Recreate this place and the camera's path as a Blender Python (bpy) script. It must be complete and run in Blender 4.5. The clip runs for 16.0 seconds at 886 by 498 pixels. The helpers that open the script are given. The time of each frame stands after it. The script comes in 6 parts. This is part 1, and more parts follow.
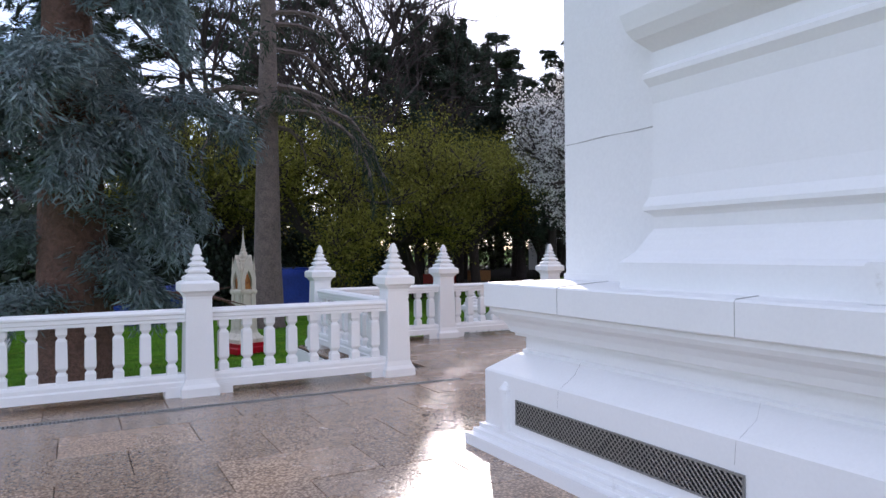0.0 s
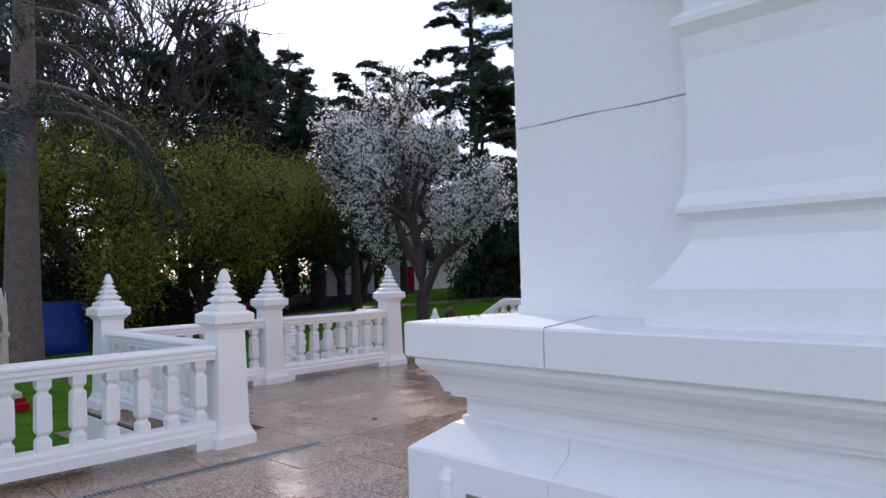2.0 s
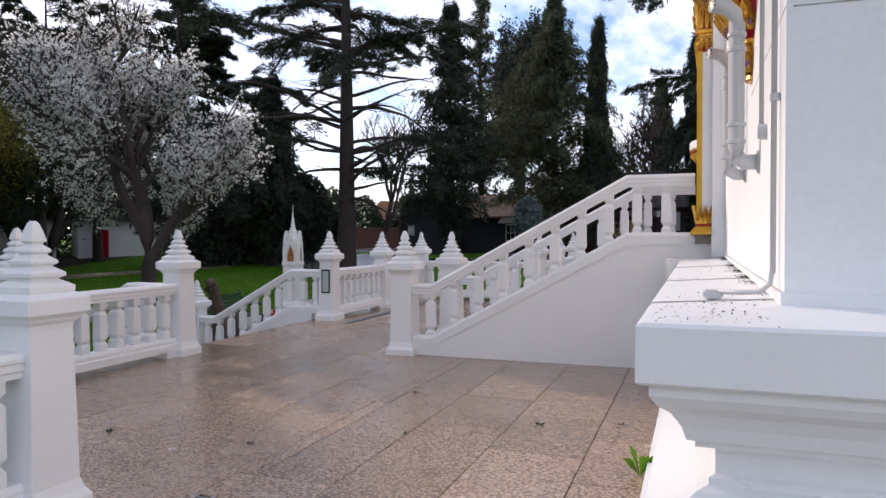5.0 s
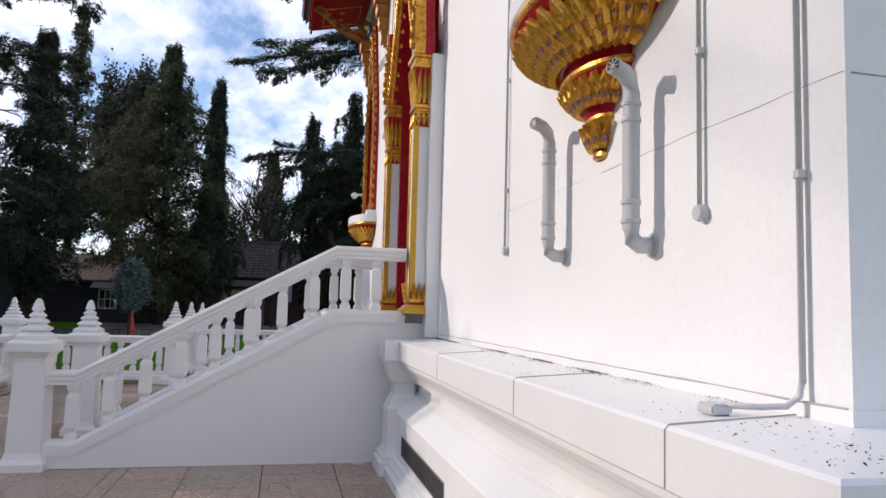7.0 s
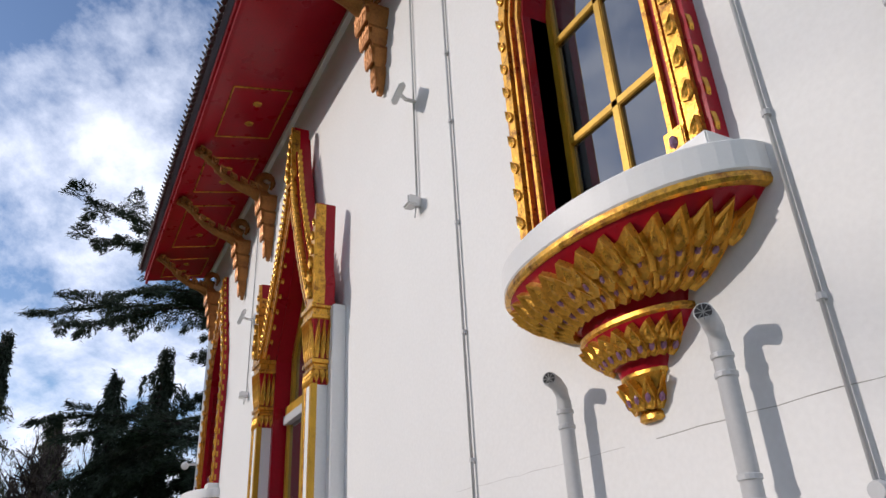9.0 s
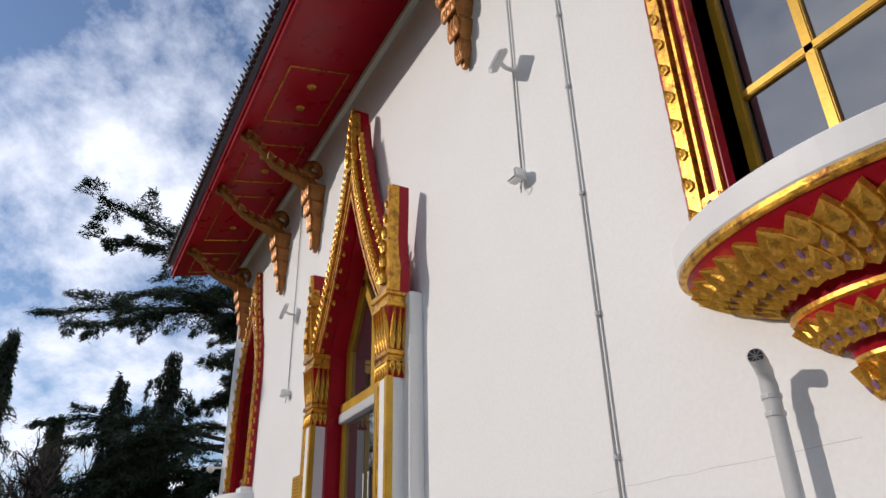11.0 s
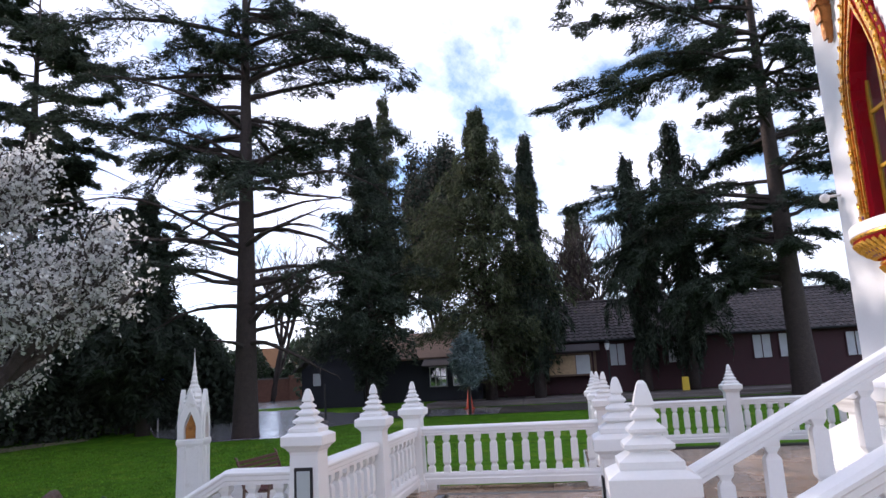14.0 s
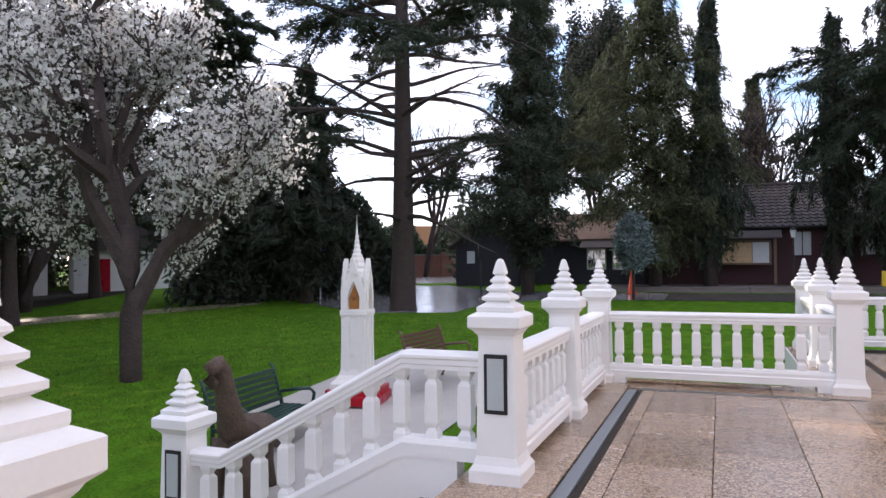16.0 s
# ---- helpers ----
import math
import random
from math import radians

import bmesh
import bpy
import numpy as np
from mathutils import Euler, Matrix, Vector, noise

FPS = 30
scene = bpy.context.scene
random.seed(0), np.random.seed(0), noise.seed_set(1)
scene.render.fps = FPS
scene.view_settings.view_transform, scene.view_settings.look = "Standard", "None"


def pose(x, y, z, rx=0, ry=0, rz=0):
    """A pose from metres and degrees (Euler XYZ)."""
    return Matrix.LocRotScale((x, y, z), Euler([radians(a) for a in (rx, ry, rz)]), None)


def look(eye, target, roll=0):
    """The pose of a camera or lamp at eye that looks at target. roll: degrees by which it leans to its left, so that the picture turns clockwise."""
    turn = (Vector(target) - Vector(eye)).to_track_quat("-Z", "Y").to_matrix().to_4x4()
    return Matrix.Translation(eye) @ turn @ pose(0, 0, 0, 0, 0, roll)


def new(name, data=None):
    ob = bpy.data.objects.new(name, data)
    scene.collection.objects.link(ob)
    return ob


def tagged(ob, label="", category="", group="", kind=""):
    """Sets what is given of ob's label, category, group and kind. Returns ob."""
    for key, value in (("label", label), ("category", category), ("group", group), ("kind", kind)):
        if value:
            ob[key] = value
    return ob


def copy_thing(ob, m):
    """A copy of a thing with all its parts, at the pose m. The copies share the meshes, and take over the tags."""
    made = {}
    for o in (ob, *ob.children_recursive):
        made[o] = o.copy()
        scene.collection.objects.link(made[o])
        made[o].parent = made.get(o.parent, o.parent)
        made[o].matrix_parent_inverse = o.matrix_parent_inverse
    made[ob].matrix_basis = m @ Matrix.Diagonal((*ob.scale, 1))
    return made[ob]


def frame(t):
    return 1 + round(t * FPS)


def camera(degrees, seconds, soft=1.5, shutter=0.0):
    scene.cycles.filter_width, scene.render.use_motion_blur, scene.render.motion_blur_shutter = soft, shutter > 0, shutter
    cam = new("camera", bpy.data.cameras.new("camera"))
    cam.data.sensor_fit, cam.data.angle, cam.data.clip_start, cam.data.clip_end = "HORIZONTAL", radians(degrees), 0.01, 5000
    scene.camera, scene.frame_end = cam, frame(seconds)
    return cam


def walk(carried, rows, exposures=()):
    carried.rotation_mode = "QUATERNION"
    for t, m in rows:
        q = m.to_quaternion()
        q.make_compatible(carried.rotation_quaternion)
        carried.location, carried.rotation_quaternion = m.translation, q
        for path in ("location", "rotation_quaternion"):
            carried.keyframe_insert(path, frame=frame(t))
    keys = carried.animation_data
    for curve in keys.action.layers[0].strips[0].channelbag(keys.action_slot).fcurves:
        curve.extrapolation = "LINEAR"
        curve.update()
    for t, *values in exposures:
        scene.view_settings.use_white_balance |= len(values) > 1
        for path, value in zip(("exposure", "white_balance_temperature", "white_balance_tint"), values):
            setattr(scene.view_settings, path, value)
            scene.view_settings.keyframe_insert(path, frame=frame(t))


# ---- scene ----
cam = camera(64.6, 16.0)
PATH = [
    (0, (0.121, -0.029, 1.488), (1.054, 1.74, 1.49), -0.6),
    (0.5, (0.17, 0.413, 1.522), (1.188, 2.134, 1.522), -0.8),
    (1, (0.257, 0.844, 1.525), (1.396, 2.487, 1.546), -0.8),
    (1.5, (0.317, 1.299, 1.516), (1.597, 2.835, 1.559), -0.9),
    (2, (0.402, 1.781, 1.498), (1.82, 3.19, 1.561), -1.6),
    (2.5, (0.434, 2.228, 1.483), (1.963, 3.516, 1.553), -1.9),
    (3, (0.468, 2.679, 1.483), (2.061, 3.887, 1.514), -2.1),
    (3.2, (0.486, 2.868, 1.479), (2.092, 4.061, 1.495), -1.4),
    (5.3, (0.871, 4.602, 1.494), (2.8, 5.13, 1.469), 0.4),
    (5.5, (0.95, 4.735, 1.486), (2.907, 5.149, 1.476), 0.8),
    (6, (1.163, 5.043, 1.485), (3.159, 5.169, 1.505), 0.6),
    (6.5, (1.418, 5.323, 1.518), (3.412, 5.177, 1.587), 0.8),
    (7, (1.703, 5.629, 1.546), (3.648, 5.197, 1.719), 1.5),
    (7.5, (2.012, 5.814, 1.626), (3.884, 5.207, 1.984), -0.4),
    (8, (2.253, 5.983, 1.683), (4.038, 5.261, 2.225), -3.0),
    (8.5, (2.479, 6.164, 1.727), (4.157, 5.34, 2.438), -3.8),
    (8.7, (2.571, 6.217, 1.736), (4.196, 5.356, 2.52), -3.4),
    (10.8, (3.385, 6.735, 1.753), (4.882, 5.865, 2.754), -2.4),
    (11, (3.54, 6.714, 1.741), (5.103, 5.852, 2.643), -1.5),
    (11.5, (3.911, 6.787, 1.683), (5.571, 5.891, 2.35), -0.9),
    (12, (4.221, 7.015, 1.629), (5.953, 6.138, 2.109), -1.8),
    (12.5, (4.62, 7.304, 1.58), (6.514, 6.811, 1.996), -2.8),
    (13, (4.924, 7.643, 1.602), (6.885, 7.534, 1.978), -4.0),
    (13.5, (5.19, 7.991, 1.622), (7.15, 8.148, 1.988), -4.1),
    (14, (5.594, 8.209, 1.615), (7.535, 8.528, 1.974), -3.0),
    (14.5, (5.905, 8.422, 1.596), (7.839, 8.826, 1.903), -2.1),
    (15, (6.233, 8.676, 1.594), (8.156, 9.175, 1.826), -1.6),
    (15.5, (6.574, 8.845, 1.583), (8.466, 9.475, 1.73), -0.8),
    (16, (6.921, 9.057, 1.549), (8.78, 9.793, 1.588), -0.5),
]
walk(cam, [(t, look(eye, target, roll)) for t, eye, target, roll in PATH],
     [(0, 0.66, 6250, 23), (3.0, 0.35, 6200, 23), (5.5, 0.4, 6800, 21), (7.0, 0.2, 6600, 20), (8.5, -0.02, 6450, 17), (11.0, -0.1, 6600, 16), (12.1, 0.05, 6450, 12), (12.6, 0.2, 6700, 18), (13.2, 0.45, 6750, 22), (14.0, 0.72, 6400, 24), (16, 1.12, 6900, 24)])

# ---- world, sun ----
SUN_TO = Vector((0.56, 1.0, 0.465)).normalized()
world = bpy.data.worlds.new("sky")
scene.world = world
world.use_nodes = True
wn, wl = world.node_tree.nodes, world.node_tree.links
wn.clear()
w_out = wn.new("ShaderNodeOutputWorld")
w_bg = wn.new("ShaderNodeBackground")
w_bg.inputs["Strength"].default_value = 0.15
sky = wn.new("ShaderNodeTexSky")
sky.sky_type = "NISHITA"
sky.sun_disc = False
sky.ozone_density = 3.0
sky.dust_density = 0.4
sky.sun_elevation = math.asin(SUN_TO.z)
sky.sun_rotation = math.atan2(SUN_TO.x, SUN_TO.y)
w_co = wn.new("ShaderNodeTexCoord")
w_sep = wn.new("ShaderNodeSeparateXYZ")
w_up = wn.new("ShaderNodeMath")
w_up.operation = "ADD"
w_up.inputs[1].default_value = 0.28
w_comb = wn.new("ShaderNodeCombineXYZ")
w_map = wn.new("ShaderNodeMapping")
w_map.inputs["Rotation"].default_value = (0.0, 0.0, 0.7)
w_map.inputs["Scale"].default_value = (1.0, 1.35, 1.0)
w_noise = wn.new("ShaderNodeTexNoise")
w_noise.inputs["Scale"].default_value = 2.3
w_noise.inputs["Detail"].default_value = 9.0
w_noise.inputs["Roughness"].default_value = 0.62
w_noise.inputs["Distortion"].default_value = 0.1
w_ramp = wn.new("ShaderNodeValToRGB")
w_ramp.color_ramp.elements[0].position = 0.40
w_ramp.color_ramp.elements[1].position = 0.60
w_mix = wn.new("ShaderNodeMix")
w_mix.data_type = "RGBA"
w_mix.inputs["B"].default_value = (6.8, 7.5, 8.5, 1)
wl.new(w_co.outputs["Generated"], w_sep.inputs["Vector"])
wl.new(w_sep.outputs["Z"], w_up.inputs[0])
for axis in ("X", "Y"):
    w_div = wn.new("ShaderNodeMath")
    w_div.operation = "DIVIDE"
    wl.new(w_sep.outputs[axis], w_div.inputs[0]), wl.new(w_up.outputs[0], w_div.inputs[1])
    wl.new(w_div.outputs[0], w_comb.inputs[axis])
wl.new(w_comb.outputs["Vector"], w_map.inputs["Vector"])
wl.new(w_map.outputs["Vector"], w_noise.inputs["Vector"])
wl.new(w_noise.outputs["Fac"], w_ramp.inputs["Fac"])
wl.new(w_ramp.outputs["Color"], w_mix.inputs["Factor"])
wl.new(sky.outputs["Color"], w_mix.inputs["A"])
wl.new(w_mix.outputs["Result"], w_bg.inputs["Color"])
wl.new(w_bg.outputs["Background"], w_out.inputs["Surface"])

sun_data = bpy.data.lights.new("sun", "SUN")
sun_data.energy, sun_data.angle, sun_data.color = 2.3, radians(0.6), (1.0, 0.93, 0.82)
sun = new("sun", sun_data)
sun.matrix_world = look(SUN_TO * 60, (0, 0, 0))


# ---- materials ----
def material(name, colour, rough=0.6, metal=0.0, spread=0.12, scale=6.0, fine=60.0, bump=0.15, depth=0.004, dirt_or_sun=None, dirt_or_sun_at=0.62, rough_spread=0.1, island=0.0, spec=0.5, sheer=0.0):
    """A surface with colour variation at two scales, a fine relief and stains, or sunlit patches put into the colour.
    """
    m = bpy.data.materials.new(name)
    m.use_nodes = True
    n, l = m.node_tree.nodes, m.node_tree.links
    b = n["Principled BSDF"]
    b.inputs["Metallic"].default_value = metal
    b.inputs["Specular IOR Level"].default_value = spec
    co = n.new("ShaderNodeTexCoord")
    big = n.new("ShaderNodeTexNoise")
    big.inputs["Scale"].default_value, big.inputs["Detail"].default_value = scale, 6
    small = n.new("ShaderNodeTexNoise")
    small.inputs["Scale"].default_value, small.inputs["Detail"].default_value = fine, 5
    for t in (big, small):
        l.new(co.outputs["Object"], t.inputs["Vector"])
    add = n.new("ShaderNodeMath")
    add.operation = "ADD"
    l.new(big.outputs["Fac"], add.inputs[0]), l.new(small.outputs["Fac"], add.inputs[1])
    rng = n.new("ShaderNodeMapRange")
    rng.inputs["From Min"].default_value, rng.inputs["From Max"].default_value = 0.6, 1.4
    l.new(add.outputs[0], rng.inputs["Value"])
    mix = n.new("ShaderNodeMix")
    mix.data_type = "RGBA"
    mix.inputs["A"].default_value = (*[c * (1 - spread) for c in colour], 1)
    mix.inputs["B"].default_value = (*[min(1, c * (1 + spread)) for c in colour], 1)
    l.new(rng.outputs["Result"], mix.inputs["Factor"])
    out = mix.outputs["Result"]
    if island:
        geo = n.new("ShaderNodeNewGeometry")
        hsv = n.new("ShaderNodeHueSaturation")
        r2 = n.new("ShaderNodeMapRange")
        r2.inputs["To Min"].default_value, r2.inputs["To Max"].default_value = 1 - island, 1 + island
        l.new(geo.outputs["Random Per Island"], r2.inputs["Value"])
        l.new(r2.outputs["Result"], hsv.inputs["Value"])
        l.new(out, hsv.inputs["Color"])
        out = hsv.outputs["Color"]
    if dirt_or_sun:
        st = n.new("ShaderNodeTexNoise")
        st.inputs["Scale"].default_value, st.inputs["Detail"].default_value, st.inputs["Roughness"].default_value = scale * 0.7, 10, 0.72
        l.new(co.outputs["Object"], st.inputs["Vector"])
        ramp = n.new("ShaderNodeValToRGB")
        ramp.color_ramp.elements[0].position, ramp.color_ramp.elements[1].position = dirt_or_sun_at, dirt_or_sun_at + 0.16
        l.new(st.outputs["Fac"], ramp.inputs["Fac"])
        dm = n.new("ShaderNodeMix")
        dm.data_type = "RGBA"
        dm.inputs["B"].default_value = (*dirt_or_sun, 1)
        l.new(ramp.outputs["Color"], dm.inputs["Factor"]), l.new(out, dm.inputs["A"])
        out = dm.outputs["Result"]
    l.new(out, b.inputs["Base Color"])
    rr = n.new("ShaderNodeMapRange")
    rr.inputs["To Min"].default_value, rr.inputs["To Max"].default_value = max(0.02, rough - rough_spread), min(1, rough + rough_spread)
    l.new(big.outputs["Fac"], rr.inputs["Value"]), l.new(rr.outputs["Result"], b.inputs["Roughness"])
    bp = n.new("ShaderNodeBump")
    bp.inputs["Strength"].default_value, bp.inputs["Distance"].default_value = bump, depth
    l.new(add.outputs[0], bp.inputs["Height"]), l.new(bp.outputs["Normal"], b.inputs["Normal"])
    if sheer:
        tr, ms = n.new("ShaderNodeBsdfTranslucent"), n.new("ShaderNodeMixShader")
        ms.inputs["Fac"].default_value = sheer
        l.new(out, tr.inputs["Color"])
        l.new(b.outputs["BSDF"], ms.inputs[1]), l.new(tr.outputs["BSDF"], ms.inputs[2])
        l.new(ms.outputs["Shader"], n["Material Output"].inputs["Surface"])
    return m


WHITE = material("white_masonry_paint", (0.80, 0.80, 0.79), 0.5, spread=0.03, scale=2.2, fine=70, bump=0.12, dirt_or_sun=(0.60, 0.58, 0.53), dirt_or_sun_at=0.70)
WALL = material("white_render", (0.80, 0.80, 0.79), 0.62, spread=0.045, scale=0.9, fine=40, bump=0.2, dirt_or_sun=(0.70, 0.68, 0.64), dirt_or_sun_at=0.66)
LEDGE = material("white_ledge_paint", (0.80, 0.80, 0.79), 0.45, spread=0.03, scale=2.5, fine=50, bump=0.12, dirt_or_sun=(0.42, 0.40, 0.35), dirt_or_sun_at=0.655)
GOLD = material("gold_paint", (0.70, 0.37, 0.05), 0.30, metal=0.7, spread=0.3, scale=16, fine=70, bump=0.5, dirt_or_sun=(0.18, 0.05, 0.02), dirt_or_sun_at=0.49)
YELLOW = material("yellow_gold_paint", (0.56, 0.32, 0.025), 0.35, metal=0.35, spread=0.2, scale=6, fine=50, bump=0.15)
RED = material("red_gloss_paint", (0.37, 0.003, 0.015), 0.30, spec=0.28, spread=0.2, scale=4, fine=40, bump=0.12)
GREY = material("grey_plastic_pipe", (0.52, 0.53, 0.54), 0.4, spread=0.06, scale=8, fine=60, bump=0.05)
DARK = material("dark_opening", (0.012, 0.012, 0.014), 0.7, spread=0.2)
STEEL = material("galvanised_grille", (0.30, 0.30, 0.29), 0.42, metal=0.8, spread=0.15, scale=20)
BARK = material("fissured_bark", (0.048, 0.034, 0.03), 0.9, spread=0.4, scale=5, fine=22, bump=0.9, depth=0.04)
BARK_RED = material("red_brown_bark", (0.13, 0.068, 0.05), 0.9, spread=0.4, scale=4, fine=16, bump=1.0, depth=0.05)
BARK_GREY = material("grey_brown_bark", (0.15, 0.115, 0.10), 0.9, spread=0.4, scale=5, fine=20, bump=0.9, depth=0.04)
BLUE_NEEDLE = material("blue_grey_needles", (0.15, 0.20, 0.20), 0.7, spread=0.3, scale=1.5, island=0.45, spec=0.3, sheer=0.2)
CEDAR_NEEDLE = material("dark_cedar_needles", (0.046, 0.062, 0.042), 0.7, spread=0.35, scale=1.0, island=0.5, spec=0.25, sheer=0.25)
CYPRESS = material("cypress_foliage", (0.078, 0.092, 0.05), 0.75, spread=0.35, scale=0.8, island=0.5, spec=0.2, sheer=0.3)
SPRUCE = material("spruce_foliage", (0.05, 0.066, 0.048), 0.75, spread=0.35, scale=0.8, island=0.5, spec=0.2, sheer=0.25)
YEWGREEN = material("yellow_green_leaves", (0.23, 0.22, 0.045), 0.7, spread=0.4, scale=0.5, island=0.5, spec=0.2, sheer=0.45)
BROWNTWIG = material("bare_brown_twigs", (0.10, 0.085, 0.065), 0.9, spread=0.3, scale=3, island=0.3)
TWIGLEAF = material("grey_brown_buds", (0.10, 0.095, 0.075), 0.8, spread=0.35, scale=3, island=0.4)
LAUREL = material("laurel_leaves", (0.04, 0.075, 0.03), 0.35, spread=0.35, scale=1.0, island=0.5)
BLOSSOM = material("white_blossom", (0.80, 0.79, 0.76), 0.7, spread=0.08, scale=3, island=0.2, sheer=0.55)
# yellow-green patches in the turf colour stand in for sunlit grass
GRASS = material("lawn_turf", (0.060, 0.160, 0.010), 0.9, spec=0.05, spread=0.6, scale=2.6, fine=24, bump=1.0, depth=0.05, dirt_or_sun=(0.15, 0.23, 0.02), dirt_or_sun_at=0.53)
BLADE = material("grass_blades", (0.11, 0.24, 0.02), 0.6, spread=0.5, scale=0.9, island=0.6, spec=0.3, sheer=0.4)
PATHM = material("tan_path", (0.24, 0.19, 0.14), 0.75, spread=0.2, scale=2, fine=90, bump=0.3)
ASPHALT = material("wet_asphalt", (0.20, 0.20, 0.20), 0.2, spread=0.2, scale=1.2, fine=90, bump=0.12, rough_spread=0.12)
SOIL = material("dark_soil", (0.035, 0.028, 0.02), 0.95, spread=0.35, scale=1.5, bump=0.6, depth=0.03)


def floor_material():
    """Wet exposed-aggregate slabs: pebbles in brown mortar under a broken film of water."""
    m = bpy.data.materials.new("wet_aggregate_slab")
    m.use_nodes = True
    n, l = m.node_tree.nodes, m.node_tree.links
    b = n["Principled BSDF"]
    co = n.new("ShaderNodeNewGeometry")
    info = n.new("ShaderNodeObjectInfo")
    peb = n.new("ShaderNodeTexVoronoi")
    peb.inputs["Scale"].default_value = 52
    big = n.new("ShaderNodeTexNoise")
    big.inputs["Scale"].default_value, big.inputs["Detail"].default_value, big.inputs["Roughness"].default_value = 1.3, 8, 0.6
    for t in (peb, big):
        l.new(co.outputs["Position"], t.inputs["Vector"])
    ramp = n.new("ShaderNodeValToRGB")
    e = ramp.color_ramp.elements
    e[0].position, e[0].color = 0.0, (0.66, 0.48, 0.33, 1)
    e[1].position, e[1].color = 0.75, (0.22, 0.148, 0.10, 1)
    l.new(peb.outputs["Distance"], ramp.inputs["Fac"])
    hue = n.new("ShaderNodeMix")
    hue.data_type, hue.blend_type = "RGBA", "MULTIPLY"
    hue.inputs["Factor"].default_value = 0.8
    l.new(ramp.outputs["Color"], hue.inputs["A"])
    tone = n.new("ShaderNodeValToRGB")
    tone.color_ramp.elements[0].color, tone.color_ramp.elements[1].color = (0.38, 0.34, 0.31, 1), (1, 1, 1, 1)
    l.new(peb.outputs["Color"], tone.inputs["Fac"]), l.new(tone.outputs["Color"], hue.inputs["B"])
    val = n.new("ShaderNodeHueSaturation")
    vr = n.new("ShaderNodeMapRange")
    vr.inputs["To Min"].default_value, vr.inputs["To Max"].default_value = 1.0, 1.45
    l.new(info.outputs["Random"], vr.inputs["Value"]), l.new(vr.outputs["Result"], val.inputs["Value"])
    l.new(hue.outputs["Result"], val.inputs["Color"]), l.new(val.outputs["Color"], b.inputs["Base Color"])
    wet = n.new("ShaderNodeValToRGB")
    w = wet.color_ramp.elements
    w[0].position, w[0].color = 0.36, (0.09, 0.09, 0.09, 1)
    w[1].position, w[1].color = 0.66, (0.28, 0.28, 0.28, 1)
    l.new(big.outputs["Fac"], wet.inputs["Fac"])
    wr_ = n.new("ShaderNodeMapRange")
    wr_.inputs["To Min"].default_value, wr_.inputs["To Max"].default_value = 0.6, 1.5
    l.new(info.outputs["Random"], wr_.inputs["Value"])
    wm = n.new("ShaderNodeMath")
    wm.operation = "MULTIPLY"
    l.new(wet.outputs["Color"], wm.inputs[0]), l.new(wr_.outputs["Result"], wm.inputs[1]), l.new(wm.outputs["Value"], b.inputs["Roughness"])
    bp = n.new("ShaderNodeBump")
    bp.inputs["Strength"].default_value, bp.inputs["Distance"].default_value, bp.invert = 0.45, 0.004, True
    l.new(peb.outputs["Distance"], bp.inputs["Height"]), l.new(bp.outputs["Normal"], b.inputs["Normal"])
    b.inputs["Specular IOR Level"].default_value = 0.9
    return m


SLAB = floor_material()


def glass_material():
    m = bpy.data.materials.new("window_glass")
    m.use_nodes = True
    b = m.node_tree.nodes["Principled BSDF"]
    b.inputs["Base Color"].default_value = (0.02, 0.025, 0.03, 1)
    b.inputs["Roughness"].default_value = 0.03
    b.inputs["IOR"].default_value = 2.4
    b.inputs["Coat Weight"].default_value = 1.0
    b.inputs["Coat Roughness"].default_value = 0.02
    return m


GLASS = glass_material()


# ---- mesh helpers ----
def part(name, bm, mat, parent=None, label="", smooth=False):
    """Links a bmesh as one mesh object under a thing or a part."""
    me = bpy.data.meshes.new(name)
    bm.to_mesh(me)
    bm.free()
    me.materials.append(mat)
    if smooth:
        for p in me.polygons:
            p.use_smooth = True
    ob = new(name, me)
    ob.parent = parent
    if label:
        ob["label"] = label
    return ob


def share(name, me, parent, m):
    """One more object on an existing mesh."""
    ob = new(name, me)
    ob.parent = parent
    ob.matrix_basis = m
    return ob


def thing(name, label, category, at=(0, 0, 0), group="", kind="", rz=0):
    ob = new(name)
    ob.matrix_basis = pose(*at, 0, 0, rz)
    return tagged(ob, label, category, group, kind)


def box(bm, x0, x1, y0, y1, z0, z1, bevel=0.0):
    vs = [bm.verts.new(p) for p in ((x0, y0, z0), (x1, y0, z0), (x1, y1, z0), (x0, y1, z0), (x0, y0, z1), (x1, y0, z1), (x1, y1, z1), (x0, y1, z1))]
    fs = [bm.faces.new([vs[i] for i in f]) for f in ((3, 2, 1, 0), (4, 5, 6, 7), (0, 1, 5, 4), (1, 2, 6, 5), (2, 3, 7, 6), (3, 0, 4, 7))]
    if bevel:
        bmesh.ops.bevel(bm, geom=list({e for f in fs for e in f.edges}), offset=bevel, segments=2, affect="EDGES")
    return bm


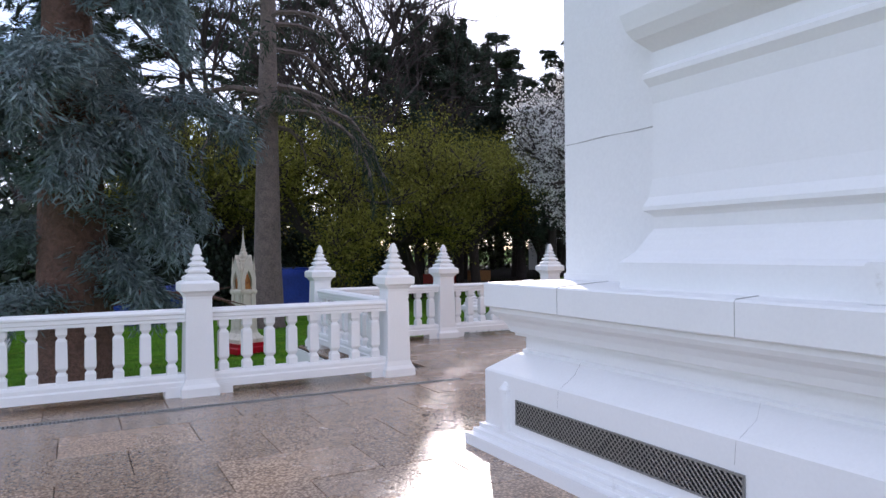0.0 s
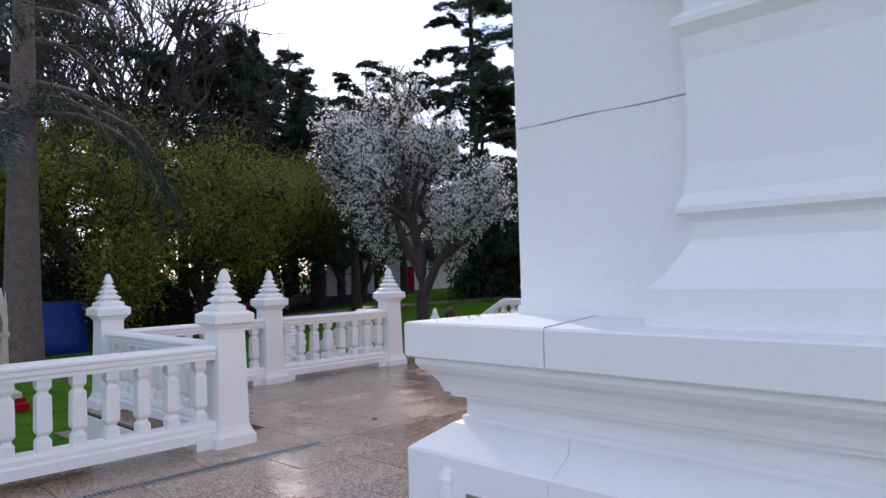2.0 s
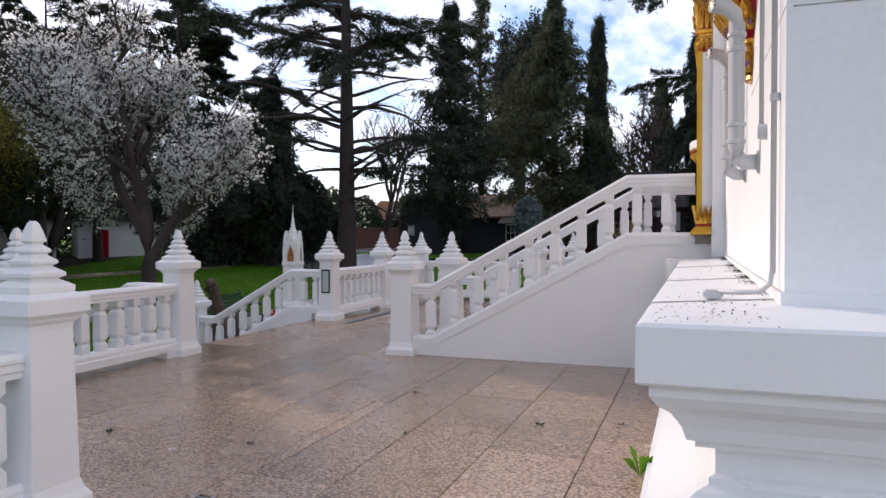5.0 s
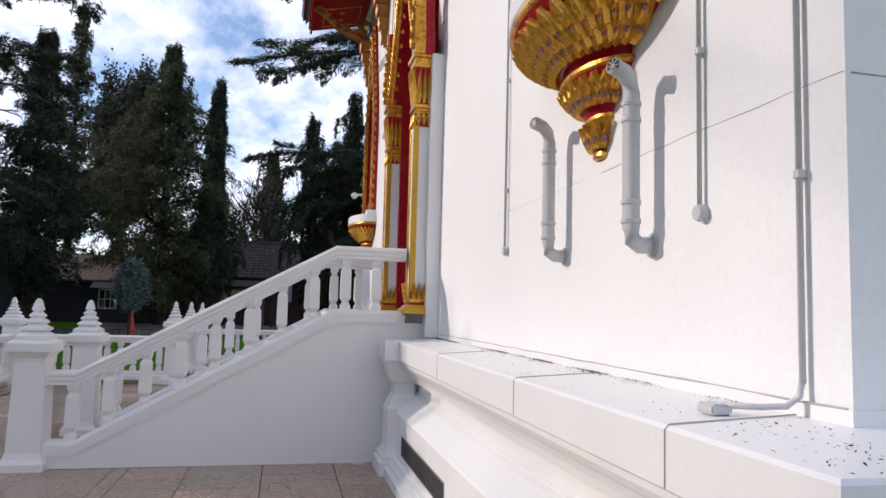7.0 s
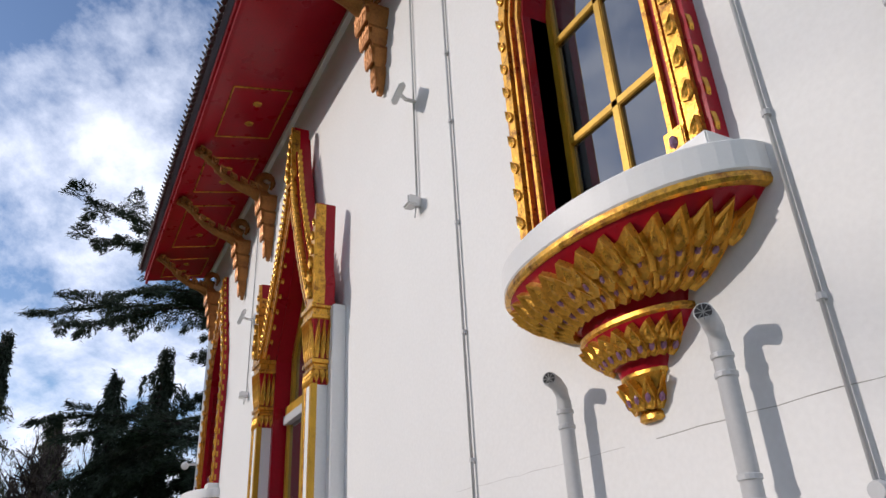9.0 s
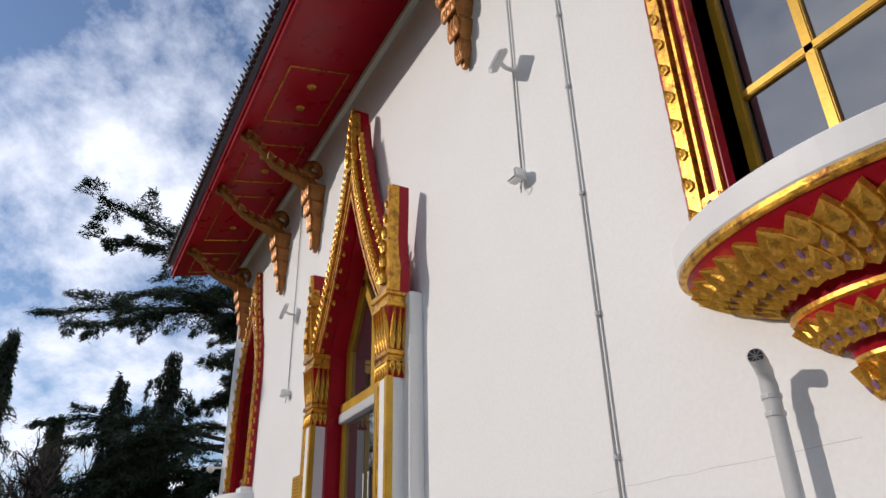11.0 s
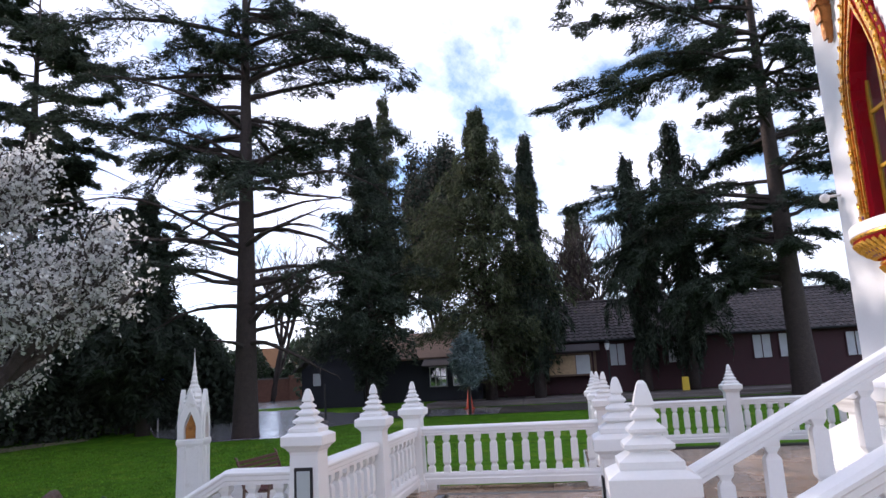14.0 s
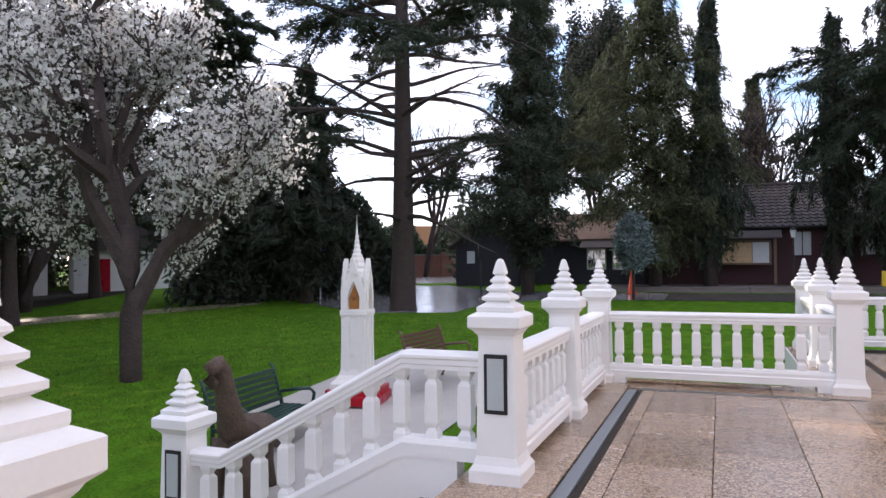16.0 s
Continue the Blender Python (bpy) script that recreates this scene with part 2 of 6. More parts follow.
def stack(bm, rings, sides=4, sx=1.0, sy=1.0, at=(0, 0, 0), turn=None):
    """A closed solid of rings (half width, height); four sides give a square plan."""
    turn = math.pi / sides if turn is None else turn
    k = 1 / math.cos(math.pi / sides) if sides == 4 else 1.0
    loops = []
    for r, z in rings:
        loops.append([bm.verts.new((at[0] + sx * k * r * math.cos(turn + 2 * math.pi * i / sides), at[1] + sy * k * r * math.sin(turn + 2 * math.pi * i / sides), at[2] + z)) for i in range(sides)])
    bm.faces.new(loops[0][::-1])
    bm.faces.new(loops[-1])
    for a, b in zip(loops, loops[1:]):
        for i in range(sides):
            j = (i + 1) % sides
            bm.faces.new((a[i], a[j], b[j], b[i]))
    return bm


def sweep(bm, path, profile, closed=False):
    """A profile of (sideways, up) carried along a path of points, ends capped; sideways is to the path's right in plan."""
    loops = []
    n = len(path)
    for i, p in enumerate(path):
        p = Vector(p)
        a = Vector(path[i - 1]) if i else p * 2 - Vector(path[1])
        c = Vector(path[i + 1]) if i < n - 1 else p * 2 - Vector(path[n - 2])
        d1, d2 = (p - a).xy.normalized(), (c - p).xy.normalized()
        n1, n2 = Vector((d1.y, -d1.x)), Vector((d2.y, -d2.x))
        mid = (n1 + n2).normalized()
        mid = mid / max(0.3, mid.dot(n1))
        loops.append([bm.verts.new((p.x + mid.x * u, p.y + mid.y * u, p.z + v)) for u, v in profile])
    k = len(profile)
    for a, b in zip(loops, loops[1:]):
        for i in range(k):
            j = (i + 1) % k
            bm.faces.new((a[i], b[i], b[j], a[j]))
    bm.faces.new(loops[0])
    bm.faces.new(loops[-1][::-1])
    bmesh.ops.recalc_face_normals(bm, faces=bm.faces)
    return bm


def tube(bm, pts, radii, sides=8):
    """A tapered tube through points."""
    loops = []
    for i, p in enumerate(pts):
        p = Vector(p)
        d = (Vector(pts[min(i + 1, len(pts) - 1)]) - Vector(pts[max(i - 1, 0)])).normalized()
        u = d.cross((0, 0, 1)) if abs(d.z) < 0.95 else d.cross((1, 0, 0))
        u.normalize()
        v = d.cross(u)
        loops.append([bm.verts.new(p + (u * math.cos(2 * math.pi * k / sides) + v * math.sin(2 * math.pi * k / sides)) * radii[i]) for k in range(sides)])
    for a, b in zip(loops, loops[1:]):
        for k in range(sides):
            j = (k + 1) % sides
            bm.faces.new((a[k], a[j], b[j], b[k]))
    bm.faces.new(loops[0][::-1])
    bm.faces.new(loops[-1])
    return bm


def prism(bm, outline, y0, y1):
    """An outline of (x, z) made thick between y0 and y1."""
    a = [bm.verts.new((x, y0, z)) for x, z in outline]
    b = [bm.verts.new((x, y1, z)) for x, z in outline]
    bm.faces.new(a), bm.faces.new(b[::-1])
    for i in range(len(a)):
        j = (i + 1) % len(a)
        bm.faces.new((a[i], b[i], b[j], a[j]))
    bmesh.ops.recalc_face_normals(bm, faces=bm.faces)
    return bm


def clip(v, lo, hi):
    return max(lo, min(hi, v))


def ground_z(x, y):
    return -0.95 + clip((x - 12) / 29, 0, 1) * 1.4


# ---- the ground ----
CX = 9.86          # the building's middle line
WX0, WX1, WY = 3.335, 16.385, 4.12   # west, east and north wall faces
bm = bmesh.new()
xs = [-900, -300, -120, -60, -30, -10, 0, 6, 12, 18, 24, 30, 36, 41, 48, 60, 90, 200, 500, 900]
ys = [-900, -300, -120, -60, -30, -10, 4, 11, 15, 20, 25, 30, 36, 44, 60, 100, 300, 900]
grid = [[bm.verts.new((x, y, ground_z(x, y))) for x in xs] for y in ys]
for j in range(len(ys) - 1):
    for i in range(len(xs) - 1):
        bm.faces.new((grid[j][i], grid[j][i + 1], grid[j + 1][i + 1], grid[j + 1][i]))
tagged(part("ground", bm, GRASS), "short bright green lawn rising gently away", "lawn", kind="structure")


def laid(name, outline, mat, label, lift=0.012, kind="structure"):
    """A flat sheet of ground laid over the lawn, following its slope."""
    bm = bmesh.new()
    f = bm.faces.new([bm.verts.new((x, y, 0)) for x, y in outline])
    bmesh.ops.triangulate(bm, faces=[f])
    bmesh.ops.subdivide_edges(bm, edges=bm.edges[:], cuts=3, use_grid_fill=True)
    for v in bm.verts:
        v.co.z = ground_z(v.co.x, v.co.y) + lift
    return tagged(part(name, bm, mat), label, name, kind=kind)


# ---- the terrace ----
bm = bmesh.new()
box(bm, -1.3, 21.0, -8.0, 8.0, -1.3, -0.03)
tagged(part("terrace_base", bm, WHITE), "white rendered base wall of the raised terrace", "terrace", kind="structure")
bm = bmesh.new()
box(bm, 3.2, 2 * CX - 3.2, 8.0, 10.86, -1.3, -0.03)
tagged(part("terrace_bay_base", bm, WHITE), "white rendered base wall of the terrace bay", "terrace", kind="structure")

# ---- the temple's body ----
def wall_with_openings(name, y, x0, x1, z0, z1, openings, thick=0.35):
    """A wall facing +y, built of blocks round its openings (x0, x1, z0, z1)."""
    bm = bmesh.new()
    cuts = sorted({x0, x1, *[o[0] for o in openings], *[o[1] for o in openings]})
    for a, b in zip(cuts, cuts[1:]):
        hole = next((o for o in openings if o[0] <= a and b <= o[1]), None)
        if hole:
            box(bm, a, b, y - thick, y, z0, hole[2])
            box(bm, a, b, y - thick, y, hole[3], z1)
        else:
            box(bm, a, b, y - thick, y, z0, z1)
    bmesh.ops.remove_doubles(bm, verts=bm.verts, dist=0.0005)
    return tagged(part(name, bm, WALL), "smooth white rendered temple wall in sun", "wall", kind="structure")


WIN_X = (4.9, 2 * CX - 4.9)
WIN_HALF, WIN_Z0, WIN_Z1 = 0.45, 3.26, 6.0
DOOR_HALF, DOOR_Z0, DOOR_Z1 = 0.84, 1.5, 5.2
TOP = 8.0
wall_with_openings("wall_north", WY, WX0 + 0.35, WX1 - 0.35, 0.0, TOP,
                   [(WIN_X[0] - WIN_HALF, WIN_X[0] + WIN_HALF, WIN_Z0, WIN_Z1), (CX - DOOR_HALF, CX + DOOR_HALF, DOOR_Z0, DOOR_Z1), (WIN_X[1] - WIN_HALF, WIN_X[1] + WIN_HALF, WIN_Z0, WIN_Z1)])
bm = bmesh.new()
box(bm, WX0, WX0 + 0.35, -8.0, WY, 0, TOP)
tagged(part("wall_west", bm, WALL), "white rendered temple wall in shade", "wall", kind="structure")
bm = bmesh.new()
box(bm, WX1 - 0.35, WX1, -8.0, WY, 0, TOP)
tagged(part("wall_east", bm, WALL), "white rendered temple wall", "wall", kind="structure")
bm = bmesh.new()
box(bm, WX0 + 0.35, WX1 - 0.35, -8.0, -7.65, 0, TOP)
tagged(part("wall_south", bm, WALL), "white rendered temple wall", "wall", kind="structure")
bm = bmesh.new()
box(bm, WX0 + 0.35, WX1 - 0.35, -7.65, WY - 0.35, 1.3, 1.5)
tagged(part("floor_inside", bm, SOIL), "dark floor inside the temple", "floor", kind="structure")
bm = bmesh.new()
box(bm, WX0, WX1, -8.0, WY, TOP, TOP + 0.2)
tagged(part("ceiling", bm, WALL), "white ceiling inside the temple", "ceiling", kind="structure")

# moulded base round the walls: ledge, cavetto, neck, sloping skirt, stepped plinth
BASE = [(0, 1.262), (0.43, 1.236), (0.442, 1.225), (0.442, 1.06), (0.43, 1.05), (0.405, 1.05), (0.405, 1.015), (0.385, 0.985), (0.345, 0.955), (0.315, 0.91), (0.30, 0.865),
        (0.275, 0.86), (0.275, 0.84), (0.215, 0.835), (0.215, 0.745), (0.235, 0.735), (0.235, 0.715), (0.27, 0.70), (0.43, 0.585), (0.44, 0.57), (0.44, 0.17), (0.475, 0.165), (0.475, 0.135),
        (0.51, 0.125), (0.51, 0.095), (0.555, 0.085), (0.555, 0.0), (0, 0.0)]
bm = bmesh.new()
path = [(WX0, -8.0, 0), (WX0, WY, 0), (8.55, WY, 0)]
sweep(bm, path, [(-d, z) for d, z in BASE])
tagged(part("moulded_base", bm, LEDGE), "white painted moulded masonry base with a broad ledge", "plinth", kind="structure")
bm = bmesh.new()
sweep(bm, [(2 * CX - 8.55, WY, 0), (WX1, WY, 0), (WX1, -8.0, 0)], [(-d, z) for d, z in BASE])
tagged(part("moulded_base", bm, LEDGE), "white painted moulded masonry base with a broad ledge", "plinth", kind="structure")
# the small kerb where wall meets ledge
bm = bmesh.new()
sweep(bm, [(WX0, -8.0, 0), (WX0, WY, 0), (8.55, WY, 0)], [(0, 1.25), (-0.012, 1.25), (-0.012, 1.305), (0, 1.305)])
tagged(part("trim", bm, LEDGE), "thin weathered strip between wall and ledge", "trim", kind="structure")
# pilaster on the west wall
PIL = [(0.0, 1.24), (0.27, 1.24), (0.27, 1.40), (0.25, 1.42), (0.235, 1.43), (0.20, 1.47), (0.165, 1.53), (0.15, 1.56), (0.14, 1.575), (0.125, 1.60), (0.125, 1.67), (0.14, 1.69), (0.17, 1.71), (0.17, 1.735),
       (0.145, 1.79), (0.13, 1.90), (0.125, 2.1), (0.125, 2.35), (0.14, 2.45), (0.165, 2.5), (0.165, 2.53), (0.125, 2.56), (0.125, 2.66), (0.15, 2.69), (0.20, 2.74), (0.235, 2.80), (0.26, 2.90), (0.26, 3.3), (0, 3.3)]


def west_pilaster(y0, y1, prof, back):
    bm = bmesh.new()
    sweep(bm, [(back + 0.4, y0, 0), (back, y0, 0), (back, y1, 0), (back + 0.4, y1, 0)], [(-d, z) for d, z in prof])
    return tagged(part("pilaster", bm, LEDGE), "white moulded pilaster on the shaded wall", "pilaster", kind="structure")


west_pilaster(-2.2, 2.98, PIL, WX0)
bm = bmesh.new()
box(bm, WX0 - 0.33, WX0 - 0.271, -2.2, 1.72, 1.24, 1.42, 0.008)
tagged(part("pilaster_block", bm, LEDGE), "white projecting block at the pilaster's foot", "pilaster", kind="structure")


bm = bmesh.new()
box(bm, -1.25, 20.95, -7.9, 7.95, -0.06, -0.022)
box(bm, 3.22, 2 * CX - 3.22, 7.95, 10.84, -0.06, -0.022)
tagged(part("mortar_bed", bm, SOIL), "dark mortar bed in the paving joints", "mortar", kind="structure")


# ---- balustrades ----
def post_parts(owner, lamp=False, facing=-90):
    b = bmesh.new()
    stack(b, [(0.19, 0), (0.19, 0.085), (0.185, 0.095), (0.165, 0.125), (0.152, 0.165), (0.148, 0.18)])
    part("base", b, WHITE, owner)
    b = bmesh.new()
    stack(b, [(0.146, 0.18), (0.140, 0.5), (0.128, 1.0), (0.132, 1.03), (0.15, 1.05)])
    part("shaft", b, WHITE, owner)
    b = bmesh.new()
    stack(b, [(0.15, 1.05), (0.158, 1.065), (0.185, 1.085), (0.19, 1.09), (0.19, 1.165), (0.183, 1.172), (0.14, 1.195)])
    part("cap", b, WHITE, owner)
    b = bmesh.new()
    stack(b, [(0.135, 1.195), (0.138, 1.205), (0.138, 1.23), (0.088, 1.262), (0.082, 1.268), (0.108, 1.282), (0.108, 1.30), (0.066, 1.33), (0.062, 1.336), (0.082, 1.35), (0.082, 1.364), (0.048, 1.392),
              (0.045, 1.398), (0.06, 1.41), (0.058, 1.422), (0.032, 1.45), (0.030, 1.455), (0.044, 1.466), (0.043, 1.478), (0.033, 1.52), (0.024, 1.548), (0.021, 1.56), (0.010, 1.574)])
    part("finial", b, WHITE, owner)
    if lamp:
        b = bmesh.new()
        box(b, -0.085, 0.085, -0.012, 0.0, -0.21, 0.21, 0.003)
        lf = part("post_light", b, DARK, owner, "black framed recessed light panel")
        lf.matrix_basis = pose(0, 0, 0, 0, 0, facing + 90) @ pose(-0.137, 0, 0.69, 0.0, 0, -90)
        b = bmesh.new()
        box(b, -0.06, 0.06, -0.016, -0.0125, -0.18, 0.18)
        part("pane", b, FROST, lf, "frosted pane")


def frost_material():
    m = material("frosted_pane", (0.42, 0.47, 0.47), 0.35, spread=0.05, scale=9)
    return m


FROST = frost_material()
post_master = thing("balustrade_post", "white painted post with a tiered pointed finial", "post", (1.27, 7.70, 0), "terrace balustrade posts")
post_parts(post_master)


def post(x, y, z=0.0):
    return copy_thing(post_master, pose(x, y, z))


LINE_A, LINE_B = 7.70, 10.54
POSTS = [(-1.0, LINE_A), (3.52, LINE_A), (3.52, LINE_B), (5.7, LINE_B), (7.93, LINE_B), (14.0, LINE_B), (16.2, LINE_B), (16.2, LINE_A), (18.5, LINE_A), (20.7, LINE_A), (20.7, 5.0), (20.7, 2.3)]
for x, y in POSTS:
    post(x, y)

b = bmesh.new()
stack(b, [(0.05, 0.0), (0.05, 0.075), (0.032, 0.105), (0.03, 0.11), (0.05, 0.14), (0.053, 0.15), (0.05, 0.40), (0.048, 0.41), (0.03, 0.435), (0.032, 0.445), (0.05, 0.475), (0.05, 0.54)])
BALUSTER = bpy.data.meshes.new("baluster")
b.to_mesh(BALUSTER)
b.free()
BALUSTER.materials.append(WHITE)
RAIL = [(-0.075, 0.77), (-0.075, 0.80), (-0.085, 0.81), (-0.085, 0.845), (-0.095, 0.855), (-0.095, 0.875), (-0.07, 0.90), (0.07, 0.90), (0.095, 0.875), (0.095, 0.855), (0.085, 0.845), (0.085, 0.81), (0.075, 0.80), (0.075, 0.77)]
FOOT = [(-0.10, 0.07), (-0.10, 0.15), (-0.085, 0.165), (-0.085, 0.20), (-0.07, 0.232), (0.07, 0.232), (0.085, 0.20), (0.085, 0.165), (0.10, 0.15), (0.10, 0.07)]


def balustrade(p, q, count=8, trim=0.135):
    """A run of balusters between two posts on the terrace."""
    p, q = Vector((*p, 0)), Vector((*q, 0))
    d = (q - p).normalized()
    a, c = p + d * trim, q - d * trim
    own = thing("balustrade", "white painted balustrade of square turned balusters", "balustrade", (0, 0, 0), "terrace balustrades")
    own.matrix_basis = Matrix.Translation(p)
    rel = [a - p, c - p]
    part("rail", sweep(bmesh.new(), rel, RAIL), WHITE, own)
    part("base_rail", sweep(bmesh.new(), rel, FOOT), WHITE, own)
    for end in (0, 1):
        f0 = rel[0] if end == 0 else rel[1] - d * 0.2
        part("foot", sweep(bmesh.new(), [f0, f0 + d * 0.2], [(-0.106, 0.0), (-0.106, 0.11), (0.106, 0.11), (0.106, 0.0)]), WHITE, own)
    n = count
    L = (c - a).length
    ang = math.atan2(d.y, d.x)
    for i in range(n):
        share("baluster", BALUSTER, own, Matrix.Translation(rel[0] + d * (L * (i + 0.5) / n) + Vector((0, 0, 0.231))) @ Matrix.Rotation(ang, 4, "Z"))
    return own


RUNS = [((-1.0, LINE_A), (1.27, LINE_A)), ((1.27, LINE_A), (3.52, LINE_A)), ((3.52, LINE_A), (3.52, LINE_B)), ((3.52, LINE_B), (5.7, LINE_B)), ((5.7, LINE_B), (7.93, LINE_B)),
        ((11.79, LINE_B), (14.0, LINE_B)), ((14.0, LINE_B), (16.2, LINE_B)), ((16.2, LINE_B), (16.2, LINE_A)), ((16.2, LINE_A), (18.5, LINE_A)), ((18.5, LINE_A), (20.7, LINE_A)),
        ((20.7, LINE_A), (20.7, 5.0)), ((20.7, 5.0), (20.7, 2.3))]
for p, q in RUNS:
    balustrade(p, q, 8 if (Vector(p) - Vector(q)).length < 2.5 else 11)


def sloped_balustrade(x, y_top, y_kink, z_kink, y_low, z_low, y_end, label, group, count, first=None, step=0.0):
    """A stair rail: level at the top, sloping, level again at the foot. z are rail-top heights; the base runs 0.64 below."""
    own = thing("stair_balustrade", label, "balustrade", (x, 0, 0), group)
    line = [Vector((0, y_top, z_kink)), Vector((0, y_kink, z_kink)), Vector((0, y_low, z_low)), Vector((0, y_end, z_low))]
    part("rail", sweep(bmesh.new(), [v - Vector((0, 0, 0.90)) for v in line], RAIL), WHITE, own)
    part("base_rail", sweep(bmesh.new(), [v - Vector((0, 0, 0.88)) for v in line], [(-0.09, 0.10), (-0.09, 0.20), (-0.07, 0.235), (0.07, 0.235), (0.09, 0.20), (0.09, 0.10)]), WHITE, own)
    for i in range(count):
        y = first + step * i if step else y_top + (y_end - y_top) * (i + 0.5) / count
        lo, hi = min(y_kink, y_low), max(y_kink, y_low)
        f = clip((y - y_kink) / (y_low - y_kink), 0, 1)
        z = z_kink + (z_low - z_kink) * f
        share("baluster", BALUSTER, own, pose(0, y, z - 0.88 + 0.19) @ Matrix.Diagonal((1, 1, 1.1, 1)))
    return own


# stair up to the temple door
STAIR_X = (8.96, 2 * CX - 8.96)
for sx in STAIR_X:
    foot_post = thing("balustrade_post", "white stair post with a black framed light panel", "post", (sx, 7.88, -0.02), "temple stair posts")
    post_parts(foot_post, True, 180)
    sloped_balustrade(sx, 4.42, 5.14, 2.17, 7.50, 0.89, 7.75, "white stair balustrade rising to the temple door", "temple stair balustrades", 10, 4.72, 0.312)
    bm = bmesh.new()
    prism(bm, [(4.12, 0), (7.75, 0), (7.75, 0.12), (7.50, 0.12), (5.14, 1.40), (4.12, 1.40)], -0.075, 0.075)
    for v in bm.verts:
        v.co = Vector((sx + v.co.y, v.co.x, v.co.z))
    bmesh.ops.recalc_face_normals(bm, faces=bm.faces)
    tagged(part("stair_side_wall", bm, WHITE), "white rendered side wall of the temple stair", "wall", kind="structure")
own = thing("temple_stair", "white stone steps up to the temple door", "stairs", (CX, 0, 0), kind="structure")
N = 8
for i in range(N):
    b = bmesh.new()
    y1 = 7.5 - (7.5 - 5.2) * i / (N - 1)
    box(b, -0.82, 0.82, 4.13, y1, 1.5 * i / N, 1.5 * (i + 1) / N - 0.002, 0.006)
    part("step", b, LEDGE, own)
# moulded pedestal where ledge meets the stair
for side in (-1, 1):
    bm = bmesh.new()
    px = CX + side * (CX - 8.52)
    stack(bm, [(0.24, 0), (0.24, 0.12), (0.21, 0.13), (0.21, 0.17), (0.185, 0.19), (0.165, 0.24), (0.16, 0.42), (0.16, 0.60), (0.12, 0.70), (0.10, 0.74), (0.10, 0.84), (0.13, 0.86), (0.15, 0.92), (0.19, 1.03), (0.215, 1.06), (0.215, 1.24)], at=(px, WY + 0.36, 0))
    tagged(part("pedestal", bm, LEDGE), "white moulded pedestal beside the stair wall", "pedestal", kind="structure")

# stair down to the lawn
for sx, side in ((7.93, -1), (11.79, 1)):
    low = thing("balustrade_post", "white post with a black framed light panel", "post", (sx, 13.42, -0.93), "lawn stair posts")
    post_parts(low, True)
    sloped_balustrade(sx, 10.68, 11.3, 0.89, 12.98, -0.03, 13.29, "white balustrade of the stair down to the lawn", "lawn stair balustrades", 10)
    bm = bmesh.new()
    prism(bm, [(10.86, -1.1), (13.29, -1.1), (13.29, -0.79), (12.98, -0.79), (11.3, 0.12), (10.86, 0.12)], -0.08, 0.08)
    for v in bm.verts:
        v.co = Vector((sx + v.co.y, v.co.x, v.co.z))
    bmesh.ops.recalc_face_normals(bm, faces=bm.faces)
    tagged(part("stair_side_wall", bm, WHITE), "white rendered side wall of the lawn stair", "wall", kind="structure")
own = thing("lawn_stair", "wet stone steps down to the lawn", "stairs", (CX, 0, 0), kind="structure")
for i in range(5):
    b = bmesh.new()
    box(b, -1.84, 1.84, 10.86, 11.15 + 0.36 * i, -1.1, -0.03 - 0.18 * i - 0.15, 0.006)
    part("step", b, SLAB, own)
lamp_post = thing("balustrade_post", "white post with a black framed light panel", "post", (11.79, LINE_B, 0), "terrace balustrade posts")
post_parts(lamp_post, True)


# ---- trees ----
def leaf_cloud(name, parent, mat, centres, size, rng, flat=0.0, aspect=2.4, droop=0.0, per=1, dirs=None, stray=0.45):
    """One mesh of many small folded leaves or needle sprays round the given centres."""
    c = np.repeat(np.asarray(centres, float), per, axis=0)
    n = len(c)
    d = rng.normal(size=(n, 3))
    d[:, 2] = d[:, 2] * (1 - flat) - droop
    if dirs is not None:
        d = np.repeat(np.asarray(dirs, float), per, axis=0) + d * stray
    d /= np.linalg.norm(d, axis=1, keepdims=True)
    u = rng.normal(size=(n, 3))
    u[:, 2] *= (1 - flat)
    u -= (u * d).sum(1, keepdims=True) * d
    u /= np.linalg.norm(u, axis=1, keepdims=True)
    s = size * rng.uniform(0.55, 1.35, (n, 1))
    w = s / aspect
    nrm = np.cross(d, u)
    p0, p1 = c - d * s * 0.5, c + d * s * 0.5
    q0, q1 = c + u * w * 0.5 + nrm * w * 0.2, c - u * w * 0.5 + nrm * w * 0.2
    verts = np.stack([p0, q0, p1, q1], 1).reshape(-1, 3)
    me = bpy.data.meshes.new(name)
    me.vertices.add(n * 4), me.loops.add(n * 4), me.polygons.add(n)
    me.vertices.foreach_set("co", verts.ravel())
    me.loops.foreach_set("vertex_index", np.arange(n * 4))
    me.polygons.foreach_set("loop_start", np.arange(n) * 4)
    me.update(calc_edges=True)
    me.materials.append(mat)
    ob = new(name, me)
    ob.parent = parent
    return ob


def limb(start, heading, length, rng, sag=0.0, steps=6, wander=0.12, rise=0.0):
    """Points of a wandering limb."""
    p, d = Vector(start), Vector(heading).normalized()
    pts = [p.copy()]
    for i in range(steps):
        d = (d + Vector(rng.normal(size=3) * wander) + Vector((0, 0, rise - sag * (i + 1) / steps))).normalized()
        p = p + d * (length / steps)
        pts.append(p.copy())
    return pts


def along(pts, rng, n, spread, start=0.2):
    """n points scattered round a limb's outer stretch."""
    t = rng.uniform(start, 1, n) ** 0.8 * (len(pts) - 1)
    i = np.minimum(t.astype(int), len(pts) - 2)
    a = np.array([tuple(p) for p in pts])
    return a[i] + (a[i + 1] - a[i]) * (t - i)[:, None] + rng.normal(size=(n, 3)) * np.asarray(spread)


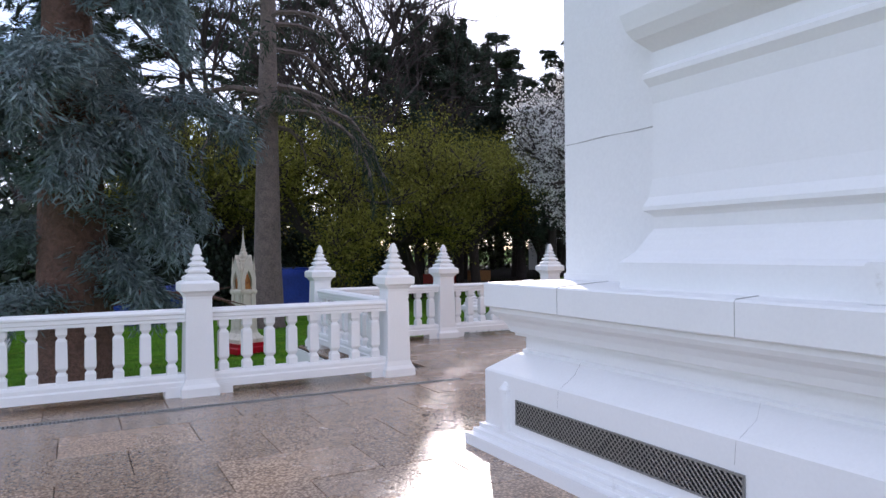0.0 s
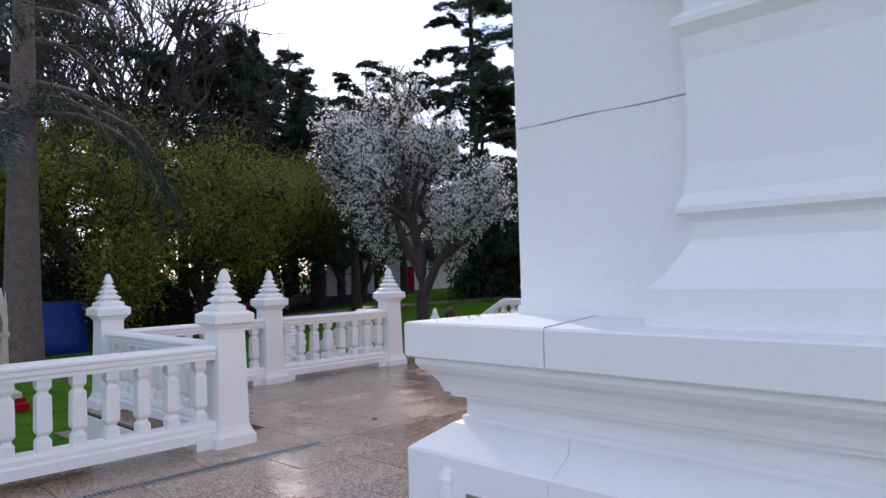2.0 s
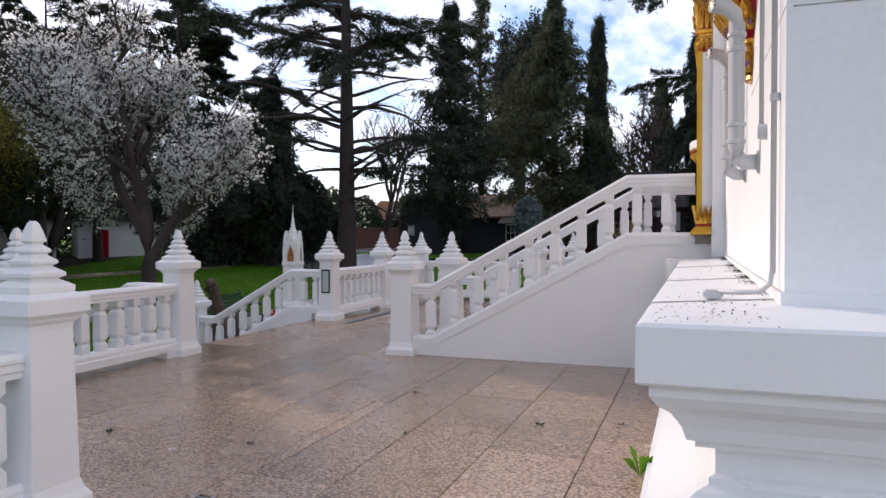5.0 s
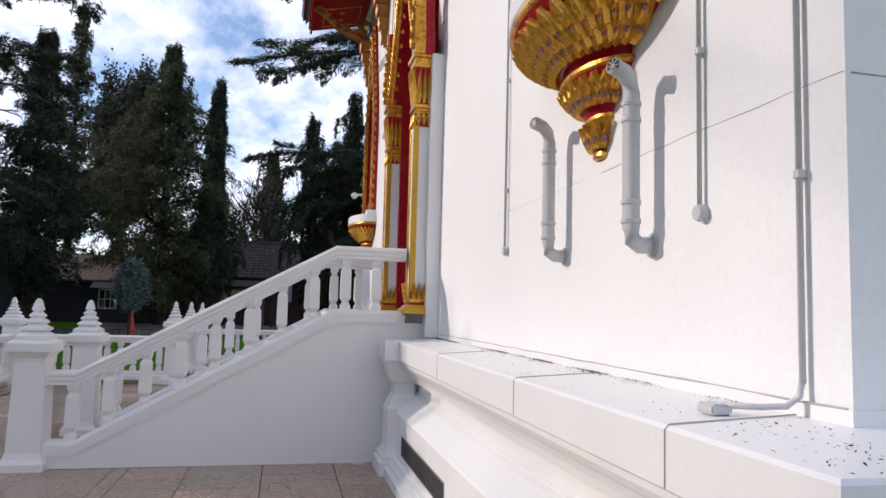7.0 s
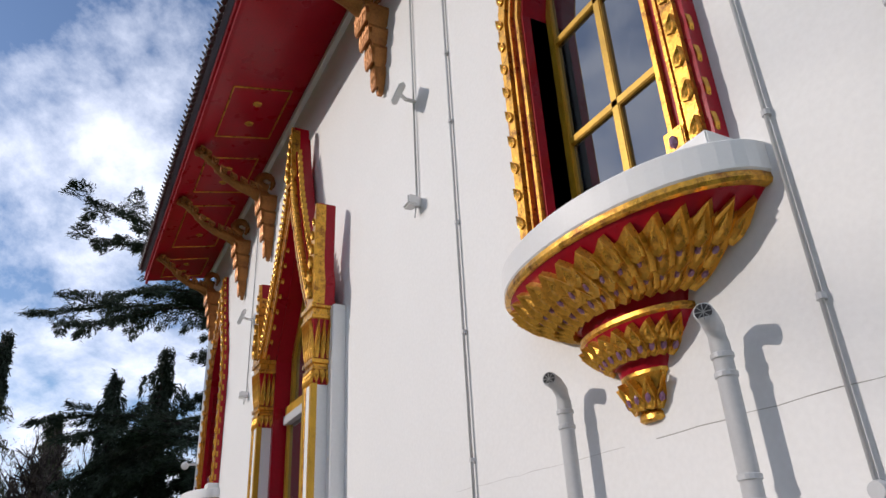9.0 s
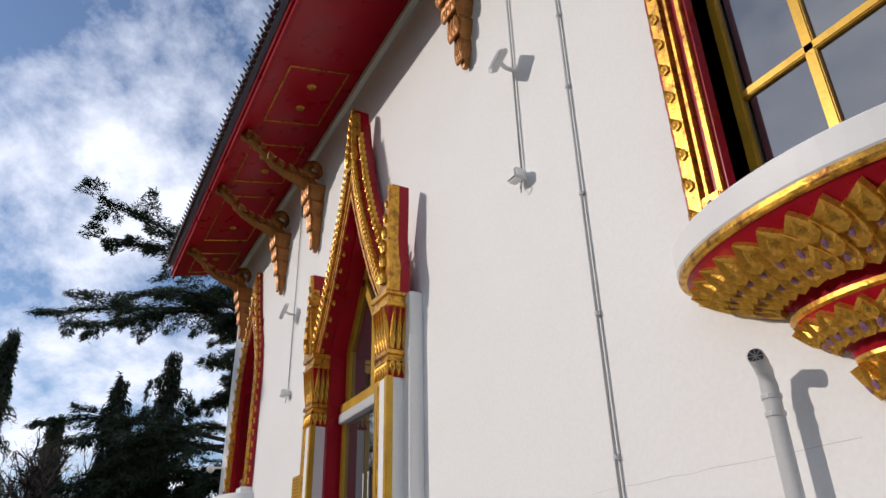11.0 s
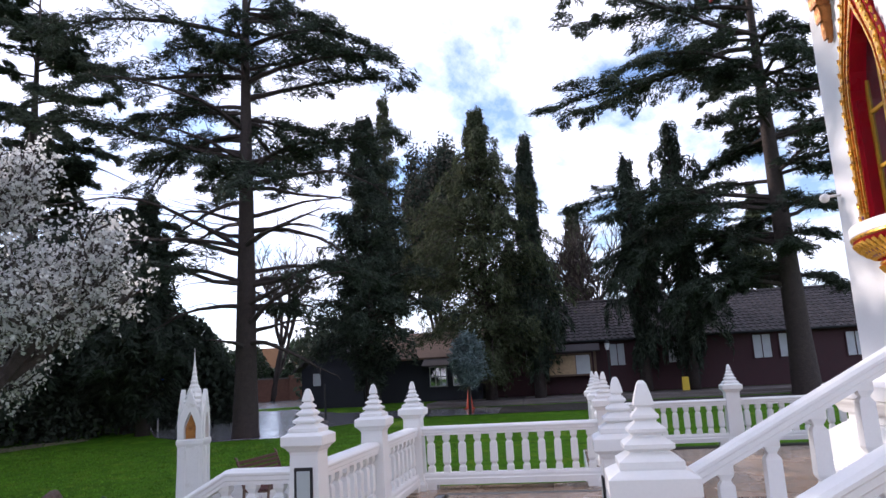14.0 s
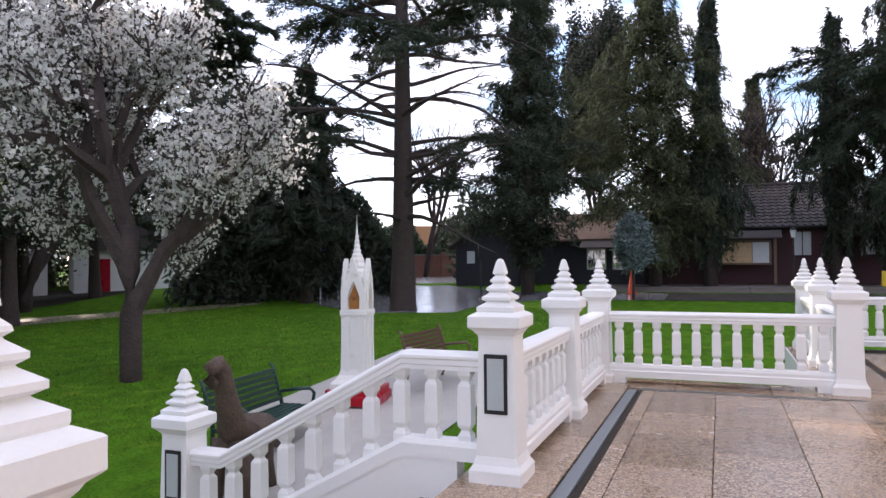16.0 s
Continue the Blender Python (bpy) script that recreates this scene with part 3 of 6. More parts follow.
def spray(path, rng, n, out, sideways, start, thick=0.05):
    """Points and headings of needle sprays in a flat fan along a limb: short side shoots to left and right of it."""
    a = np.array([tuple(p) for p in path])
    t = (start + (1 - start) * rng.random(n) ** 0.85)
    k = t * (len(a) - 1)
    i = np.minimum(k.astype(int), len(a) - 2)
    d = a[i + 1] - a[i]
    d /= np.linalg.norm(d, axis=1, keepdims=True)
    p = a[i] + (a[i + 1] - a[i]) * (k - i)[:, None]
    side = np.stack([-d[:, 1], d[:, 0], np.zeros(n)], 1) * np.where(rng.random(n) < 0.5, -1, 1)[:, None]
    off = rng.random((n, 1)) ** 0.8 * sideways * (1.15 - t[:, None])
    head = d * 0.75 + side * 0.7
    head[:, 2] -= 0.12
    q = p + side * off * 0.8 + d * off * 0.65 + rng.normal(size=(n, 3)) * (0.03, 0.03, thick)
    q[:, 2] -= off[:, 0] ** 2 * 0.10
    out[0].append(q)
    out[1].append(head)


def cedar(name, label, x, y, height, girth, seed, needle, bark, clear=0.3, reach=0.35, whorls=13, density=420, size=0.34, sag=0.1, group="", lean=(0, 0), dead=0.25, boughs=(), hang=0.0):
    """A cedar: a straight trunk with level plates of foliage on wandering limbs, and bare snags below. Boughs are single long limbs (heading, height, length, sag, leafy)."""
    rng = np.random.default_rng(seed)
    own = thing(name, label, "tree", (x, y, ground_z(x, y) - 0.1), group)
    pts = [Vector((lean[0] * k + 0.1 * math.sin(k * 3 + seed), lean[1] * k + 0.1 * math.cos(k * 2.3 + seed), height * k)) for k in [i / 9 for i in range(10)]]
    b = bmesh.new()
    tube(b, [pts[0] - Vector((0, 0, 0.2)), pts[0] + Vector((0, 0, 0.25))] + pts[1:], [girth * 0.72, girth * 0.55] + [girth * 0.5 * (1 - i / 9.6) for i in range(1, 10)], 14)
    part("trunk", b, bark, own, smooth=True)
    b, leaves = bmesh.new(), ([], [])

    def bough(a, z, L, droop, bare, thick):
        base = Vector((lean[0] * z / height, lean[1] * z / height, z))
        path = limb(base, (math.cos(a), math.sin(a), 0.20), L, rng, droop + 0.03, 8, 0.10)
        tube(b, path, [thick * (1 - 0.9 * i / 8) + 0.012 for i in range(9)], 5)
        n = density * L / (height * reach)
        for s in range(9):
            i = 2 + s * 6 // 8
            d = (path[i] - path[i - 1]).normalized()
            w = (1, -1)[s % 2] * rng.uniform(0.7, 1.3)
            twig = limb(path[i], d + Vector((-d.y * w, d.x * w, rng.uniform(-0.1, 0.25))), L * rng.uniform(0.24, 0.46) * (1.15 - i / 10), rng, droop * 1.3 + 0.05, 4, 0.16)
            tube(b, twig, [0.024, 0.018, 0.013, 0.009, 0.005], 4)
            if not bare:
                spray(twig, rng, int(n / 8), leaves, 0.55 + L * 0.05, 0.0, 0.08 + hang)
        if not bare:
            spray(path, rng, int(n / 2.2), leaves, 0.6 + L * 0.08, 0.22, 0.09 + hang)

    for w in range(whorls):
        f = clear + (1 - clear) * (w + rng.uniform(-0.3, 0.3)) / whorls
        for k in range(rng.integers(3, 6)):
            L = height * reach * (1.08 - 0.72 * max(0, f - 0.35) / 0.65) * rng.uniform(0.5, 1.1) * (0.6 if f < clear + 0.08 else 1)
            z = height * clip(f + rng.uniform(-0.02, 0.02), 0.05, 0.985)
            bough(rng.uniform(0, 2 * math.pi), z, L, sag, rng.random() < dead * (1.4 - f * 1.4), min(0.085, girth * 0.15 * (1.2 - f)))
    for az, z, L, droop, leafy in boughs:
        bough(radians(az), z, L, droop, not leafy, min(0.11, girth * 0.12))
    part("limb_work", b, bark, own)["kind"] = "stuff"
    leaf_cloud("crown", own, needle, np.concatenate(leaves[0]), size * 1.3, rng, 0.5, 6.5, sag * 0.9 + hang, 1, np.concatenate(leaves[1]), 0.6)
    return own


def column_tree(name, label, x, y, height, radius, seed, mat, count=9000, droop=0.9, size=0.42, girth=0.5, clear=0.1, group="", shape=0.8, tips=2, limbs=230, gap=0.0):
    """A conifer of hanging sprays, ragged in outline, tapering to a thin leader."""
    rng = np.random.default_rng(seed)
    own = thing(name, label, "tree", (x, y, ground_z(x, y) - 0.1), group)
    b = bmesh.new()
    tube(b, [(0, 0, -0.2), (0.05, 0, height * 0.3), (0, 0.05, height * 0.6), (0, 0, height * 0.97)], [girth * 0.6, girth * 0.42, girth * 0.25, 0.03], 9)
    part("trunk", b, BARK, own, smooth=True)
    b, out = bmesh.new(), ([], [])
    lobes = rng.uniform(0, 6.28, 3)
    for i in range(limbs):
        f = clear + (0.985 - clear) * (i + rng.random()) / limbs
        a = rng.uniform(0, 2 * math.pi)
        foot = clip((f - clear) / 0.14, 0.35, 1)
        lobe = 1 + 0.22 * math.sin(2 * a + lobes[0] + 5 * f) + 0.16 * math.sin(11 * f + lobes[1])
        r = max(0.22, radius * min(1.0, ((1 - f) * 1.35) ** shape) * foot * lobe * rng.uniform(0.42, 1.18))
        if rng.random() < gap:
            r *= 0.45
        path = limb((0, 0, height * f), (math.cos(a), math.sin(a), 0.55), r * 1.5, rng, droop * 0.42, 5, 0.12)
        tube(b, path, [0.045, 0.036, 0.028, 0.02, 0.013, 0.006], 4)
        n = int(count * 1.35 / limbs * (0.35 + r / radius))
        spray(path, rng, n, out, 0.3 + r * 0.32, 0.05, 0.12)
        out[0][-1][:, 2] -= np.abs(rng.normal(size=n)) * 0.22 * droop
    part("limb_work", b, BARK, own)["kind"] = "stuff"
    leaf_cloud("crown", own, mat, np.concatenate(out[0]), size * 1.2, rng, 0.0, 5.0, droop * 0.9, 1, np.concatenate(out[1]), 0.65)
    return own


def broad_tree(name, label, x, y, height, radius, seed, mat, leaf=0.16, density=90, girth=0.4, fork=0.28, bark=None, group="", levels=4, aspect=1.7, per=1, spread=0.16, second=None, trunks=1, lean=0.0, jitter=0.0):
    """A broad tree by branching: trunk, limbs, twigs, and leaves or flowers at the twigs."""
    rng = np.random.default_rng(seed)
    own = thing(name, label, "tree", (x, y, ground_z(x, y) - 0.1), group)
    bt, bl, ends = bmesh.new(), bmesh.new(), []

    def grow(p, d, length, r, level):
        path = limb(p, d, length, rng, -0.04, 4, 0.13)
        tube(bt if level == 0 else bl, path, [r * (1 - 0.32 * i / 4) for i in range(5)], 10 if level == 0 else (5 if level < 3 else 3))
        if level >= levels - 2:
            ends.append(path)
        if level >= levels:
            return
        kids = 4 if level == 0 else rng.integers(3, 5)
        for k in range(kids):
            i = 4 if k < 2 else rng.integers(2, 5)
            a = rng.uniform(0, 2 * math.pi)
            side = Vector((math.cos(a), math.sin(a), rng.uniform(-0.1, 0.5)))
            grow(path[i], (path[-1] - path[-2]).normalized() * 0.75 + side * (0.75 if level else 0.9), length * rng.uniform(0.58, 0.85), r * 0.6, level + 1)

    for k in range(trunks):
        a = rng.uniform(0, 6.28)
        grow(Vector((0.12 * k, 0.1 * k, -0.15)), Vector((lean + 0.35 * (k > 0) * math.cos(a), 0.35 * (k > 0) * math.sin(a), 1)), height * fork, girth / 2, 0)
    # scale the whole crown to its true height and spread
    allp = np.array([tuple(q) for path in ends for q in path])
    sx = radius / max(0.1, np.percentile(np.hypot(allp[:, 0], allp[:, 1]), 93))
    sz = height / np.percentile(allp[:, 2], 99.5)
    for bb in (bt, bl):
        for v in bb.verts:
            k = clip(v.co.z / (height * 0.35), 0, 1)
            v.co.x *= 1 + (sx - 1) * k
            v.co.y *= 1 + (sx - 1) * k
            v.co.z *= sz
    part("trunk", bt, bark or BARK, own, smooth=True)
    part("limb_work", bl, bark or BARK, own)["kind"] = "stuff"
    if mat:
        pts = np.concatenate([along(path, rng, density, spread, 0.1) for path in ends])
        k = np.clip(pts[:, 2:3] / (height * 0.35), 0, 1)
        pts[:, :2] *= 1 + (sx - 1) * k
        pts[:, 2] *= sz
        if jitter:
            pts = np.repeat(pts, per, axis=0)
            pts, per = pts + rng.normal(size=pts.shape) * jitter, 1
        leaf_cloud("crown", own, mat, pts, leaf, rng, 0.0, aspect, 0.0, per)
        if second:
            leaf_cloud("leaves", own, second, pts[rng.random(len(pts)) < 0.45] + rng.normal(size=(1, 3)) * 0.05, leaf * 1.2, rng, 0.0, 2.2)
    return own


def hedge(name, label, x0, y0, x1, y1, height, depth, seed, mat, count, size=0.2):
    """A mass of shrubs between two points."""
    rng = np.random.default_rng(seed)
    own = thing(name, label, "hedge", (0, 0, 0), kind="stuff")
    t = rng.random(count)
    c = np.stack([x0 + (x1 - x0) * t, y0 + (y1 - y0) * t, np.zeros(count)], 1)
    nx, ny = -(y1 - y0), x1 - x0
    ln = math.hypot(nx, ny)
    off = rng.uniform(-0.5, 0.5, count) * depth
    c[:, 0] += nx / ln * off
    c[:, 1] += ny / ln * off
    top = height * (0.72 + 0.28 * np.sin(t * ln * 0.55 + seed) * np.sin(t * ln * 0.23 + 1.3 * seed) + 0.12 * np.sin(t * ln * 1.9))
    c[:, 2] = rng.random(count) ** 0.75 * top + np.array([ground_z(a, b) for a, b in c[:, :2]])
    leaf_cloud("foliage", own, mat, c, size, rng, 0.0, 1.9)
    return own


cedar("cedar", "great blue cedar with a broad red-brown trunk and drooping limbs", 0.15, 13.9, 15.5, 1.35, 3, BLUE_NEEDLE, BARK_RED, 0.14, 0.21, 14, 2300, 0.14, 0.20, dead=0.03, hang=0.04,
      boughs=((20, 1.55, 3.6, 0.05, False), (-60, 3.2, 2.6, 0.30, True), (-110, 3.6, 2.8, 0.30, True), (-80, 4.4, 3.0, 0.35, True), (-55, 5.2, 3.0, 0.35, True), (-100, 5.6, 3.2, 0.38, True), (-40, 4.2, 2.6, 0.35, True), (-70, 6.6, 3.2, 0.36, True)))
cedar("cedar", "tall dark cedar with a straight trunk behind the shrine", 5.75, 22.6, 19.0, 0.98, 5, CEDAR_NEEDLE, BARK_GREY, 0.34, 0.20, 11, 380, 0.17, 0.30, dead=0.65, hang=0.08,
      boughs=((-14, 7.4, 5.4, 0.42, True), (-4, 7.9, 4.6, 0.55, True), (-25, 7.0, 4.8, 0.6, True), (170, 7.6, 4.4, 0.4, True), (200, 6.6, 3.4, 0.5, True)))
cedar("cedar", "tall cedar with open tiers and bare lower limbs", 29.3, 19.5, 21.0, 0.86, 8, CEDAR_NEEDLE, BARK, 0.17, 0.29, 16, 2000, 0.2, 0.06, dead=0.75,
      boughs=((-95, 13.2, 6.6, 0.10, True), (-75, 12.6, 5.6, 0.10, True), (-120, 14.6, 5.6, 0.08, True), (85, 13.5, 9.0, 0.08, True), (100, 15.2, 9.5, 0.06, True), (70, 11.0, 7.0, 0.12, True), (110, 10.2, 7.5, 0.12, True), (-100, 9.8, 4.6, 0.22, True), (-80, 5.4, 4.8, 0.30, True), (-105, 4.0, 4.6, 0.12, False), (80, 6.6, 4.8, 0.16, False), (-90, 7.4, 4.4, 0.30, False)))
cedar("cedar", "big cedar with level dark plates beside the hall", 36.3, -1.2, 22.0, 1.05, 11, CEDAR_NEEDLE, BARK, 0.24, 0.24, 13, 1500, 0.24, 0.08, dead=0.0,
      boughs=((92, 15.0, 9.6, 0.05, True), (105, 15.6, 9.0, 0.06, True), (80, 14.2, 8.0, 0.08, True), (118, 14.0, 7.6, 0.08, True), (95, 16.8, 8.0, 0.04, True), (100, 8.2, 8.4, 0.08, True), (84, 8.0, 7.6, 0.10, True), (118, 7.6, 7.4, 0.12, True), (75, 6.6, 6.5, 0.14, True), (110, 6.0, 6.6, 0.18, True), (95, 5.0, 5.0, 0.2, True), (88, 6.2, 7.0, 0.24, True), (105, 4.4, 5.6, 0.22, True), (70, 4.8, 4.6, 0.24, True), (-90, 9.5, 6.5, 0.1, True), (-100, 12.5, 6.5, 0.1, True)))
cedar("cedar", "dark cedar behind the flowering tree", 44.5, 41.6, 29.0, 1.2, 13, CEDAR_NEEDLE, BARK, 0.12, 0.33, 15, 2600, 0.42, 0.08, dead=0.1)
cedar("cedar", "dark cedar at the garden's far side", 25.5, 38.0, 13.2, 0.7, 14, CEDAR_NEEDLE, BARK, 0.2, 0.34, 13, 1400, 0.27, 0.12, dead=0.3)
column_tree("conifer", "dark green spruce before the hall", 35.4, 16.55, 13.6, 2.35, 21, SPRUCE, 42000, 0.65, 0.22, clear=0.1, shape=0.75, gap=0.15)
column_tree("conifer", "tall ragged green cypress before the hall", 38.6, 11.7, 14.5, 3.2, 22, CYPRESS, 52000, 1.0, 0.22, clear=0.08, shape=0.8, limbs=300)
column_tree("conifer", "slim drooping cypress before the hall", 38.9, 9.45, 13.0, 0.95, 23, SPRUCE, 22000, 1.6, 0.22, clear=0.12, shape=0.6)
column_tree("conifer", "tall thin light green conifer behind the sheds", 48.0, 18.7, 19.8, 2.5, 24, CYPRESS, 20000, 0.4, 0.24, clear=0.2, shape=0.9, gap=0.3)
column_tree("conifer", "drooping conifer in front of the hall", 40.5, 2.35, 13.4, 1.7, 25, SPRUCE, 20000, 1.7, 0.26, clear=0.12, shape=0.5, gap=0.5, limbs=130)
column_tree("conifer", "drooping slim conifer in front of the hall", 40.6, 4.5, 11.9, 1.5, 26, SPRUCE, 15000, 1.7, 0.26, clear=0.14, shape=0.5, gap=0.5, limbs=110)
broad_tree("broadleaf_tree", "dense olive-brown tree behind the black sheds", 46.0, 15.5, 14.8, 2.4, 140, SPRUCE, 0.2, 60, 0.5, 0.2, levels=5, spread=0.3, second=BROWNTWIG)
for i, (x, y, h, r) in enumerate([(56.0, 7.0, 13, 1.6), (60.0, 2.0, 12.5, 2.0), (58.0, -6.0, 14, 2.4), (62.0, 12.0, 12, 1.8), (31.2, 24.6, 9.6, 1.7), (32.3, 26.0, 9.0, 1.6), (30.6, 28.4, 8.6, 2.4), (33.0, 29.6, 8.0, 2.4)]):
    column_tree("conifer", "dark conifer in the belt round the garden", x, y, h, r, 120 + i, (CYPRESS, SPRUCE)[i % 2] if i < 4 else SPRUCE, 15000, 0.7, 0.36, group="belt of conifers", gap=0.3 if i < 4 else 0.0)
column_tree("small_pine", "small round blue-green pine on a thin trunk", 33.9, 12.1, 3.1, 0.85, 29, BLUE_NEEDLE, 8000, 0.2, 0.2, 0.12, 0.42, "", 0.55, 0)
broad_tree("flowering_tree", "magnolia-like tree full of white blossom on the lawn", 17.35, 19.7, 9.3, 4.0, 31, BLOSSOM, 0.095, 6, 0.42, 0.15, levels=5, aspect=1.25, spread=0.13, per=6, second=TWIGLEAF, jitter=0.07)
for i, (x, y, h, r) in enumerate([(10.2, 28.5, 8.2, 4.2), (14.6, 30.0, 8.4, 4.2), (19.5, 33.0, 8.0, 3.8), (5.5, 31.0, 7.6, 3.8), (26.5, 36.5, 6.5, 3.0)]):
    broad_tree("broadleaf_tree", "yellow-green tree with fine leaves", x, y, h, r, 41 + i, YEWGREEN if i < 4 else LAUREL, 0.12, 44, 0.55, 0.22, levels=5, spread=0.34, group="yellow-green trees")
for i, (x, y, h) in enumerate([(8.0, 42.0, 24), (16.0, 44.0, 25), (22.5, 46.0, 17), (30.0, 48.0, 18), (48.0, 6.5, 10), (52.0, 3.0, 11), (13.0, 36.0, 20), (-2.0, 38.0, 13), (56.0, 30.0, 12), (20.5, 36.5, 13), (16.5, 39.5, 20), (26.5, 34.5, 11)]):
    broad_tree("bare_tree", "leafless tree with fine grey-brown twigs", x, y, h, h * 0.34, 50 + i, BROWNTWIG, 0.5, 3, 0.5, 0.2, levels=5, bark=BARK, group="leafless trees", aspect=24, spread=0.25)
# the last pine is added to dapple the sun on the terrace floor
for i, (x, y, h) in enumerate([(23.2, 30.8, 10.8), (13.4, 33.6, 14), (18.0, 37.0, 16.0), (24.5, 36.0, 12.5), (29.0, 38.0, 13.5), (32.0, 37.0, 13), (19.8, 38.6, 18.0)]):
    cedar("pine", "tall dark pine trunk with thin upper foliage", x, y, h, 0.55, 80 + i, CEDAR_NEEDLE, BARK, 0.30, 0.24, 9, 700, 0.24, 0.14, group="tall pines", dead=0.45)
for i, (x, y, h) in enumerate([(48.2, 53.4, 22), (43.6, 57.4, 21), (38.6, 60.9, 22), (53.0, 48.0, 22)]):
    cedar("cedar", "tall far cedar beyond the garden", x, y, h, 0.9, 95 + i, CEDAR_NEEDLE, BARK, 0.2, 0.27, 13, 900, 0.55, 0.08, group="far cedars", dead=0.2)
for i, (x, y, h) in enumerate([(20.0, 44.0, 17.5), (26.0, 46.5, 19), (31.5, 49.5, 20.5), (37.0, 46.5, 19), (0.5, 44.0, 23), (6.5, 48.0, 25), (12.5, 46.5, 24)]):
    cedar("cedar", "tall dark cedar in the belt behind the garden", x, y, h, 0.8, 150 + i, CEDAR_NEEDLE, BARK, 0.25, 0.32, 12, 800, 0.36, 0.12, group="cedars behind the garden", dead=0.25)
# conifers added in the sun's path to keep the terrace floor in shade
for i, (x, y) in enumerate([(19.2, 39.2), (20.9, 38.7), (22.4, 39.4)]):
    column_tree("conifer", "tall narrow dark conifer added behind the lawn to shade the terrace floor", x, y, 17.1 - 0.35 * (i % 2), 1.35, 160 + i, SPRUCE, 10000, 0.7, 0.3, clear=0.3, shape=0.45, gap=0.25, limbs=150, group="narrow conifers behind the lawn")
hedge("laurel_hedge", "glossy laurel hedge above the brick wall", 62.5, 26.5, 50.5, 43, 6.6, 2.5, 61, LAUREL, 30000, 0.28)
hedge("shrubbery", "dark shrubs along the garden edge", -22, 36, 4, 46, 6.5, 7.0, 62, SPRUCE, 22000, 0.34)
hedge("shrubbery", "dark shrubs along the garden edge", 2, 47, 24, 52, 8.5, 7.0, 63, SPRUCE, 20000, 0.34)
hedge("shrubbery", "dark shrubs along the garden edge", 24, 50, 52, 44, 7.0, 5.0, 64, CYPRESS, 22000, 0.36)
hedge("shrubbery", "dark shrubs under the cedars", 29.5, 29.8, 36.0, 23.2, 5.4, 3.0, 65, SPRUCE, 30000, 0.28)
hedge("shrubbery", "dark tall shrubs behind the shrine", -12, 29, 9, 36, 5.8, 4.0, 68, SPRUCE, 26000, 0.34)
hedge("shrubbery", "dark shrubs behind the hall", 52, 26, 56, -14, 6.0, 5.0, 66, SPRUCE, 22000, 0.4)
hedge("shrubbery", "dark low shrubs under the trees", 3.5, 30.5, 15.5, 34.5, 4.0, 2.0, 67, SPRUCE, 24000, 0.24)


# ---- temple ornament ----
def ellipse_stack(bm, rings, a, b, sides=28):
    """Half-elliptic rings (scale, z) stacked against the wall: a solid bulging to +y."""
    loops = []
    for s, z in rings:
        loops.append([bm.verts.new((a * s * math.cos(math.pi * i / sides), b * s * math.sin(math.pi * i / sides), z)) for i in range(sides + 1)])
    bm.faces.new(loops[0])
    bm.faces.new(loops[-1][::-1])
    for p, q in zip(loops, loops[1:]):
        for i in range(sides):
            bm.faces.new((p[i], q[i], q[i + 1], p[i + 1]))
        bm.faces.new((p[0], p[-1], q[-1], q[0]))
    bmesh.ops.recalc_face_normals(bm, faces=bm.faces)
    return bm


def petal_mesh(name, mat, w, h, t):
    """A pointed carved leaf with a raised rim and a hollow eye."""
    b = bmesh.new()
    rim = [(-0.30, 0.0), (-0.5, 0.25), (-0.44, 0.52), (-0.22, 0.80), (0, 1.05), (0.22, 0.80), (0.44, 0.52), (0.5, 0.25), (0.30, 0.0)]
    outer = [b.verts.new((x * w, 0, z * h)) for x, z in rim]
    front = [b.verts.new((x * w * 0.86, t * (0.8 + 0.5 * z), z * h * 0.97)) for x, z in rim]
    inner = [b.verts.new((x * w * 0.42, t * 0.75, 0.12 * h + z * h * 0.60)) for x, z in rim]
    eye = b.verts.new((0, t * 1.15, h * 0.34))
    for ring0, ring1 in ((outer, front), (front, inner)):
        for i in range(len(rim)):
            j = (i + 1) % len(rim)
            b.faces.new((ring0[i], ring0[j], ring1[j], ring1[i]))
    for i in range(len(rim)):
        b.faces.new((inner[i], inner[(i + 1) % len(rim)], eye))
    bmesh.ops.recalc_face_normals(b, faces=b.faces)
    me = bpy.data.meshes.new(name)
    b.to_mesh(me)
    b.free()
    me.materials.append(mat)
    return me


PETAL = petal_mesh("petal", GOLD, 0.15, 0.2, 0.03)
FLAME = petal_mesh("flame", GOLD, 0.085, 0.13, 0.03)
b = bmesh.new()
bmesh.ops.create_icosphere(b, subdivisions=1, radius=0.014)
for v in b.verts:
    v.co.z *= 1.6
EYE_BEAD = bpy.data.meshes.new("glass_bead")
b.to_mesh(EYE_BEAD)
b.free()
EYE_BEAD.materials.append(material("violet_glass_bead", (0.25, 0.12, 0.2), 0.08, spread=0.3, scale=30))


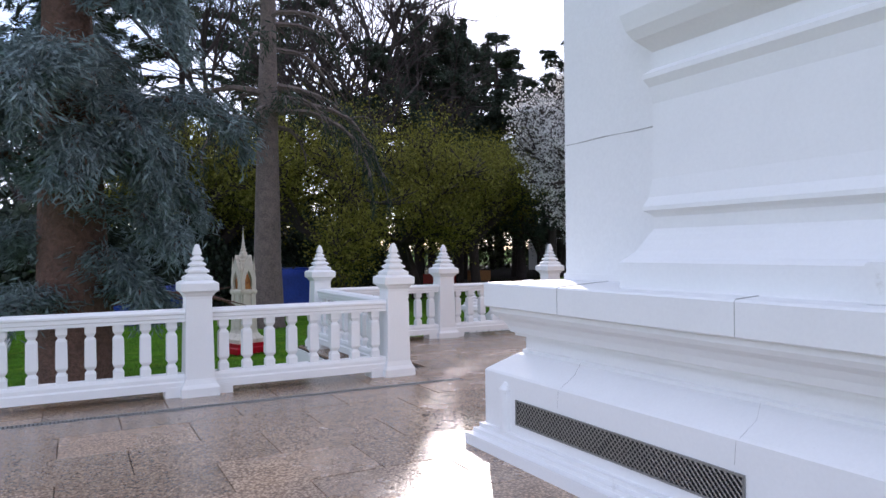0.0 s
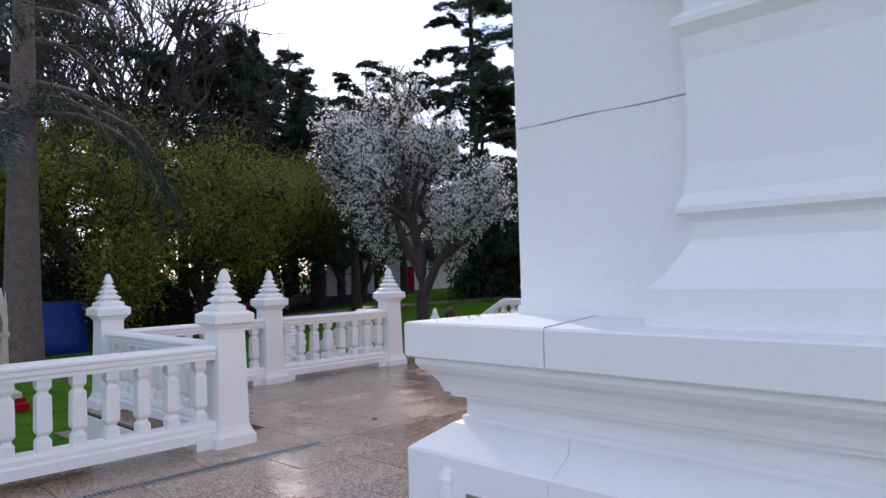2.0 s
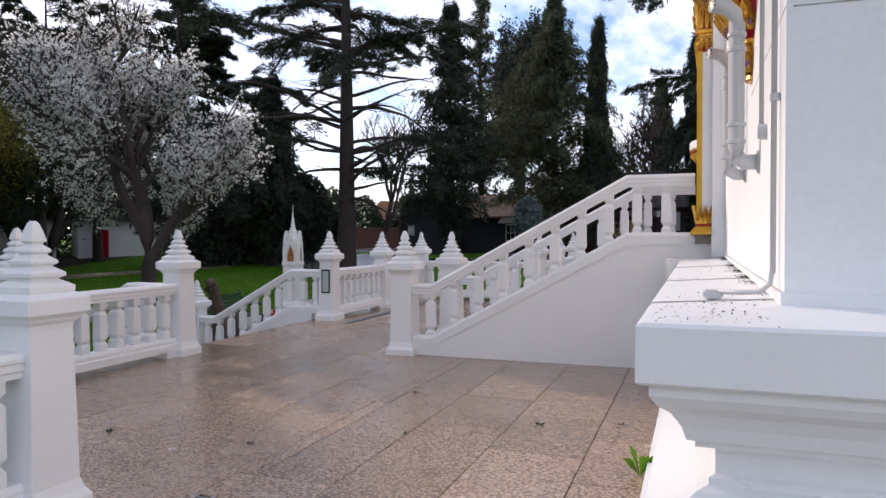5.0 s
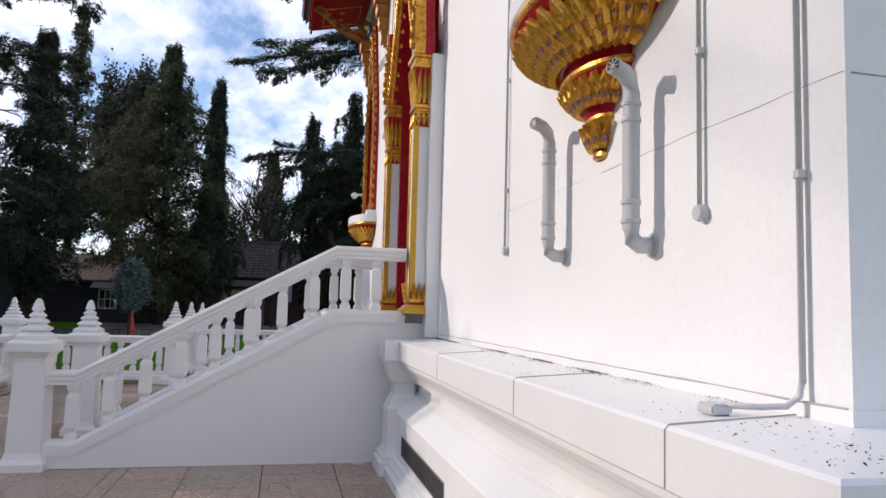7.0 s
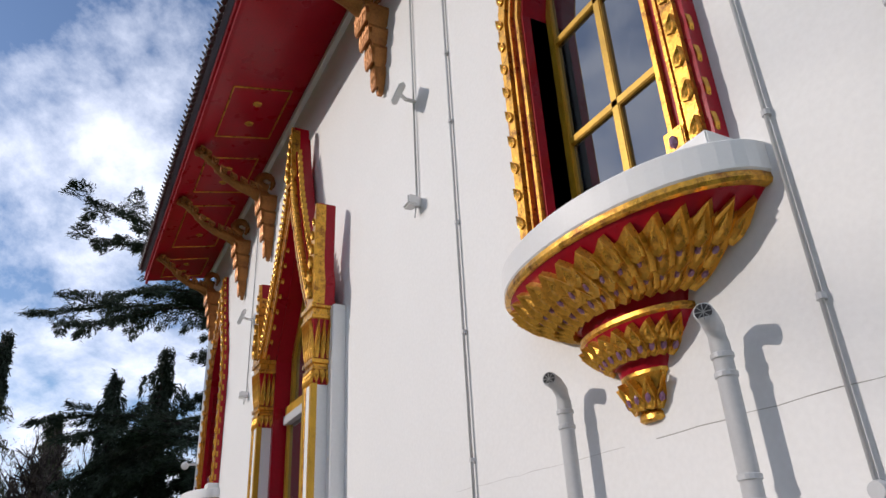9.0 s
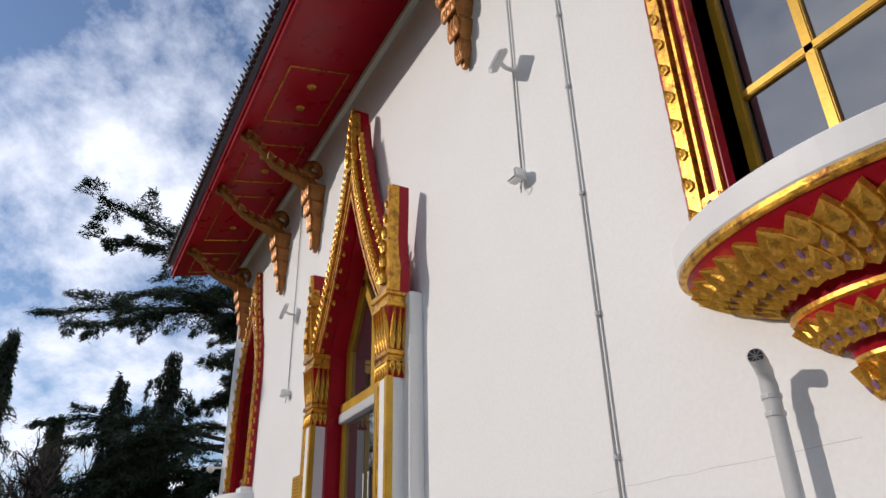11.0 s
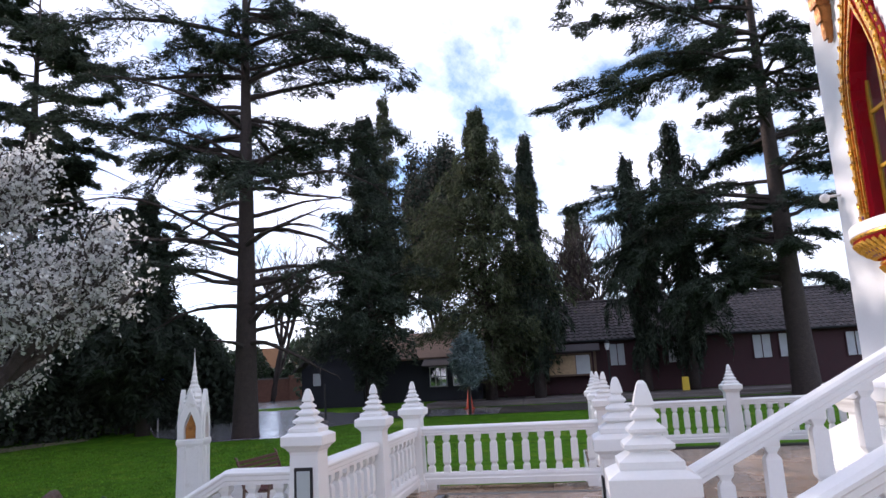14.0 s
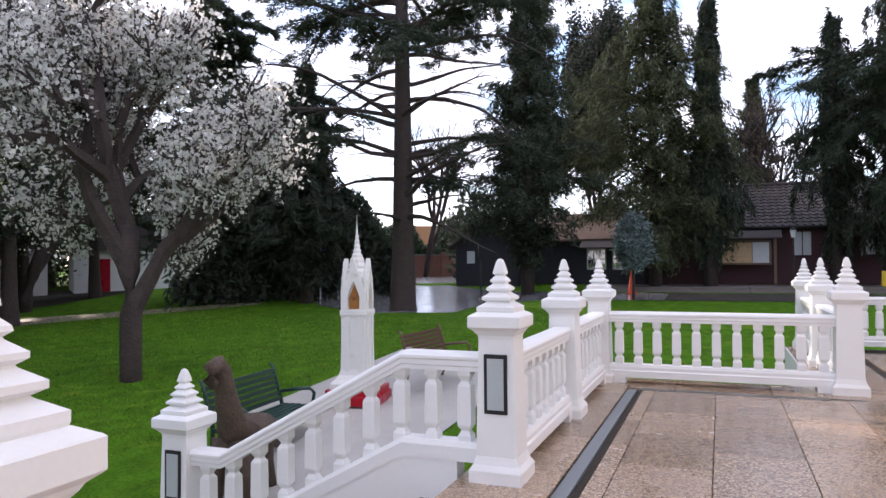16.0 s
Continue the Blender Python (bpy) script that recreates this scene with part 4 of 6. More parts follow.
def petal_row(parent, a, b, s0, z0, s1, z1, n, shift, beads=True, size=1.0):
    """A row of petals lying on a half-elliptic bowl between two rings, points upward and outward."""
    for i in range(n):
        th = math.pi * (i + 0.5 + shift) / n
        if not 0.03 < th < math.pi - 0.03:
            continue
        p0 = Vector((a * s0 * math.cos(th), b * s0 * math.sin(th), z0))
        p1 = Vector((a * s1 * math.cos(th), b * s1 * math.sin(th), z1))
        up = (p1 - p0)
        L = up.length
        up.normalize()
        nrm = Vector((math.cos(th) / a, math.sin(th) / b, 0)).normalized()
        out = (nrm - up * nrm.dot(up)).normalized()
        out = (out - Vector((0, 0, 0.001))).normalized()
        side = up.cross(out)
        side.normalize()
        m = Matrix((( -side.x, out.x, up.x), (-side.y, out.y, up.y), (-side.z, out.z, up.z))).to_4x4()
        arc = math.pi * math.hypot(a * s1 * math.sin(th), b * s1 * math.cos(th)) / n
        share("petal", PETAL, parent, Matrix.Translation(p0 + out * 0.004) @ m @ Matrix.Diagonal((arc / 0.15 * 1.12 * size, 1, L / 0.2, 1)))
        if beads:
            share("bead", EYE_BEAD, parent, Matrix.Translation(p0 + up * L * 0.36 + out * 0.034) @ m @ Matrix.Diagonal((1, 0.5, 1, 1)))


def ring_board(bm, outer, inner, y0, y1):
    """A board between two outlines of (x, z) with the same count, open at its foot."""
    for a, b in ((outer, inner),):
        f0 = [[bm.verts.new((x, y, z)) for x, z in line] for line in (a, b) for y in (y0, y1)]
        o0, o1, i0, i1 = f0
        for k in range(len(outer) - 1):
            bm.faces.new((o1[k], o1[k + 1], i1[k + 1], i1[k]))
            bm.faces.new((o0[k + 1], o0[k], i0[k], i0[k + 1]))
            bm.faces.new((o0[k], o0[k + 1], o1[k + 1], o1[k]))
            bm.faces.new((i0[k + 1], i0[k], i1[k], i1[k + 1]))
        for k in (0, -1):
            bm.faces.new((o0[k], o1[k], i1[k], i0[k]))
    bmesh.ops.recalc_face_normals(bm, faces=bm.faces)
    return bm


def mirrored(half):
    return [(-x, z) for x, z in half] + [(x, z) for x, z in half[::-1][1:]]


def blend(o, i, f):
    return [(a[0] + (b[0] - a[0]) * f, a[1] + (b[1] - a[1]) * f) for a, b in zip(o, i)]


def flames_along(parent, line, y, count, scale=1.0, tilt=0.55, skip=0.0):
    """Carved flames standing off an outline of (x, z), leaning upward."""
    pts = [Vector((x, z)) for x, z in line]
    seg = [(q - p).length for p, q in zip(pts, pts[1:])]
    total = sum(seg)
    for i in range(count):
        s = total * (i + 0.5) / count
        k = 0
        while s > seg[k] and k < len(seg) - 1:
            s -= seg[k]
            k += 1
        d = (pts[k + 1] - pts[k]).normalized()
        p = pts[k] + d * s
        if d.y < 0:
            d = -d
        nx = -1 if p.x < 0 else 1
        nrm = Vector((abs(d.y) * nx, -d.x * nx * (1 if d.y > 0 else -1)))
        if nrm.x * nx < 0:
            nrm = -nrm
        ang = math.atan2(nrm.x, nrm.y + tilt)
        share("flame", FLAME, parent, Matrix.Translation((p.x, y, p.y)) @ Matrix.Rotation(ang, 4, "Y") @ Matrix.Scale(scale, 4))


def temple_window(name, wx):
    own = thing(name, "pointed temple window with carved gold frame over a lotus corbel", "window", (wx, WY, 0), "temple windows", "structure")
    A, B = 0.83, 0.42
    part("window_sill", ellipse_stack(bmesh.new(), [(0.985, 3.075), (1.0, 3.085), (1.0, 3.205), (0.985, 3.215)], A, B), WHITE, own, "thick white rounded sill")
    part("rim", ellipse_stack(bmesh.new(), [(0.955, 3.03), (0.985, 3.035), (0.995, 3.05), (0.99, 3.075)], A, B), GOLD, own, "gold rim")
    bowl = part("corbel", ellipse_stack(bmesh.new(), [(0.40, 2.79), (0.44, 2.795), (0.60, 2.85), (0.78, 2.93), (0.945, 3.03)], A, B), RED, own, "red bowl under gold lotus petals")
    petal_row(bowl, A, B, 0.70, 2.892, 0.90, 3.002, 17, 0.0, False)
    petal_row(bowl, A, B, 0.57, 2.838, 0.83, 2.965, 17, 0.5)
    petal_row(bowl, A, B, 0.43, 2.792, 0.70, 2.905, 17, 0.0)
    part("red_ring", ellipse_stack(bmesh.new(), [(0.37, 2.735), (0.395, 2.79)], A, B), RED, own)
    part("rim", ellipse_stack(bmesh.new(), [(0.395, 2.705), (0.42, 2.715), (0.415, 2.735)], A, B), GOLD, own)
    low = part("lower_corbel", ellipse_stack(bmesh.new(), [(0.19, 2.565), (0.23, 2.58), (0.32, 2.64), (0.395, 2.705)], A, B), RED, own, "small red bowl under gold petals")
    petal_row(low, A, B, 0.28, 2.615, 0.38, 2.695, 11, 0.5, False)
    petal_row(low, A, B, 0.205, 2.57, 0.32, 2.665, 11, 0.0)
    part("red_ring", ellipse_stack(bmesh.new(), [(0.165, 2.52), (0.19, 2.565)], A, B), RED, own)
    tip = part("pendant", ellipse_stack(bmesh.new(), [(0.065, 2.315), (0.085, 2.325), (0.08, 2.345), (0.068, 2.36), (0.105, 2.42), (0.15, 2.495), (0.165, 2.505), (0.165, 2.522)], A, B), GOLD, own, "carved gold pendant tip")
    petal_row(tip, A, B, 0.075, 2.365, 0.15, 2.49, 5, 0.0, True, 0.9)
    inner = mirrored([(0.45, 3.24), (0.45, 4.95), (0.37, 5.32), (0.22, 5.66), (0.0, 5.98)])
    outer = mirrored([(0.66, 3.24), (0.66, 5.00), (0.56, 5.50), (0.30, 6.05), (0.0, 6.95)])
    part("frame", ring_board(bmesh.new(), outer, inner, -0.36, 0.06), RED, own, "deep red pointed frame")
    part("gold_bead", ring_board(bmesh.new(), blend(outer, inner, 0.78), blend(outer, inner, 0.90), 0.06, 0.085), GOLD, own)
    part("gold_bead", ring_board(bmesh.new(), blend(outer, inner, 0.46), blend(outer, inner, 0.54), 0.06, 0.09), GOLD, own)
    part("gold_band", ring_board(bmesh.new(), outer, blend(outer, inner, 0.34), 0.062, 0.105), GOLD, own, "carved gold band")
    edge = part("crocket_edge", ring_board(bmesh.new(), [(x * 1.05, z + (0.04 if z > 6 else 0)) for x, z in outer], outer, 0.0, 0.08), RED, own)
    flames_along(edge, outer, 0.05, 44, 0.75, 2.6)
    flames_along(edge, blend(outer, inner, 0.2), 0.10, 40, 0.7, 2.5)
    for sx in (-1, 1):
        part("jamb_block", box(bmesh.new(), sx * 0.56 - 0.15, sx * 0.56 + 0.15, 0.0, 0.16, 3.215, 3.30, 0.006), WHITE, own)
        foot = part("jamb_foot", box(bmesh.new(), sx * 0.52 - 0.055, sx * 0.52 + 0.055, 0.06, 0.12, 3.30, 3.43, 0.006), GOLD, own, "square gold rosette block")
        share("bead", EYE_BEAD, foot, Matrix.Translation((sx * 0.52, 0.122, 3.365)) @ Matrix.Scale(1.6, 4))
    # sash
    for x0, x1, z0, z1 in ((-0.45, -0.39, 3.24, 5.2), (0.39, 0.45, 3.24, 5.2), (-0.028, 0.028, 3.24, 5.95), (-0.39, 0.39, 3.24, 3.30), (-0.39, 0.39, 3.98, 4.03), (-0.39, 0.39, 4.72, 4.77)):
        part("sash_bar", box(bmesh.new(), x0, x1, -0.17, -0.12, z0, z1, 0.006), YELLOW, own, "yellow gold glazing bar")
    pane = part("pane", box(bmesh.new(), -0.44, 0.44, -0.155, -0.145, 3.24, 5.98), GLASS, own, "dark reflecting glass")
    return own


temple_window("window_1", WIN_X[0])
temple_window("window_2", WIN_X[1])


def door_pilaster(own, sx):
    """A white shaft with gilt corners on a lotus foot, under a petalled capital, and a plain white pier beside it."""
    W, D = 0.125, 0.27
    out = 1 if sx > 0 else -1
    p = part("pilaster", box(bmesh.new(), sx - W, sx + W, 0.0, D, 1.72, 3.45), WALL, own, "white shaft with gold edges")
    for side in (-1, 1):
        ex = sx + side * W
        part("gold_edge", box(bmesh.new(), min(ex, ex - side * 0.05), max(ex, ex - side * 0.05), D - 0.002, D + 0.014, 1.72, 3.45, 0.004), YELLOW, p)
        part("gold_edge", box(bmesh.new(), min(ex, ex + side * 0.012), max(ex, ex + side * 0.012), D - 0.04, D + 0.014, 1.72, 3.45, 0.003), YELLOW, p)
        part("gold_bead", tube(bmesh.new(), [(ex - side * 0.058, D + 0.004, 1.72), (ex - side * 0.058, D + 0.004, 3.45)], [0.007, 0.007], 6), GOLD, p)
    x0, x1 = sorted((sx + out * (W - 0.02), sx + out * (W + 0.12)))
    part("pier", box(bmesh.new(), x0, x1, 0.0, 0.13, 1.26, 4.2, 0.008), WALL, own, "plain white pier")
    k = 1.22
    ring = lambda rows: [(r * k, z) for r, z in rows]
    foot = part("pilaster_foot", stack(bmesh.new(), ring([(0.175, 1.50), (0.175, 1.53), (0.165, 1.545), (0.14, 1.58), (0.13, 1.59)]), at=(sx, 0.13, 0)), YELLOW, own, "stepped gold foot")
    part("red_band", stack(bmesh.new(), ring([(0.126, 1.59), (0.126, 1.615)]), at=(sx, 0.13, 0)), RED, foot)
    part("collar", stack(bmesh.new(), ring([(0.134, 1.615), (0.134, 1.645), (0.112, 1.655), (0.108, 1.72)]), at=(sx, 0.13, 0)), GOLD, foot)
    cap = part("capital", stack(bmesh.new(), ring([(0.104, 3.44), (0.106, 3.55), (0.1, 3.58), (0.1, 3.67), (0.098, 3.70), (0.105, 3.80), (0.118, 3.98), (0.13, 4.06)]), at=(sx, 0.14, 0)), RED, own, "red core under carved gold lotus petals")
    part("collar", stack(bmesh.new(), ring([(0.11, 3.575), (0.118, 3.58), (0.118, 3.60), (0.106, 3.61), (0.106, 3.63), (0.124, 3.64), (0.124, 3.675), (0.11, 3.68)]), at=(sx, 0.14, 0)), GOLD, cap)
    part("abacus", stack(bmesh.new(), ring([(0.13, 4.06), (0.14, 4.07), (0.14, 4.10), (0.128, 4.11), (0.128, 4.165), (0.145, 4.175), (0.145, 4.22)]), at=(sx, 0.14, 0)), GOLD, cap, "carved gold top slab")
    for face in range(4):
        rot = Matrix.Translation((sx, 0.137, 0)) @ Matrix.Rotation(face * math.pi / 2, 4, "Z")
        for j in range(5):
            u = -0.106 + 0.053 * j
            share("petal", PETAL, cap, rot @ Matrix.Translation((u, 0.121, 3.69)) @ Matrix.Rotation(-0.09, 4, "X") @ Matrix.Diagonal((0.34, 0.9, 1.85, 1)))
            share("petal", PETAL, cap, rot @ Matrix.Translation((u, 0.128, 3.575)) @ Matrix.Rotation(math.pi, 4, "Y") @ Matrix.Diagonal((0.36, 0.8, 0.62, 1)))
            share("petal", PETAL, foot, rot @ Matrix.Translation((u, 0.138, 1.64)) @ Matrix.Rotation(-0.14, 4, "X") @ Matrix.Diagonal((0.36, 0.9, 0.85, 1)))


def horn(own, x, z0, z1, lean, y0, y1, name="horn"):
    """A curved horn-like finial: gold carved front on a red fin."""
    h = z1 - z0
    shape = [(-0.10, 0), (0.10, 0), (0.12, 0.18), (0.06, 0.34), (0.085, 0.5), (0.05, 0.75), (0.012, 1.0), (-0.012, 1.0), (-0.04, 0.75), (-0.05, 0.5), (-0.075, 0.34), (-0.12, 0.2)]
    fin = [(x + sx * 1.0 + lean * t * t, z0 + t * h) for sx, t in shape]
    p = part(name, prism(bmesh.new(), fin, y0, y1), RED, own, "red fin with a carved gold face")
    part("gold_face", prism(bmesh.new(), [(x + sx * 1.06 + lean * t * t, z0 + 0.005 + t * h * 0.985) for sx, t in shape], y1 - 0.07, y1 + 0.035), GOLD, p)
    for k in range(6):
        t = 0.08 + 0.14 * k
        share("flame", FLAME, p, Matrix.Translation((x + lean * t * t, y1 + 0.035, z0 + t * h)) @ Matrix.Scale(1.3 - 0.15 * k, 4))


def temple_door():
    own = thing("door_1", "glazed temple door in a tall gold and red gabled surround", "door", (CX, WY, 0), kind="structure")
    PX = 0.98
    for s in (-1, 1):
        door_pilaster(own, s * PX)
        horn(own, s * (PX + 0.08), 4.20, 5.3, s * 0.08, 0.10, 0.27)
        rail = [(1.10, 4.20), (0.84, 4.62), (0.52, 5.22), (0.27, 5.82), (0.07, 6.5), (0.0, 6.85)]
        low = [(0.84, 4.20), (0.60, 4.56), (0.34, 5.05), (0.14, 5.48), (0.0, 5.78), (0.0, 5.80)]
        o = [(s * x, z) for x, z in rail]
        i = [(s * x, z) for x, z in low]
        g = part("bargeboard", ring_board(bmesh.new(), o, i, 0.05, 0.24), RED, own, "red raking gable board")
        part("gold_band", ring_board(bmesh.new(), blend(o, i, 0.16), blend(o, i, 0.50), 0.24, 0.285), GOLD, g, "carved gold raking band")
        part("gold_bead", ring_board(bmesh.new(), blend(o, i, 0.66), blend(o, i, 0.76), 0.24, 0.265), GOLD, g)
        part("gold_bead", ring_board(bmesh.new(), blend(o, i, 0.90), i, 0.24, 0.26), GOLD, g)
        flames_along(g, o[:-1], 0.20, 24, 1.05, 0.9)
        flames_along(g, blend(o, i, 0.26)[:-1], 0.28, 30, 0.62, 2.0)
        flames_along(g, blend(o, i, 0.42)[:-1], 0.28, 30, 0.55, 2.0)
        flames_along(g, i[:-2], 0.20, 8, 1.2, -0.6)
    horn(own, 0.0, 6.1, 6.98, 0.0, 0.08, 0.26, "apex_finial")
    inner = mirrored([(0.79, 1.5), (0.79, 4.2), (0.56, 4.62), (0.28, 5.12), (0.0, 5.6)])
    outer = mirrored([(0.88, 1.5), (0.88, 4.2), (0.66, 4.7), (0.34, 5.25), (0.0, 5.85)])
    part("reveal", ring_board(bmesh.new(), outer, inner, -0.36, 0.12), RED, own, "deep red reveal")
    back = [(-0.76, 3.66), (-0.76, 4.25), (-0.70, 4.65), (-0.3, 5.14), (0, 5.62), (0.3, 5.14), (0.57, 4.65), (0.76, 4.25), (0.76, 3.66)]
    part("transom", box(bmesh.new(), -0.75, 0.75, -0.12, 0.0, 3.55, 3.66, 0.008), YELLOW, own, "yellow gold transom")
    part("door_track", box(bmesh.new(), -0.74, 0.74, -0.08, 0.02, 3.45, 3.55, 0.006), GREY, own, "grey metal door track")
    part("fanlight", prism(bmesh.new(), back, -0.095, -0.085), GLASS, own, "dark fanlight glass")
    for a, c in (((0.0, 3.66), (0.0, 4.45)), ((0.0, 4.45), (-0.33, 4.95)), ((0.0, 4.45), (0.33, 4.95)), ((-0.70, 3.66), (-0.70, 4.25)), ((0.70, 3.66), (0.70, 4.25)), ((-0.70, 4.25), (0.0, 5.5)), ((0.70, 4.25), (0.0, 5.5))):
        d = Vector((c[0] - a[0], c[1] - a[1])).normalized()
        n = Vector((-d.y, d.x)) * 0.045
        part("fanlight_bar", prism(bmesh.new(), [(a[0] + n.x, a[1] + n.y), (c[0] + n.x, c[1] + n.y), (c[0] - n.x, c[1] - n.y), (a[0] - n.x, a[1] - n.y)], -0.084, -0.05), YELLOW, own, "yellow gold tracery bar")
    for s in (-1, 1):
        leaf = part("door_leaf", box(bmesh.new(), s * 0.37 - 0.365, s * 0.37 + 0.365, -0.07, -0.05, 1.52, 3.45), GLASS, own, "frameless glass door leaf")
        part("handle", tube(bmesh.new(), [(s * 0.06, -0.01, 2.2), (s * 0.06, -0.01, 2.85)], [0.012, 0.012], 8), STEEL, leaf, "long steel pull handle")
        part("stile", box(bmesh.new(), s * 0.705 - 0.035, s * 0.705 + 0.035, -0.12, -0.02, 1.5, 3.55, 0.005), YELLOW, own, "yellow gold door post")
    part("curtain", box(bmesh.new(), -0.72, -0.25, -0.2, -0.185, 1.52, 3.45), YELLOW, own, "gold panel behind the glass")
    part("threshold", box(bmesh.new(), -0.80, 0.80, -0.33, 0.30, 1.47, 1.52, 0.006), LEDGE, own)
    return own


temple_door()

# ---- eaves ----
EAVE_X0, EAVE_X1, EAVE_Y, EAVE_Z = 1.6, 17.0, 5.32, 7.60
bm = bmesh.new()
a = [bm.verts.new(p) for p in ((EAVE_X0, WY, 7.86), (EAVE_X1, WY, 7.86), (EAVE_X1, EAVE_Y, EAVE_Z), (EAVE_X0, EAVE_Y, EAVE_Z))]
c = [bm.verts.new((v.co.x, v.co.y, v.co.z + 0.05)) for v in a]
for f in (a, c[::-1], (a[0], c[0], c[1], a[1]), (a[1], c[1], c[2], a[2]), (a[2], c[2], c[3], a[3]), (a[3], c[3], c[0], a[0])):
    bm.faces.new(f)
bmesh.ops.recalc_face_normals(bm, faces=bm.faces)
tagged(part("soffit", bm, RED), "glossy red boarded soffit under the eaves", "soffit", kind="structure")
bm = bmesh.new()
box(bm, EAVE_X0, EAVE_X1 + 0.04, EAVE_Y, EAVE_Y + 0.045, EAVE_Z - 0.06, EAVE_Z + 0.17, 0.006)
box(bm, EAVE_X0, EAVE_X1 + 0.06, EAVE_Y + 0.045, EAVE_Y + 0.075, EAVE_Z + 0.04, EAVE_Z + 0.2, 0.006)
tagged(part("fascia", bm, RED), "dark red fascia board", "fascia", kind="structure")
bm = bmesh.new()
box(bm, EAVE_X0, EAVE_X1 - 0.02, WY, WY + 0.07, 7.74, 7.84, 0.01)
tagged(part("cornice", bm, WHITE), "slim white cornice under the soffit", "trim", kind="structure")
bm = bmesh.new()
v0 = [(EAVE_X0, EAVE_Y + 0.15, EAVE_Z + 0.17), (EAVE_X1 + 0.1, EAVE_Y + 0.15, EAVE_Z + 0.17), (EAVE_X1 + 0.1, -2, EAVE_Z + 8.2), (EAVE_X0, -2, EAVE_Z + 8.2)]
lo = [bm.verts.new(p) for p in v0]
hi = [bm.verts.new((p[0], p[1], p[2] + 0.08)) for p in v0]
for f in (lo, hi[::-1], (lo[0], hi[0], hi[1], lo[1]), (lo[1], hi[1], hi[2], lo[2]), (lo[2], hi[2], hi[3], lo[3]), (lo[3], hi[3], hi[0], lo[0])):
    bm.faces.new(f)
bmesh.ops.recalc_face_normals(bm, faces=bm.faces)
TILE = material("brown_roof_tile", (0.07, 0.045, 0.04), 0.55, spread=0.3, scale=5, fine=40, bump=0.3)
roof = tagged(part("temple_roof", bm, TILE), "steep brown tiled temple roof", "roof", kind="structure")
b = bmesh.new()
stack(b, [(0.055, 0.0), (0.058, 0.02), (0.02, 0.05), (0.012, 0.12)], 6)
NOSE = bpy.data.meshes.new("tile_nose")
b.to_mesh(NOSE)
b.free()
NOSE.materials.append(TILE)
for i in range(int((EAVE_X1 - EAVE_X0) / 0.13)):
    share("tile", NOSE, roof, Matrix.Translation((EAVE_X0 + 0.07 + 0.13 * i, EAVE_Y + 0.16, EAVE_Z + 0.19)) @ Matrix.Rotation(-0.7, 4, "X"))
# gilded lines and rosettes on the soffit panels
own = thing("soffit_panel_lines", "thin gilded panel lines and rosettes painted on the soffit", "moulding", (0, 0, 0), kind="structure")


def on_soffit(y):
    return 7.86 + (EAVE_Z - 7.86) * (y - WY) / (EAVE_Y - WY) - 0.006


for x0, x1 in ((12.0, 13.1), (13.6, 15.3), (10.2, 11.4), (15.9, 16.8)):
    loop = [(x0, 4.35), (x1, 4.35), (x1, 5.1), (x0, 5.1), (x0, 4.35)]
    for p, q in zip(loop, loop[1:]):
        part("gilt_line", tube(bmesh.new(), [(p[0], p[1], on_soffit(p[1])), (q[0], q[1], on_soffit(q[1]))], [0.012, 0.012], 6), GOLD, own)
    for f in (0.3, 0.7):
        b = bmesh.new()
        bmesh.ops.create_icosphere(b, subdivisions=2, radius=0.06)
        for v in b.verts:
            v.co.z *= 0.25
            k = 1 + 0.25 * math.cos(6 * math.atan2(v.co.y, v.co.x))
            v.co.x, v.co.y = v.co.x * k, v.co.y * k
        part("rosette", b, GOLD, own).matrix_basis = pose(x0 + (x1 - x0) * f, 4.72, on_soffit(4.72))

BRONZE = material("aged_gold_carving", (0.38, 0.155, 0.04), 0.42, metal=0.5, spread=0.35, scale=8, fine=50, bump=0.4, dirt_or_sun=(0.16, 0.05, 0.02), dirt_or_sun_at=0.55)


LEAFB = petal_mesh("leaf", BRONZE, 0.1, 0.15, 0.035)


